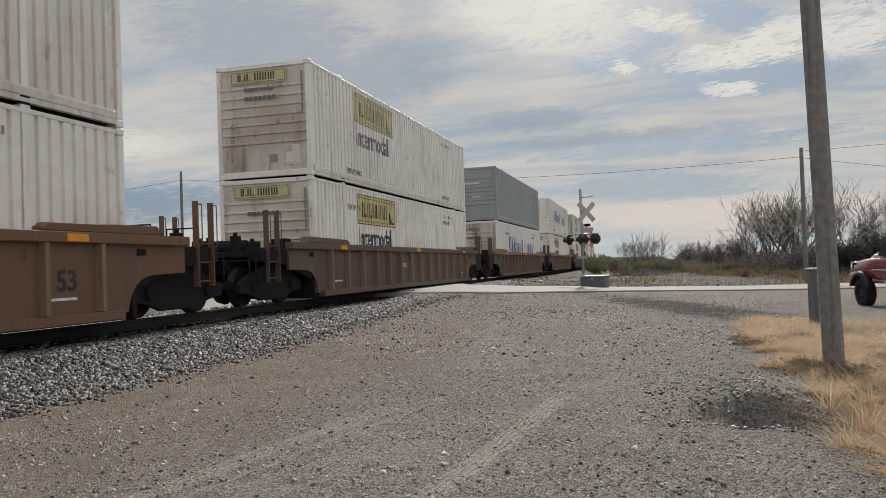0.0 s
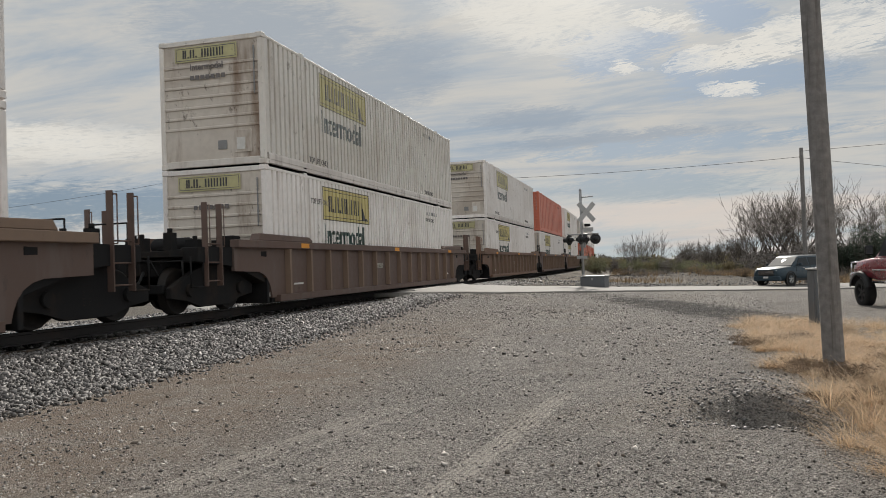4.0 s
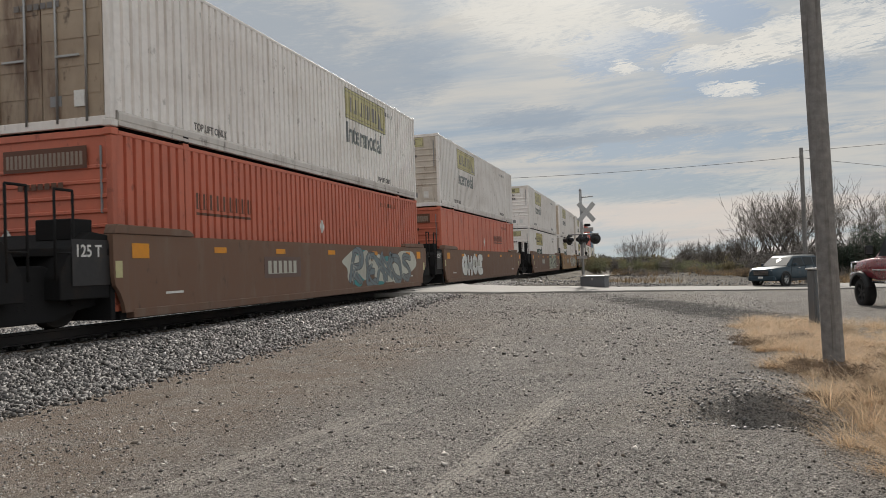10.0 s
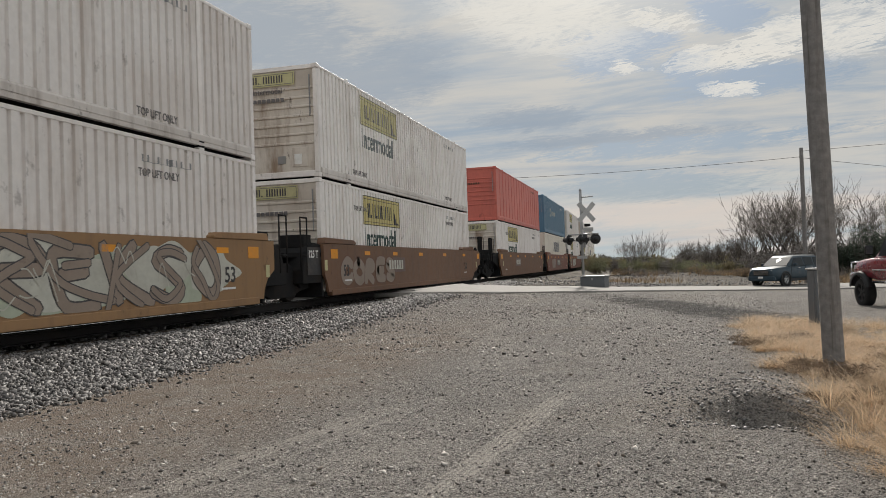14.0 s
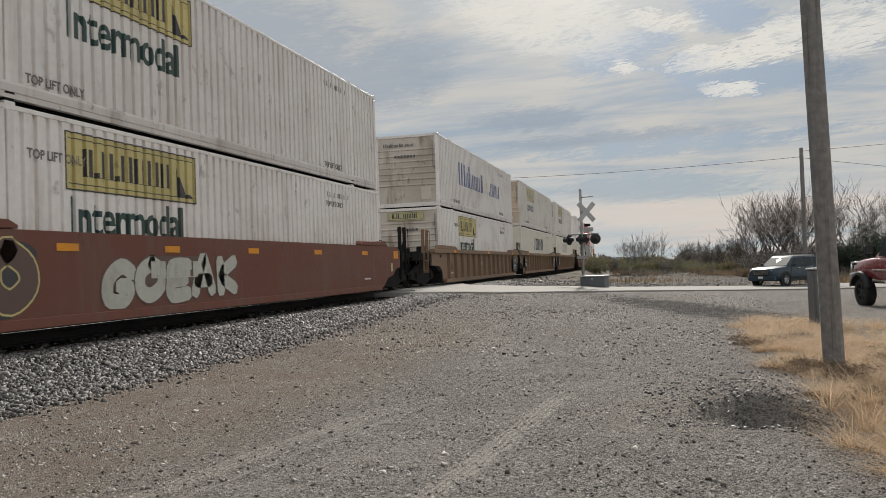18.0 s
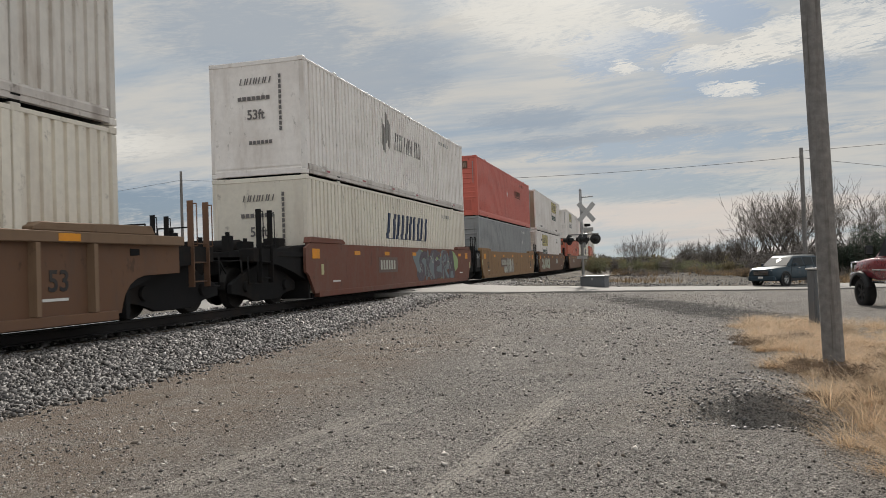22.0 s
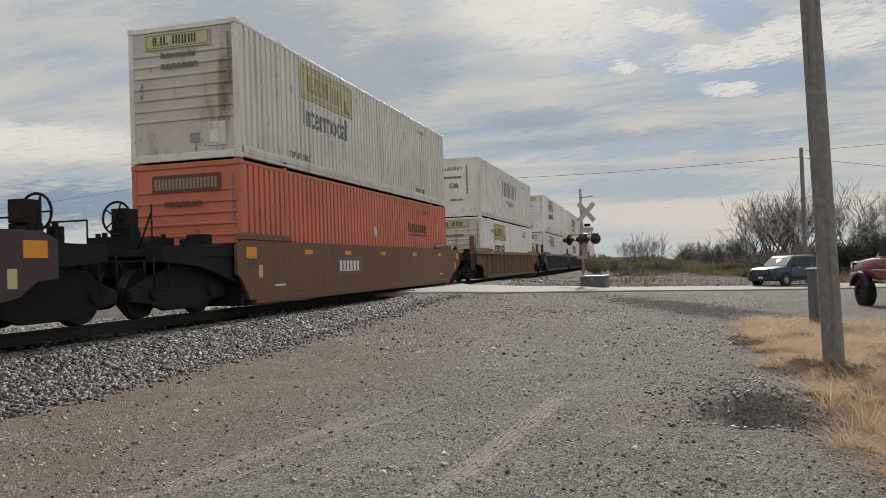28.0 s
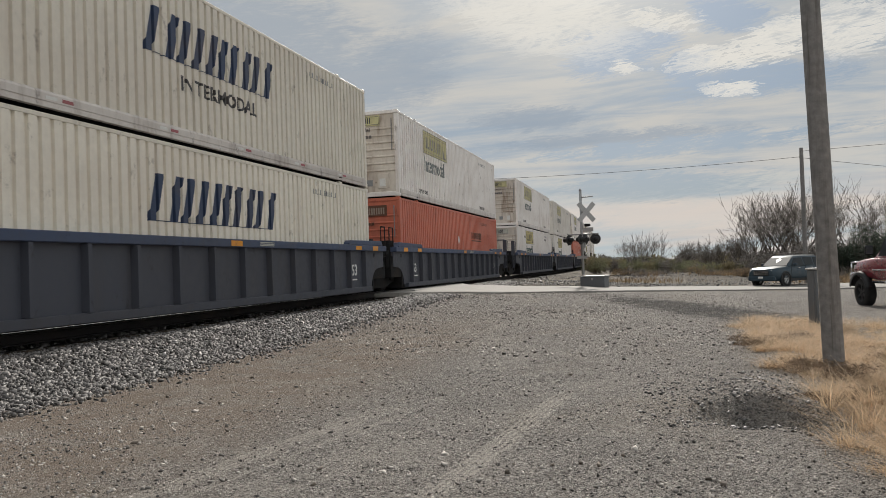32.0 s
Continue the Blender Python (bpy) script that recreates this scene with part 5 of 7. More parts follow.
        on_wall("name_mark", name, tone, 3.4, 1.15, "large blue name blocks")
        on_wall("name_mark", blocks((0.2, 0.5, 0.58, 0.95), (0.2, 0.68, 0.68, 0.68), 0.13, 0.98, 0.0, 0.19), tone, 9.75, 1.15, "large blue name blocks")
        on_wall("spark", star_mesh(), "mark_orange" if mark == "big_blue" else "mark_faint_spark", 9.15, 1.62, "yellow six-armed spark")
        piece("end_mark", blocks((1.15, 0.52, 0.2, 0.95, 0.52, 0.36, 0.40, 0.6, 0.2, 0.5, 0.58, 0.95), (1.0, 0.68, 1.0, 0.68, 0.68, 0.68, 0.9, 0.7, 0.2, 0.68, 0.68, 0.68), 0.13, 0.15, 0.0, 0.2), "mark_stencil", c, "small dark name blocks", end_at(-0.95, 2.42))
    elif mark == "dark":
        name = blocks((0.62,) * 9, (1.0,) * 9, 0.16, 0.30, 0.0, 0.22)
        y = {9: 2.3, 25: 11.2}.get(index, 10.3)
        on_wall("name_mark", name, "mark_brown", y, 1.75, "small dark name blocks")
        on_wall("underline", panel_mesh(2.05, 0.05), "mark_brown", y, 1.64)
        end_name = blocks((0.62,) * 9, (1.0,) * 9, 0.14, 0.22, 0.0, 0.25)
        plate = piece("end_plate", panel_mesh(1.62, 0.36), "mark_brown", c, "dark name plate", end_at(-0.78, 2.28))
        piece("end_mark", end_name, "mark_umber", plate, at=pose(0.06, 0.06, 0.001))
        on_wall("placard", diamond_mesh(), "mark_white", 7.9, 1.65, "white diamond placard")
        piece("placard", diamond_mesh(), "mark_white", c, "white diamond placard", end_at(-0.75, 1.2))
    elif mark == "emblem":
        hexagon = kept("hexagon", lambda: mesh_of("emblem", ring(bmesh.new(), (0, 0, 0), (0, 0, 1), 0.33, 0.07, 6, 4)))
        for v in hexagon.vertices:
            v.co.z = max(-0.002, min(0.003, v.co.z))
        on_wall("emblem", hexagon, "mark_pale", 4.4, 1.75, "pale six-sided emblem")
        on_wall("name_mark", blocks((0.6, 0.14, 0.6, 0.14, 0.6, 0.66, 0.6, 0.2, 0.66, 0.6, 0.66, 0.66), (1.0, 0.2, 1.0, 0.2) + (1.0,) * 8, 0.16, 0.34, 0.0, 0.2), "mark_pale", 5.0, 1.56, "pale name blocks")
        piece("end_emblem", hexagon, "mark_pale", c, "", end_at(-0.62, 2.42) @ Matrix.Scale(0.4, 4))
        piece("end_mark", blocks((0.6,) * 9, (1.0,) * 9, 0.16, 0.15, 0.0, 0.22), "mark_pale", c, "", end_at(-0.4, 2.35))
        piece("lettering", letters("53", 0.34), "mark_pale", c, "", end_at(-0.15, 1.45))
        piece("label_plate", panel_mesh(0.42, 0.26), "mark_white", c, "small white label", end_at(-0.25, 0.66))
    elif mark == "placard":
        piece("placard", diamond_mesh(), "mark_white", c, "white diamond placard", end_at(-0.55, 2.05))
        on_wall("placard", diamond_mesh(), "mark_white", 12.6, 1.9, "white diamond placard")
        piece("number_mark", bars((0.09,) * 4, 0.03, 0.09), "mark_white", c, "", end_at(-0.05, 1.25))
    # small stencils
    if mark in ("yellow", "green", "yellow_only", "crisp", "big_blue", "dull_blue", "plain"):
        lift = letters("TOP LIFT ONLY", 0.19, 0.85)
        for y in (2.3, 12.2):
            piece("lettering", lift, small, c, "", side_at(y, 0.30 if at_level else 2.2, -0.004))
    if mark in ("yellow", "green", "yellow_only", "crisp"):
        if end == "nose":
            p = piece("end_panel", panel_mesh(1.56, 0.34), "mark_straw" if mark != "yellow" or index % 3 else "mark_pale", c, "yellow name panel", end_at(-0.88, 2.40, 0.0))
            piece("end_lettering", blocks((0.5, 0.18, 0.6, 0.18, 0.3, 0.62, 0.62, 0.66, 0.58), (1.0, 0.2, 1.0, 0.2, 0.02, 1.0, 1.0, 1.0, 1.0), 0.15, 0.19, 0.0, 0.22), "mark_ink", p, at=pose(0.2, 0.08, 0.003))
            piece("border", frame_mesh(1.50, 0.28, 0.014), "mark_stencil", p, at=pose(0.03, 0.03, 0.003))
            if at_level:
                piece("end_word", letters("Intermodal", 0.2, 0.95), "mark_stencil", c, "", end_at(-0.5, 2.2, 0.002))
        piece("vent", panel_mesh(0.2, 0.26, 0.02), "mark_white", c, "white document box", end_at(0.62, 0.35, -0.02))
        piece("vent", panel_mesh(0.22, 0.2, 0.012), "mark_grey", c, "grey vent", end_at(0.15, 0.38, -0.025))
    on_wall("number_mark", bars((0.05,) * 4 + (0.02,) + (0.05,) * 6, 0.09, 0.12), "mark_grey" if small == "mark_stencil" else small, 12.3, 2.45)
    piece("number_mark", bars((0.1,) * 7, 0.03, 0.1), small, c, "", end_at(-0.5, 1.98 if end != "flat" else 1.9, 0.006))
    return c


SILL = 1.40       # outer face of a car's side
SIDE_TOP = 1.40


def side_outline(e0, e1, top, stepped=(False, False)):
    """The side of a well car seen square on: y along, z up; arched or stepped up over the trucks."""
    def end_line(e, step):
        if step and e < 1:
            return [(-0.02, 0.17), (0.1, 0.36), (0.3, 0.62), (e, 0.70)]
        if step:
            return [(-0.06, 0.17), (0.3, 0.42), (0.8, 0.50), (1.1, 0.70), (e, 0.74)]
        return [(-0.06, 0.17), (-0.02, 0.32), (0.05, 0.47), (0.16, 0.60)] + ([(0.32, 0.69), (0.52, 0.74)] if e > 0.6 else []) + [(e, 0.77)]
    slope = 0.12 if stepped[1] else 0.0
    pts = [(L + y, z) for y, z in end_line(e1, stepped[1])] + [(L + e1, top - slope), (L + e1 - min(0.3, e1 * 0.8), top)]
    slope = 0.12 if stepped[0] else 0.0
    return pts + [(-e0 + min(0.3, e0 * 0.8), top), (-e0, top - slope)] + [(-y, z) for y, z in reversed(end_line(e0, stepped[0]))]


def pipework():
    """Bent air pipes, valves and levers over the end deck."""
    bm = bmesh.new()
    rod(bm, (-1.0, -0.5, 1.24), (1.0, -0.5, 1.24), 0.03, 8)
    rod(bm, (-0.9, -1.2, 1.22), (0.3, -1.2, 1.22), 0.025, 8)
    rod(bm, (0.3, -1.2, 1.22), (0.3, -2.5, 1.22), 0.025, 8)
    for x, y, w, d, h in ((-0.95, -1.5, 0.22, 0.3, 0.32), (0.15, -1.0, 0.3, 0.26, 0.28), (0.95, -1.35, 0.18, 0.36, 0.22), (-0.4, -2.0, 0.2, 0.24, 0.3), (0.55, -2.45, 0.16, 0.2, 0.36)):
        box(bm, x - w / 2, x + w / 2, y - d / 2, y + d / 2, 1.18, 1.18 + h)
        rod(bm, (x, y, 1.18 + h), (x, y, 1.26 + h), 0.05, 8)
    return bm


def bogie_parts(car, y, shared):
    """A two-axle truck under the car's end, centre at y."""
    b = piece("bogie", kept("bolster", lambda: mesh_of("bolster", box(bmesh.new(), -1.0, 1.0, -0.2, 0.2, 0.45, 0.78), 0.03)), "black_steel", car, "black cast steel truck", pose(0, y, 0))

    def side_frame():
        bm = bmesh.new()
        prism(bm, [(-1.45, 0.50), (-0.75, 0.78), (-0.35, 0.92), (0.35, 0.92), (0.75, 0.78), (1.45, 0.50), (1.45, 0.30), (0.95, 0.26), (0.52, 0.11), (-0.52, 0.11), (-0.95, 0.26), (-1.45, 0.30)], "x", -0.06, 0.06)
        return mesh_of("side_frame", bm, 0.015)

    def spring():
        bm = bmesh.new()
        for k in (-0.13, 0.0, 0.13):
            for j in range(5):
                ring(bm, (0, k, 0.32 + j * 0.05), (0, 0, 1), 0.055, 0.014, 10, 5)
        return mesh_of("spring_nest", bm)

    def wheel(s_):
        bm = lathe(bmesh.new(), [(0.0, -0.06), (0.11, -0.06), (0.13, -0.02), (0.36, -0.01), (0.40, -0.06), (0.425, -0.06), (0.432, 0.05), (0.455, 0.055), (0.455, 0.08), (0.38, 0.08), (0.34, 0.03), (0.14, 0.03), (0.12, 0.06), (0.0, 0.06)], (0, 0, 0), (-s_, 0, 0), 26)
        for k in range(3):
            a = k * 2.094
            rod(bm, (0, 0.075 * math.cos(a), 0.075 * math.sin(a)), (s_ * 0.09, 0.075 * math.cos(a), 0.075 * math.sin(a)), 0.02, 6)
        return mesh_of("wheel", bm)
    for sx_ in (1, -1):
        f = piece("side_frame", kept("side_frame", side_frame), "black_steel", b, at=pose(sx_ * 1.0, 0, 0))
        piece("spring_nest", kept("spring_nest", spring), "black_steel", b, at=pose(sx_ * 1.0, 0, 0))
        for yy in (-0.89, 0.89):
            w = piece("wheel", kept(("wheel", sx_), lambda: wheel(sx_)), "wheel_steel", b, "worn steel wheel", Matrix.Translation((sx_ * 0.76, yy, 0.432)))
            if sx_ > 0:
                SPINNERS.append((w, car, y + yy))
            piece("axle_box", kept("axle_box", lambda: mesh_of("axle_box", rod(bmesh.new(), (0, 0, 0), (0.13, 0, 0), 0.12, 12), 0.0)), "black_steel", b, "", Matrix.Translation((sx_ * 1.0, yy, 0.44)) @ Matrix.Diagonal((sx_, 1, 1, 1)))
    def rigging():
        bm = box(bmesh.new(), -0.95, 0.95, -0.62, 0.62, 0.26, 0.52)
        for yy in (-1.42, 1.42):
            box(bm, -0.9, 0.9, yy - 0.05, yy + 0.05, 0.40, 0.56)
        for x in (-0.86, 0.86):
            prism(bm, [(-0.42, 0.14), (0.42, 0.14), (0.5, 0.3), (-0.5, 0.3)], "x", x - 0.05, x + 0.05)
        return mesh_of("brake_rigging", bm, 0.01)
    piece("brake_rigging", kept("rigging", rigging), "black_steel", b, "black brake beams and spring plank")
    for yy in (-0.89, 0.89):
        piece("axle", kept("axle", lambda: mesh_of("axle", rod(bmesh.new(), (-0.9, 0, 0.432), (0.9, 0, 0.432), 0.085, 10))), "wheel_steel", b, at=pose(0, yy, 0))


def build_car(style, colour, trim, ends, number, graffiti, index):
    """A well car; local y as for its containers. style: ribbed or plain sides; ends: 'c' coupler or 'a' articulated joint, leading then trailing."""
    words = {"brown_car_paint": "brown", "dark_brown_car_paint": "dark brown", "maroon_car_paint": "maroon", "plum_car_paint": "dark plum", "rust_car_paint": "rust-brown", "dusty_car_paint": "pale dusty brown", "tan_car_paint": "tan-orange", "amber_car_paint": "faded orange", "slate_car_paint": "dark slate and navy"}
    car = empty("well_car", label="%s %s well car%s rolling on the track" % (words[colour], "rib-sided" if style == "ribbed" else "smooth-sided", " with graffiti" if graffiti else ""), category="rail car", group="train cars")
    e = [1.0 if k == "a" else 1.5 for k in ends]
    if style == "plain":
        e = [0.2 if ends[0] == "a" else (1.5 if index == 8 else 0.45), 0.45 if ends[1] == "a" else 1.5]
    stepped = tuple(style == "plain" and k == "c" for k in ends)
    deep = 0.085 if style == "ribbed" else 0.0
    top = SIDE_TOP - 0.16 if style == "ribbed" else SIDE_TOP - 0.005
    sill = kept(("sill", tuple(e), top, stepped), lambda: mesh_of("side", prism(bmesh.new(), side_outline(*e, top, stepped), "x", -0.035, 0.035)))
    proud = 0.07 if style == "ribbed" else -0.037
    chord = kept(("chord", tuple(e), proud, stepped), lambda: mesh_of("top_chord", box(bmesh.new(), -0.14, proud, -e[0] + 0.32 * stepped[0], L + e[1] - 0.32 * stepped[1], SIDE_TOP - 0.16, SIDE_TOP), 0.012))
    foot = kept("foot", lambda: mesh_of("bottom_chord", box(bmesh.new(), -0.14, 0.05, 0.25, L - 0.25, 0.075, 0.22), 0.01))
    rib = kept("rib", lambda: mesh_of("rib", prism(bmesh.new(), [(0.0, -0.06), (0.12, -0.04), (0.12, 0.04), (0.0, 0.06)], "z", 0.23, SIDE_TOP - 0.165)))
    def far_ribs():
        """The ribs of the side that faces away, in one piece."""
        bm = bmesh.new()
        for i in range(14):
            y = 0.75 + i * (L - 1.5) / 13
            prism(bm, [(-0.036, y - 0.06), (-0.156, y - 0.04), (-0.156, y + 0.04), (-0.036, y + 0.06)], "z", 0.23, SIDE_TOP - 0.165)
        return bm
    block = kept(("end_block", style), lambda: mesh_of("end_block", prism(bmesh.new(), [(-0.18 if style == "plain" else -0.7, 1.402), (1.95, 1.402), (1.95, 1.45), (1.8, 1.52), (-0.12 if style == "plain" else -0.6, 1.55)], "x", -0.16, 0.06), 0.012))
    for sx_ in (1, -1):
        s = piece("side", sill, colour, car, at=Matrix.Translation((sx_ * (SILL - deep), 0, 0)))
        piece("top_chord", chord, trim, car, at=Matrix.Translation((sx_ * SILL, 0, 0)) @ Matrix.Diagonal((sx_, 1, 1, 1)))
        piece("bottom_chord", foot, colour, car, at=Matrix.Translation((sx_ * SILL, 0, 0)) @ Matrix.Diagonal((sx_, 1, 1, 1)))
        if style == "ribbed":
            # paler ribs: worn dust, and their light against the shaded panels painted in
            rib_paint = {RU: TA, DB: "dusty_car_paint", BR: "dusty_car_paint", TA: TA, SL: SL}[colour]
            for i in range(14 if sx_ > 0 else 0):
                piece("rib", rib, rib_paint, s, at=Matrix.Translation((0.036, 0.75 + i * (L - 1.5) / 13, 0)))
            if sx_ < 0:
                piece("ribs", kept("far_ribs", lambda: mesh_of("ribs", far_ribs())), rib_paint, s, kind="stuff")
        for far in (0, 1):
            piece("end_block", block, trim if style == "ribbed" else colour, car, at=Matrix.Translation((sx_ * SILL, L * far, 0)) @ Matrix.Diagonal((sx_, -1 if far else 1, 1, 1)))
    piece("well_floor", kept("well_floor", lambda: mesh_of("well_floor", box(bmesh.new(), -1.3, 1.3, 0.1, L - 0.1, 0.055, 0.185))), "black_steel", car)
    for far, kind_ in enumerate(ends):
        m = Matrix.Translation((0, L * far, 0)) @ Matrix.Diagonal((1, -1 if far else 1, 1, 1))
        reach = 1.3 if kind_ == "a" else 3.0
        piece("bulkhead", kept("bulkhead", lambda: mesh_of("bulkhead", box(bmesh.new(), -1.345, 1.345, -0.16, -0.06, 0.07, 1.35), 0.01)), "black_steel", car, at=m)
        piece("deck", kept(("deck", kind_), lambda reach=reach: mesh_of("deck", prism(bmesh.new(), [(-1.36, -0.17), (1.36, -0.17), (1.30, -reach * 0.55), (0.9, -reach), (-0.9, -reach), (-1.30, -reach * 0.55)], "z", 1.06, 1.18), 0.01)), "black_steel", car, at=m)
        piece("centre_sill", kept(("cs", kind_), lambda reach=reach: mesh_of("centre_sill", box(bmesh.new(), -0.32, 0.32, -reach - 0.05, -0.17, 0.72, 1.05), 0.015)), "black_steel", car, at=m)
        if kind_ == "c":
            piece("coupler", kept("coupler", lambda: mesh_of("coupler", prism(bmesh.new(), [(-0.09, -2.9), (0.09, -2.9), (0.09, -3.2), (0.2, -3.3), (0.2, -3.46), (-0.06, -3.46), (-0.06, -3.36), (-0.18, -3.36), (-0.18, -3.25), (-0.09, -3.18)], "z", 0.74, 0.98), 0.015)), "black_steel", car, at=m)
            # cross grabs and a tall end ladder at the corner
            for s_ in (() if index in (23, 24, 25) else (1, -1)):
                def ladder():
                    bm = bmesh.new()
                    for yy in (0.0, 0.5):
                        box(bm, -0.06, 0.06, yy - 0.012, yy + 0.012, 0.5, 2.08)
                        rod(bm, (0.05, yy, 2.02), (0.12, yy - 0.02, 2.02), 0.012, 6)
                        rod(bm, (0.12, yy - 0.02, 2.02), (0.12, yy - 0.02, 1.25), 0.012, 6)
                        rod(bm, (0.12, yy - 0.02, 1.25), (0.05, yy, 1.25), 0.012, 6)
                    for z in (0.6, 0.95, 1.3):
                        rod(bm, (0, 0, z), (0, 0.5, z), 0.016, 6)
                    return mesh_of("ladder", bm)
                piece("ladder", kept("ladder", ladder), colour if style == "ribbed" else "black_steel", car, "steel end ladder", m @ Matrix.Translation((s_ * 1.30, -2.45, 0)))
            if (far == 0 and index in (3, 8, 23, 25, 27)) or (far == 1 and index in (22, 24)):
                def wheel_stand():
                    bm = bmesh.new()
                    box(bm, -0.20, 0.20, -0.10, 0.16, 1.18, 1.70)
                    box(bm, -0.14, 0.14, -0.14, 0.22, 1.70, 2.05)
                    rod(bm, (0.2, 0.1, 1.3), (0.42, 0.2, 2.0), 0.02, 6)
                    rod(bm, (0.42, 0.2, 1.2), (0.42, 0.2, 2.12), 0.018, 6)
                    return mesh_of("brake_stand", bm, 0.01)
                st = piece("brake_stand", kept("brake_stand", wheel_stand), "black_steel", car, "hand brake stand", m @ Matrix.Translation((0.55, -1.9 if far else -2.7, -0.14)))

                def hand_wheel():
                    bm = ring(bmesh.new(), (0, 0, 0), (0, 1, 0), 0.28, 0.022, 24, 6)
                    for k in range(5):
                        a = k * 1.2566
                        rod(bm, (0, 0, 0), (0.27 * math.cos(a), 0, 0.27 * math.sin(a)), 0.014, 5)
                    return mesh_of("brake_wheel", bm)
                piece("brake_wheel", kept("brake_wheel", hand_wheel), "black_steel", st, "spoked brake wheel", pose(0, -0.17, 1.88))
            piece("reservoir", kept("reservoir", lambda: mesh_of("reservoir", lathe(bmesh.new(), [(0.001, -0.5), (0.14, -0.46), (0.17, -0.4), (0.17, 0.4), (0.14, 0.46), (0.001, 0.5)], (0, 0, 0), (1, 0, 0), 16))), "black_steel", car, "black air reservoir", m @ Matrix.Translation((-0.55, -0.75, 1.36)))
            piece("valve_box", kept("valve_box", lambda: mesh_of("valve_box", box(bmesh.new(), -0.2, 0.2, -0.16, 0.16, 0, 0.34), 0.02)), "black_steel", car, "", m @ Matrix.Translation((0.75, -0.7, 1.18)))
            piece("uncoupling_lever", kept("lever", lambda: mesh_of("uncoupling_lever", rod(rod(rod(bmesh.new(), (0.1, 0, 1.0), (0.9, 0, 0.98), 0.018, 6), (0.9, 0, 0.98), (1.2, 0, 0.98), 0.018, 6), (1.2, 0, 0.98), (1.28, -0.1, 0.72), 0.018, 6))), "black_steel", car, "", m @ Matrix.Translation((0, -3.05, 0)))
            piece("air_hose", kept("hose", lambda: mesh_of("air_hose", rod(rod(rod(bmesh.new(), (0.35, -3.0, 0.8), (0.4, -3.2, 0.62), 0.028, 8), (0.4, -3.2, 0.62), (0.38, -3.36, 0.5), 0.028, 8), (0.38, -3.36, 0.5), (0.3, -3.48, 0.48), 0.028, 8))), "black_plastic", car, "rubber air hose", m)
            piece("step", kept("sill_step", lambda: mesh_of("step", rod(rod(rod(bmesh.new(), (0, 0, 1.06), (0, 0, 0.5), 0.018, 6), (0, 0.4, 1.06), (0, 0.4, 0.5), 0.018, 6), (0, 0, 0.5), (0, 0.4, 0.5), 0.018, 6))), "black_steel", car, "", m @ Matrix.Translation((1.28, -2.9, 0)))
            rail_ = kept("grab", lambda: mesh_of("grab_rail", rod(rod(rod(bmesh.new(), (-0.5, 0, 1.18), (-0.5, 0, 1.75), 0.018, 6), (0.3, 0, 1.18), (0.3, 0, 1.75), 0.018, 6), (-0.5, 0, 1.75), (0.3, 0, 1.75), 0.018, 6)))
            piece("grab_rail", rail_, "black_steel", car, at=m @ Matrix.Translation((-0.5, -2.7, 0)))
            piece("draft_gear", kept("draft_gear", lambda: mesh_of("draft_gear", prism(bmesh.new(), [(-0.2, 0.42), (-0.2, 1.05), (-2.85, 1.05), (-2.85, 0.70), (-2.3, 0.50)], "x", -0.62, 0.62), 0.02)), "black_steel", car, "heavy black draft gear housing", m)
            piece("end_apron", kept("end_apron", lambda: mesh_of("end_apron", prism(bmesh.new(), [(-0.17, 0.5), (-0.17, 1.32), (-0.8, 1.32), (-1.1, 1.24), (-2.7, 1.24), (-2.7, 0.96), (-1.6, 0.90), (-0.9, 0.72)], "x", 0.95, 1.30), 0.015)), "black_steel", car, "", m)
            piece("pipework", kept("pipework", lambda: mesh_of("pipework", pipework())), "black_steel", car, "air pipes and levers", m)
            bogie_parts(car, (-1.75 if not far else L + 1.75), False)
        else:
            piece("joint_housing", kept("joint_housing", lambda: mesh_of("joint_housing", prism(prism(bmesh.new(), [(-0.18, 0.42), (-0.18, 1.38), (-0.55, 1.42), (-0.95, 1.18), (-1.2, 0.75), (-1.2, 0.42)], "x", -1.05, 1.335), [(-0.3, 1.40), (-0.3, 1.62), (-0.75, 1.62), (-0.75, 1.30)], "x", 0.5, 1.15), 0.015)), "black_steel", car, "black cast articulated joint housing", m)
            if far == 1:
                bogie_parts(car, L + 1.5, True)
            piece("ladder", kept("short_ladder", lambda: mesh_of("ladder", rod(rod(rod(rod(bmesh.new(), (0, 0, 0.7), (0, 0, 2.0), 0.02, 8), (0, 0.36, 0.7), (0, 0.36, 2.0), 0.02, 8), (0, 0, 2.0), (0, 0.36, 2.0), 0.02, 8), (0, 0, 1.1), (0, 0.36, 1.1), 0.016, 6))), "black_steel", car, "steel end ladder", m @ Matrix.Translation((1.33, -1.28, 0)))
    # stencils and reflectors on the side towards the lot
    out = SILL + 0.04 - deep

    def on_side(y, z, d=0.0):
        return Matrix.Translation((out + d, y, z)) @ SIDE
    if style == "plain":
        for y, d in ((0.24, -0.40) if ends[0] == "a" else ((-1.3, 0.37) if index == 8 else (-0.10, 0.5)), (L - 0.67, 0.73) if ends[1] == "a" else (L + 0.87, -0.27)):
            piece("reflector", panel_mesh(0.43, 0.24), "mark_orange", car, "yellow reflector plate", on_side(y, 1.02))
            piece("paper_holder", panel_mesh(0.16, 0.26), "mark_straw", car, "pale paper holder", on_side(y + d, 0.62 if d > -0.4 else 0.72))
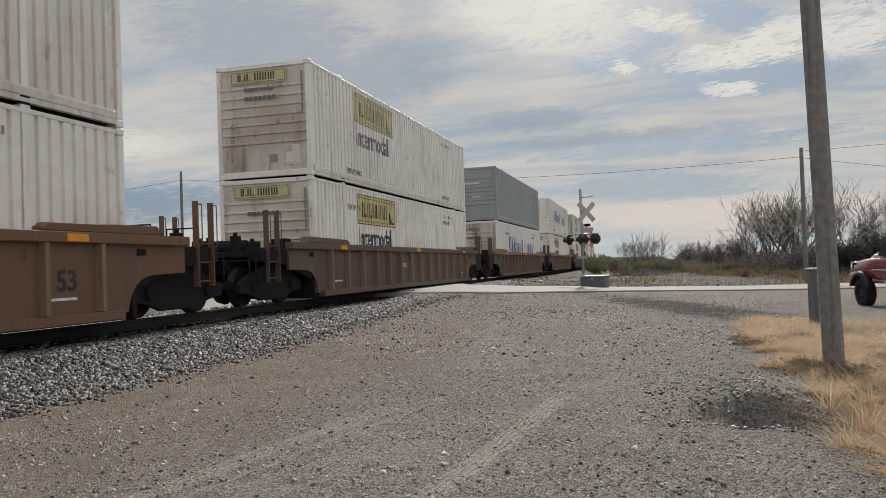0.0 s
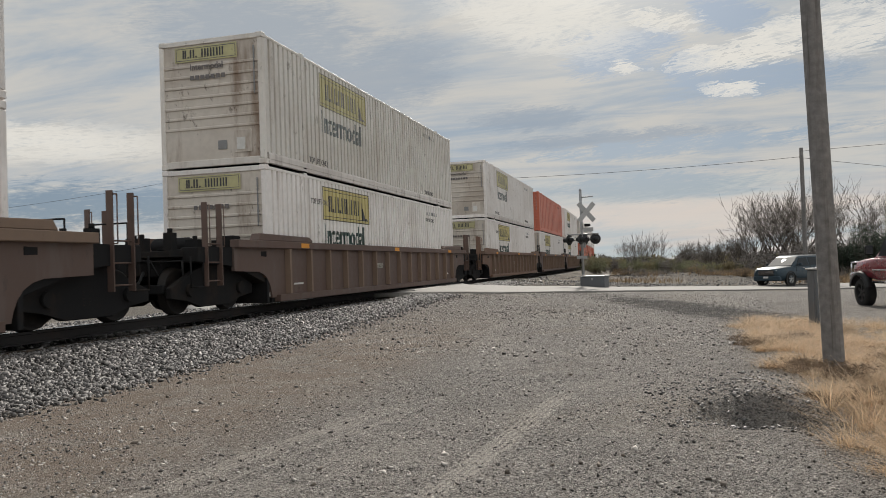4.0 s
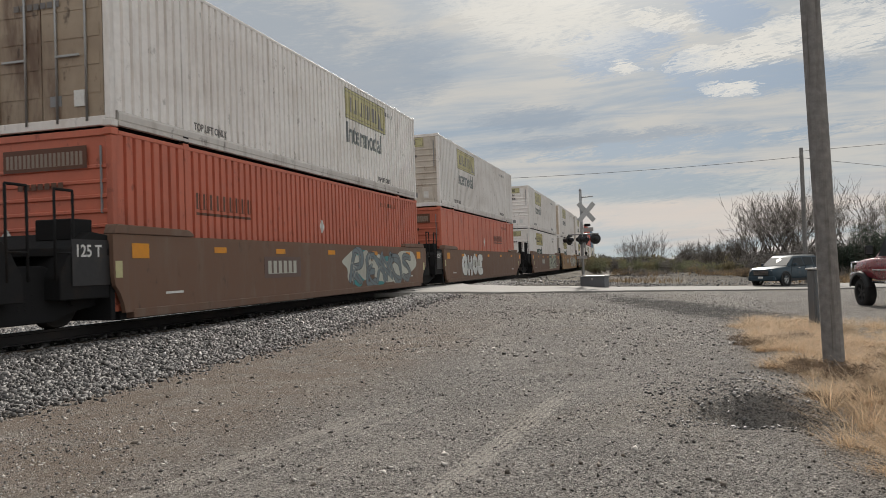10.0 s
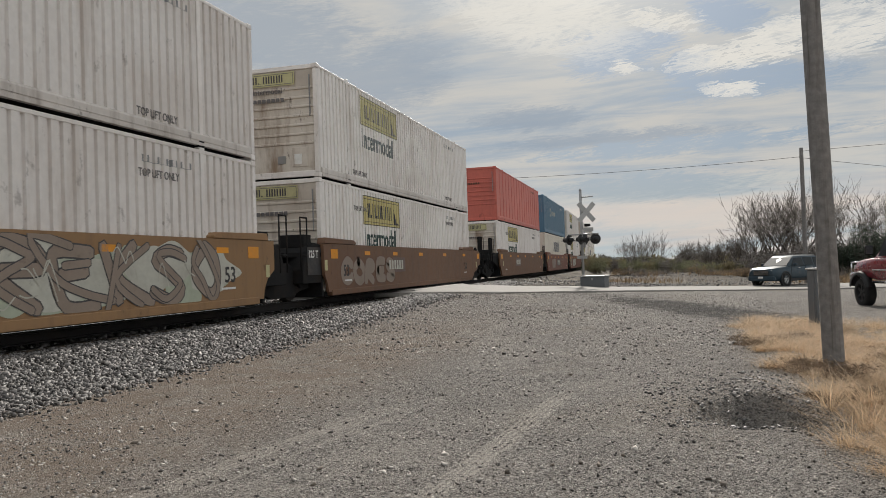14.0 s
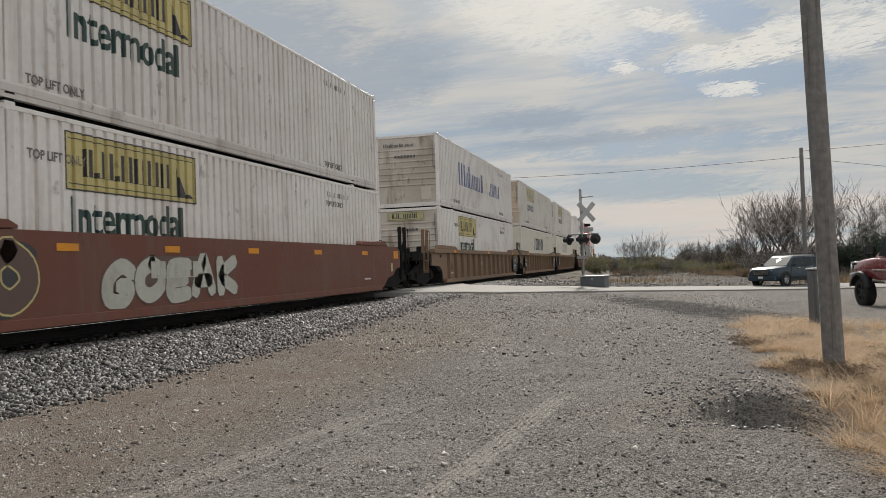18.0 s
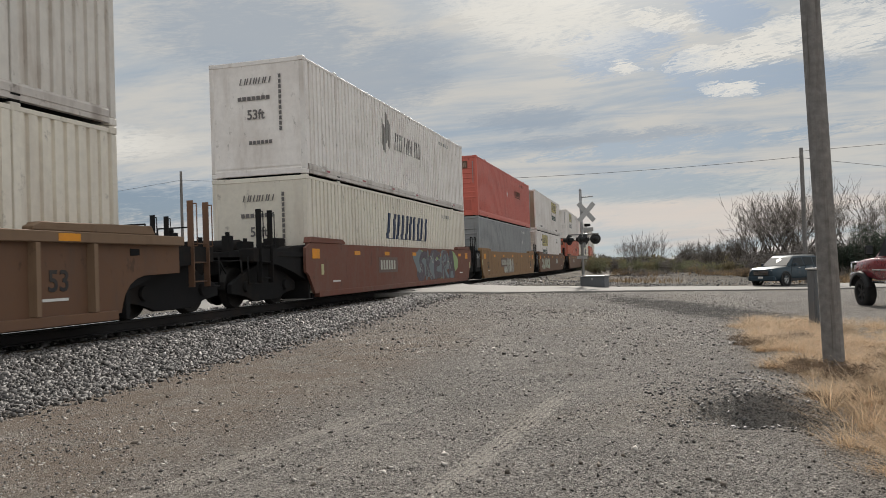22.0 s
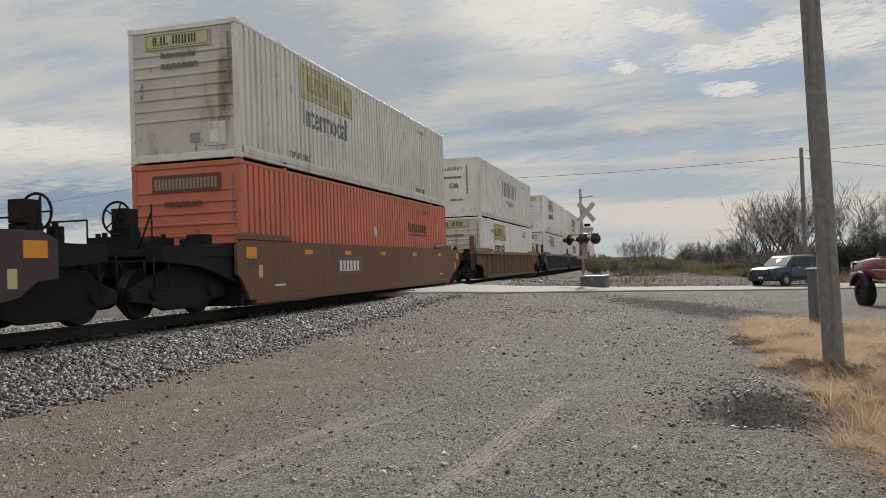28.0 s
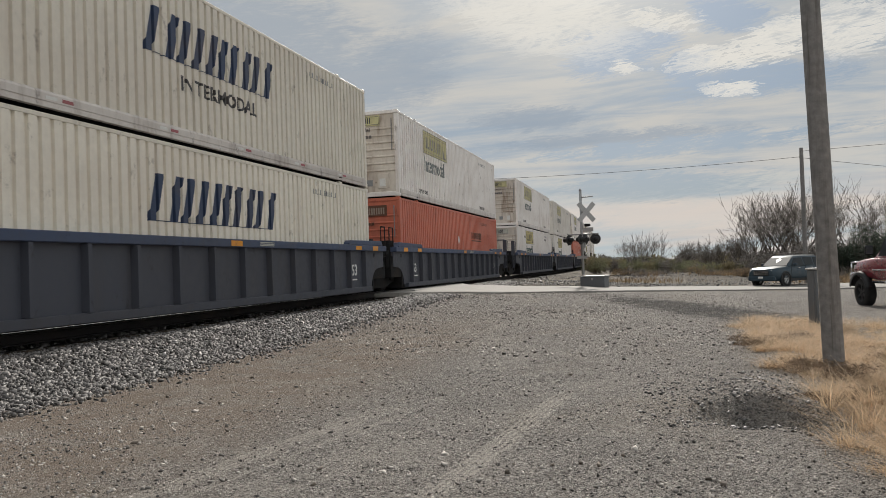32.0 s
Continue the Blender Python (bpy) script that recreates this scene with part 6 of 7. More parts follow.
    for y in ((2.63, 5.1, 7.9, 11.08, 14.25) if style == "plain" else (1.3, 8.05, 14.6)):
        piece("reflector", panel_mesh(0.43, 0.11), "mark_orange", car, "yellow reflector strip", on_side(y, SIDE_TOP - 0.14 if style == "ribbed" else 1.12, 0.118 if style == "ribbed" else 0.0))
    pale = "mark_pale" if index < 24 else "mark_white"
    if index == 15:
        spray(car, ("bubble", 3.1, 2.5, 0.8, None, "mark_umber", "mark_plum", "CREF"), 62, on_side)
    elif style == "plain":
        plate = piece("number_plate", panel_mesh(1.75, 0.46, 0.002), "mark_plum", car, "dark plate for the car number", on_side(10.2 if index == 22 else 4.55, 0.60, 0.0005))
        piece("number_mark", bars((0.15,) * 6, 0.09, 0.28), pale, plate, "pale car number", pose(0.16, 0.09, 0.002))
    if style == "plain":
        if index == 15:
            badge = piece("name_plate", panel_mesh(2.5, 0.52, 0.002), "mark_ink", car, "black plate with pale slanting blocks", on_side(6.83, 0.46, 0.0005))
            piece("name_mark", bars((0.62, 0.62, 0.62), 0.09, 0.36, 0.12, 0.003, (1.0, 1.0, 0.9)), "mark_pale", badge, at=pose(0.22, 0.08, 0.002))
            for k in range(3):
                piece("stripe", panel_mesh(1.9, 0.02, 0.002), "mark_ink", badge, at=pose(0.3, 0.15 + 0.06 * k, 0.0055))
    elif colour == SL:
        if index == 27:
            piece("number_mark", bars((0.12,) * 6, 0.06, 0.24), pale, car, "pale car number", on_side(3.55, 0.55))
        for y in (-0.25, L - 0.18):
            piece("reflector", panel_mesh(0.43, 0.13), "mark_orange", car, "yellow reflector strip", on_side(y, SIDE_TOP - 0.15, 0.118))
        for k in range(3):
            piece("stripe", panel_mesh(0.62, 0.018), "mark_pale", car, "", on_side(9.2, 1.28 + 0.032 * k, 0.118))
    else:
        piece("number_mark", bars((0.04,) * 7, 0.05, 0.15), pale, car, "pale car number", on_side(6.62, 0.74))
    if number:
        piece("lettering", letters(number, 0.42), "mark_black" if colour in ("tan_car_paint", "amber_car_paint", "brown_car_paint", "rust_car_paint") else "mark_white", car, "", on_side(1.04, 0.55))
        piece("lettering", letters(number, 0.42), "mark_black" if colour in ("tan_car_paint", "amber_car_paint", "brown_car_paint", "rust_car_paint") else "mark_white", car, "", on_side(L - 1.58, 0.55))
    piece("notice", bars((0.5,), 0.0, 0.04), "mark_white", car, "", on_side(1.1, 0.42))
    piece("notice", bars((0.5,), 0.0, 0.04), "mark_white", car, "", on_side(L - 1.7, 0.42))
    if index in (17, 18):
        big = piece("data_plate", panel_mesh(1.2, 0.84, 0.003), "mark_black", car, "large black stencil plate", on_side(L - 1.3, 0.28, 0.125))
        piece("lettering", letters("53", 0.2, 0.95), "mark_white", big, at=pose(0.85, 0.66, 0.003))
        piece("stamp", kept("stamp", lambda: mesh_of("stamp", ring(bmesh.new(), (0, 0, 0), (0, 0, 1), 0.07, 0.02, 14, 4))), "mark_white", big, at=pose(0.6, 0.62, 0.003))
        for k in range(5):
            piece("notice", bars((0.12, 0.2, 0.1, 0.16)[:2 + k % 3], 0.03, 0.028), "mark_white", big, at=pose(0.32 - 0.03 * k, 0.48 - 0.075 * k, 0.003))
    if index in (9, 10, 13, 18, 19, 21, 22):
        at = on_side(0.02, 0.50, 0.125) if style == "ribbed" else on_side(-0.98, 0.62, -0.09)
        pl = piece("capacity_plate", panel_mesh(0.80, 0.68, 0.003), "mark_black", car, "black stencil plate", at)
        low = 0.07 if style == "ribbed" else 0.42
        piece("lettering", letters("125T" if style == "ribbed" else "125 T", 0.25, 0.95), "mark_white", pl, at=pose(0.10, low, 0.003))
        if style == "ribbed":
            piece("notice", bars((0.1, 0.16, 0.1, 0.1), 0.03, 0.03), "mark_white", pl, at=pose(0.16, 0.40, 0.003))
            piece("notice", bars((0.14, 0.1, 0.1), 0.03, 0.03), "mark_white", pl, at=pose(0.2, 0.48, 0.003))
    if graffiti:
        spray(car, graffiti, index, on_side)
    if index == 16:
        spray(car, ("bubble", 0.5, 1.7, 1.05, "mark_ink", "mark_plum", "mark_yellow", "GO"), 61, on_side)
    return car


def rounded(kinks, k=4):
    """A closed run of points made smooth."""
    out, n = [], len(kinks)
    for i in range(n):
        p0, p1, p2, p3 = (Vector(kinks[(i + j) % n]) for j in (-1, 0, 1, 2))
        for j in range(k):
            u = j / k
            out.append(tuple(0.5 * (2 * p1 + (p2 - p0) * u + (2 * p0 - 5 * p1 + 4 * p2 - p3) * u * u + (3 * p1 - p0 - 3 * p2 + p3) * u ** 3)))
    return out


def blot(rg, cx, cy, rw, rh, wild=0.3, kinks=9, tilt=0.0):
    pts = []
    for k in range(kinks):
        a = 2 * math.pi * (k + rg.uniform(-0.2, 0.2)) / kinks
        q = 1 + rg.uniform(-wild, wild)
        pts.append((cx + rw * q * math.cos(a) + tilt * rh * math.sin(a), cy + rh * (0.6 + 0.4 * q) * math.sin(a)))
    return rounded(pts)


# letter-like skeletons in a unit square
GLYPH = {
    "A": [[(.05, 0), (.45, 1), (.6, .95), (.95, 0)], [(.2, .36), (.8, .36)]],
    "C": [[(.9, .8), (.5, 1), (.1, .62), (.18, .15), (.6, 0), (.92, .22)]],
    "E": [[(.9, .95), (.2, .95), (.14, .5), (.2, .05), (.92, .05)], [(.2, .5), (.75, .52)]],
    "F": [[(.92, .95), (.2, .92), (.16, 0)], [(.2, .5), (.7, .54)]],
    "G": [[(.9, .8), (.5, 1), (.1, .6), (.2, .1), (.7, 0), (.9, .4), (.55, .42)]],
    "H": [[(.12, 1), (.16, 0)], [(.86, 1), (.84, 0)], [(.16, .5), (.84, .5)]],
    "I": [[(.5, 1), (.45, 0)]],
    "J": [[(.3, .95), (.85, .95), (.7, .2), (.4, 0), (.1, .25)]],
    "K": [[(.14, 1), (.18, 0)], [(.9, 1), (.25, .5), (.95, 0)]],
    "N": [[(.12, 0), (.16, 1), (.84, 0), (.88, 1)]],
    "O": [[(.5, 1), (.1, .7), (.12, .25), (.5, 0), (.9, .28), (.88, .72), (.5, 1)]],
    "R": [[(.14, 0), (.16, .95), (.75, .92), (.86, .68), (.2, .46), (.95, 0)]],
    "S": [[(.9, .85), (.45, 1), (.12, .75), (.5, .52), (.9, .28), (.55, 0), (.08, .15)]],
    "T": [[(.02, .92), (.98, .95)], [(.5, .92), (.46, 0)]],
    "U": [[(.12, 1), (.14, .25), (.5, 0), (.88, .25), (.86, 1)]],
}


def curve(pts, k=4):
    """An open run of points made smooth."""
    p = [Vector(pts[0])] + [Vector(q) for q in pts] + [Vector(pts[-1])]
    out = []
    for i in range(1, len(p) - 2):
        for j in range(k):
            u = j / k
            out.append(0.5 * (2 * p[i] + (p[i + 1] - p[i - 1]) * u + (2 * p[i - 1] - 5 * p[i] + 4 * p[i + 1] - p[i + 2]) * u * u + (3 * p[i] - p[i - 1] - 3 * p[i + 1] + p[i + 2]) * u ** 3))
    return out + [p[-1]]


def stroke_film(bm, pts, w, z):
    """A film of paint along a line, with rounded ends."""
    n = len(pts)
    rows = []
    for i, p in enumerate(pts):
        d = pts[min(i + 1, n - 1)] - pts[max(i - 1, 0)]
        d = d.normalized() if d.length > 1e-6 else Vector((1, 0))
        s_ = Vector((-d.y, d.x)) * w / 2
        if i == 0:
            q = p - d * w * 0.4
            rows.append((q + s_ * 0.6, q - s_ * 0.6))
        rows.append((p + s_, p - s_))
        if i == n - 1:
            q = p + d * w * 0.4
            rows.append((q + s_ * 0.6, q - s_ * 0.6))
    vs = [[bm.verts.new((max(q.x, -9.0), min(max(q.y, 0.0), 1.11), z)) for q in r] for r in rows]
    for a, b in zip(vs, vs[1:]):
        bm.faces.new((a[0], a[1], b[1], b[0]))


def spray(car, spec, seed, on_side):
    """Sprayed lettering: fat outlined letters, an interlaced piece over blots, block letters on a pale ground, or a thin scrawl."""
    style, y0, width, h, back, fore, edge_, word = spec
    rg = random.Random(seed * 13 + 1)
    base = 0.24

    def lay(name, bm, colour, lift, label=""):
        me = bpy.data.meshes.new(name)
        bm.to_mesh(me)
        bm.free()
        piece(name, me, colour, car, label, on_side(y0, base, lift), "stuff")

    def ground(n, colours, lift, rh):
        for colour in colours:
            bm = bmesh.new()
            for i in range(n):
                pts = blot(rg, width * (i + rg.uniform(0.2, 0.8)) / n, h * rg.uniform(0.3, 0.7), width / n * rg.uniform(0.5, 0.9), h * rh * rg.uniform(0.7, 1.1), 0.35)
                bm.faces.new([bm.verts.new((x, min(max(y, 0.0), 1.11), 0.00004 * i)) for x, y in pts])
            lay("graffiti_ground", bm, colour, lift)
            lift += 0.0006

    def word_films(fat, rim, twist, lift, fills):
        n = len(word)
        inner, outer = [bmesh.new() for _ in fills], bmesh.new()
        for i, ch in enumerate(word):
            x0, w = width * i / n, width / n
            grow, drop, lean = rg.uniform(1.0, 1.22), rg.uniform(-0.05, 0.05), rg.uniform(-twist, twist)
            for st in GLYPH.get(ch, GLYPH["S"]):
                pts = [Vector((x0 + w * (0.12 + 0.76 * x * grow) + lean * (y - 0.5) * w, fat * 0.6 + (h - fat * 1.2) * y + drop * h)) for x, y in st]
                pts = [p + Vector((rg.uniform(-1, 1), rg.uniform(-1, 1))) * 0.12 * twist * w for p in pts]
                line = curve(pts)
                stroke_film(outer, line, fat + rim, 0.0004 * i)
                stroke_film(inner[i % len(fills)], line, fat, 0.0004 * i + 0.0002)
        lay("graffiti_outline", outer, edge_, lift, "sprayed outline of lettering")
        for bm, colour in zip(inner, fills):
            lay("graffiti_fill", bm, colour, lift, "sprayed lettering")
    if style == "blocks":
        bm = bmesh.new()
        pts = [(0.0, 0.0), (width, 0.02), (width + 0.04, 0.5), (width - 0.02, h), (0.1, h + 0.02), (0.0, 0.6)]
        bm.faces.new([bm.verts.new((x, min(y, 1.11), 0)) for x, y in pts])
        lay("graffiti_ground", bm, back, 0.0006)
        word_films(0.15 * h, 0.0, 0.06, 0.0012, [fore])
        bm = bmesh.new()
        for i in range(1, len(word)):
            x = width * i / len(word)
            stroke_film(bm, curve([(x, h), (x + 0.03, h * 0.6), (x - 0.04, h * 0.3), (x, 0.03)]), 0.03, 0.0)
        lay("graffiti_line", bm, edge_, 0.0045)
    elif style == "wild":
        ground(6, (back, "mark_pale" if back != "mark_lime" else "mark_steel"), 0.0006, 0.42)
        word_films(0.17 * h, 0.05, 0.55, 0.002, [fore, "mark_umber" if back == "mark_sage" else "mark_steel"])
        word_films(0.10 * h, 0.035, 0.9, 0.006, [fore])
        bm = bmesh.new()
        for i in range(10):
            x, y = width * rg.uniform(0.02, 0.9), h * rg.uniform(0.15, 0.8)
            stroke_film(bm, curve([(x, y), (x + 0.12, y + rg.uniform(-0.2, 0.3)), (x + 0.3, y + rg.uniform(-0.3, 0.2))]), 0.02, 0.0001 * i)
        lay("graffiti_line", bm, "mark_pale", 0.0095)
    elif style == "scrawl":
        bm = bmesh.new()
        n = len(word)
        for i, ch in enumerate(word):
            for st in GLYPH.get(ch, GLYPH["S"]):
                stroke_film(bm, curve([(width * (i + 0.1 + 0.8 * x) / n, h * (0.45 + 0.5 * y)) for x, y in st]), 0.028, 0.0001 * i)
        stroke_film(bm, curve([(0.02, h * 0.4), (width * 0.3, h * 0.3), (width * 0.12, h * 0.02), (width * 0.25, h * 0.14)]), 0.028, 0.0)
        lay("graffiti", bm, fore, 0.0008, "thin sprayed scrawl")
    else:
        if back:
            ground(4, (back,), 0.0006, 0.5)
        word_films(0.30 * h, 0.055, 0.16, 0.002, [fore])


MOVERS, SPINNERS = [], []
# leading end of each load, metres along the track at the start; upper box, lower box (paint, marking, end), car
WH, CR, DW, OR, RD, GY, BL = "white_paint", "cream_paint", "dirty_white_paint", "orange_paint", "red_paint", "grey_paint", "blue_paint"
BR, DB, MA, PL, RU, TA, SL = "brown_car_paint", "dark_brown_car_paint", "maroon_car_paint", "plum_car_paint", "rust_car_paint", "tan_car_paint", "slate_car_paint"
NV = "navy_car_paint"
TRAIN = [
    (-5.4, (WH, "green", "nose"), (WH, "yellow", "nose"), ("ribbed", RU, RU, "cc", "53", None)),
    (17.78, (WH, "green", "nose"), (WH, "yellow", "nose"), ("ribbed", DB, DB, "cc", "", None)),
    (41.06, (GY, "placard", "nose"), (WH, "big_blue", "nose"), ("ribbed", DB, "dusty_car_paint", "cc", "", None)),
    (63.9, (WH, "dull_blue", "nose"), (WH, "yellow", "nose"), ("ribbed", DB, "dusty_car_paint", "cc", "", None)),
    (87.03, (DW, "green", "nose"), (WH, "yellow", "nose"), ("ribbed", DB, DB, "cc", "", None)),
    (110.0, (WH, "green", "nose"), (WH, "yellow", "nose"), ("ribbed", BR, BR, "ca", "", ("scrawl", 8.6, 0.6, 0.6, None, "mark_faint", "", "SNU"))),
    (129.05, (OR, "", "nose"), (WH, "yellow", "nose"), ("ribbed", DB, DB, "aa", "", None)),
    (148.2, (WH, "crisp", "flat"), (WH, "yellow", "nose"), ("ribbed", DB, DB, "ac", "", ("scrawl", 5.95, 0.7, 0.62, None, "mark_pale", "", "NOSU"))),
    (171.15, (WH, "green", "nose"), (OR, "dark", "nose"), ("plain", DB, DB, "ca", "", ("wild", 9.2, 5.4, 0.98, "mark_sage", "mark_ink", "mark_ink", "SEKSN"))),
    (190.31, (WH, "green", "door"), (OR, "dark", "nose"), ("plain", BR, BR, "aa", "", ("wild", 9.2, 5.6, 1.0, "mark_teal", "mark_steel", "mark_ink", "RENOS"))),
    (209.6, (WH, "green", "nose"), (OR, "dark", "nose"), ("plain", BR, BR, "ac", "", ("bubble", 2.6, 4.0, 1.02, None, "mark_white", "mark_ink", "GHOE"))),
    (232.34, (WH, "green", "nose"), (WH, "yellow", "nose"), ("plain", BR, BR, "ca", "", ("blocks", 9.0, 4.65, 1.1, "mark_sage", "mark_ink", "mark_plum", "TASHR"))),
    (251.42, (WH, "green", "nose"), (WH, "yellow", "nose"), ("plain", "amber_car_paint", "amber_car_paint", "aa", "53", ("wild", 8.8, 5.6, 1.08, "mark_sage", "mark_umber", "mark_ink", "REKSO"))),
    (270.8, (WH, "green", "nose"), (WH, "yellow", "nose"), ("plain", RU, RU, "ac", "53", ("bubble", 0.8, 4.4, 0.85, None, "mark_umber", "mark_brown", "CORES"))),
    (293.69, (RD, "", "nose"), (WH, "yellow", "nose"), ("plain", RU, RU, "ca", "", None)),
    (312.74, (BL, "emblem", "nose"), (CR, "slant", "door"), ("plain", MA, MA, "aa", "", ("scrawl", 9.35, 3.6, 1.0, None, "mark_umber", "", "UNKS"))),
    (331.95, (WH, "crisp", "nose"), (WH, "yellow", "nose"), ("plain", MA, MA, "ac", "", ("bubble", 3.5, 3.9, 0.85, None, "mark_pale", "mark_plum", "GOEAK"))),
    (355.08, (WH, "dull_blue", "nose"), (WH, "yellow", "nose"), ("ribbed", TA, TA, "ca", "53", None)),
    (374.2, (DW, "green", "nose"), (CR, "slant", "flat"), ("ribbed", TA, TA, "aa", "53", None)),
    (393.25, (DW, "green", "nose"), (CR, "slant_pale", "flat"), ("ribbed", RU, TA, "ac", "53", None)),
    (416.27, (WH, "slant_faint", "flat"), (CR, "slant", "flat"), ("plain", MA, MA, "ca", "", ("wild", 8.4, 5.1, 1.1, "mark_lime", "mark_dusk", "mark_ink", "SKERA"))),
    (435.3, (RD, "dark", "nose"), (GY, "placard", "nose"), ("plain", "amber_car_paint", "amber_car_paint", "aa", "53", ("bubble", 5.4, 3.0, 0.85, "mark_umber", "mark_pale", "mark_dusk", "PASI"))),
    (454.45, (WH, "crisp", "door"), (WH, "yellow", "nose"), ("plain", RU, RU, "ac", "", ("bubble", 1.2, 4.8, 0.85, None, "mark_sage", "mark_umber", "JUNKS"))),
    (477.5, (WH, "green", "nose"), (OR, "dark", "nose"), ("plain", BR, BR, "cc", "", None)),
    (500.6, (WH, "slant_word", "flat"), (CR, "slant_word", "flat"), ("plain", PL, PL, "cc", "", ("scrawl", 9.0, 4.0, 0.95, None, "mark_umber", "", "TOOBS"))),
    (523.45, (DW, "green", "nose"), (OR, "dark", "nose"), ("plain", RU, RU, "cc", "", None)),
    (546.2, (DW, "slant_grey", "flat"), (WH, "yellow", "nose"), ("ribbed", RU, TA, "cc", "", None)),
    (569.3, (WH, "crisp", "nose"), (WH, "yellow_only", "nose"), ("ribbed", SL, NV, "ca", "53", None)),
    (588.44, (CR, "slant_word", "flat"), (CR, "slant", "flat"), ("ribbed", SL, NV, "aa", "53", None)),
    (607.5, (WH, "green", "nose"), (OR, "dark", "nose"), ("ribbed", SL, NV, "ac", "53", None)),
    (630.5, (WH, "green", "nose"), (WH, "yellow", "nose"), ("ribbed", SL, NV, "ca", "53", None)),
    (649.6, (DW, "green", "nose"), (WH, "yellow", "nose"), ("ribbed", SL, NV, "aa", "53", None)),
    (668.7, (WH, "green", "nose"), (OR, "dark", "nose"), ("ribbed", SL, NV, "ac", "53", None)),
    (691.7, (WH, "green", "nose"), (WH, "yellow", "nose"), ("plain", BR, BR, "cc", "", None)),
    (714.7, (DW, "green", "nose"), (WH, "yellow", "nose"), ("plain", DB, DB, "cc", "", None)),
    (737.7, (WH, "slant_faint", "flat"), (CR, "slant", "flat"), ("plain", BR, BR, "cc", "", None)),
]
for number_, (start, upper, lower, car_spec) in enumerate(TRAIN):
    MOVERS.append((build_car(*car_spec, number_), start, 0.0))
    MOVERS.append((build_container(0, *lower, number_), start, 0.19))
    MOVERS.append((build_container(1, *upper, number_), start, 0.19 + H + 0.025))


def train_run(t):
    """Metres that the train has rolled after t seconds; it gathers a little speed."""
    return 17.85 * t + 0.0153 * t * t - 0.000121 * t ** 3


def on_track(s, z):
    """Pose of a load whose leading end is s metres along the track."""
    a = Vector((float(track_x(s)), s, z))
    b = Vector((float(track_x(s + L)), s + L, z))
    way = (b - a).normalized()
    return Matrix.Translation(a) @ Matrix.Rotation(math.atan2(-way.x, way.y), 4, "Z")


# ---------------------------------------------------------------- crossing signal
def build_signal():
    x, y = -3.50, 38.6
    z = lz(x, y)
    s = empty("crossing_signal", pose(x, y, z, 0, 0, -14), label="railway crossing signal mast with crossbuck and paired lamps", category="crossing signal")
    part("mast", rod(bmesh.new(), (0, 0, -0.1), (0, 0, 4.72), 0.065, 14), "galvanised", s, "grey steel mast")
    part("foundation", prism(bmesh.new(), [(-0.28, -0.28), (0.28, -0.28), (0.28, 0.28), (-0.28, 0.28)], "z", -0.2, 0.22), "concrete", s, bevel=0.02)
    part("mast_base", lathe(bmesh.new(), [(0.2, 0.22), (0.2, 0.26), (0.1, 0.34), (0.085, 0.6), (0.066, 0.62)], (0, 0, 0), (0, 0, 1)), "galvanised", s)
    part("top_cap", lathe(bmesh.new(), [(0.07, 4.70), (0.075, 4.72), (0.05, 4.77), (0.001, 4.79)], (0, 0, 0), (0, 0, 1)), "galvanised", s)
    part("bell_arm", rod(bmesh.new(), (0.05, 0, 4.36), (0.62, 0, 4.36), 0.028, 8), "galvanised", s)
    cross = part("crossbuck", box(bmesh.new(), -0.58, 0.58, -0.012, 0.012, -0.115, 0.115), "aluminium", s, "crossed boards seen from behind", at=Matrix.Translation((0.30, -0.1, 3.62)) @ Matrix.Rotation(radians(38), 4, "Z") @ Matrix.Rotation(radians(48), 4, "Y"))
    part("board", box(bmesh.new(), -0.58, 0.58, -0.012, 0.012, -0.115, 0.115), "aluminium", cross, at=Matrix.Translation((0, -0.026, 0)) @ Matrix.Rotation(radians(-96), 4, "Y"))
    part("bracket", box(bmesh.new(), 0.05, 0.4, -0.09, -0.04, 3.58, 3.66), "galvanised", s, bevel=0.006)
    part("track_sign", box(bmesh.new(), 0.12, 0.62, -0.1, -0.08, 2.66, 2.86), "aluminium", s, "small plate below the crossbuck", 0.004)
    part("bell", lathe(bmesh.new(), [(0.001, 0.0), (0.12, 0.0), (0.15, -0.03), (0.15, -0.11), (0.1, -0.13), (0.001, -0.13)], (0.3, 0, 3.05), (0, 0, 1)), "black_steel", s)
    part("cross_arm", rod(rod(bmesh.new(), (-0.72, 0, 2.55), (0.84, 0, 2.55), 0.035, 8), (0, -0.16, 2.5), (0, 0.2, 2.5), 0.03, 8), "galvanised", s)
    for k, (lx, ly, turn) in enumerate(((-0.64, 0.0, 62), (0.68, 0.0, 20), (0.0, -0.22, 250), (0.10, 0.22, 62))):
        m = Matrix.Translation((lx, ly, 2.3)) @ Matrix.Rotation(radians(turn + 12), 4, "Z")
        back = part("lamp_background", lathe(bmesh.new(), [(0.001, 0.0), (0.255, 0.0), (0.26, 0.01), (0.255, 0.02), (0.001, 0.02)], (0, 0, 0), (0, 1, 0), 26), "black_plastic", s, "black round lamp background", at=m)
        part("lamp_housing", lathe(bmesh.new(), [(0.12, -0.001), (0.13, -0.1), (0.09, -0.2), (0.001, -0.22)], (0, 0, 0), (0, 1, 0), 18), "black_plastic", back)
        part("hood", lathe(bmesh.new(), [(0.125, 0.021), (0.115, 0.32), (0.108, 0.32), (0.118, 0.021)], (0, 0, 0), (0, 1, 0), 18), "black_plastic", back)
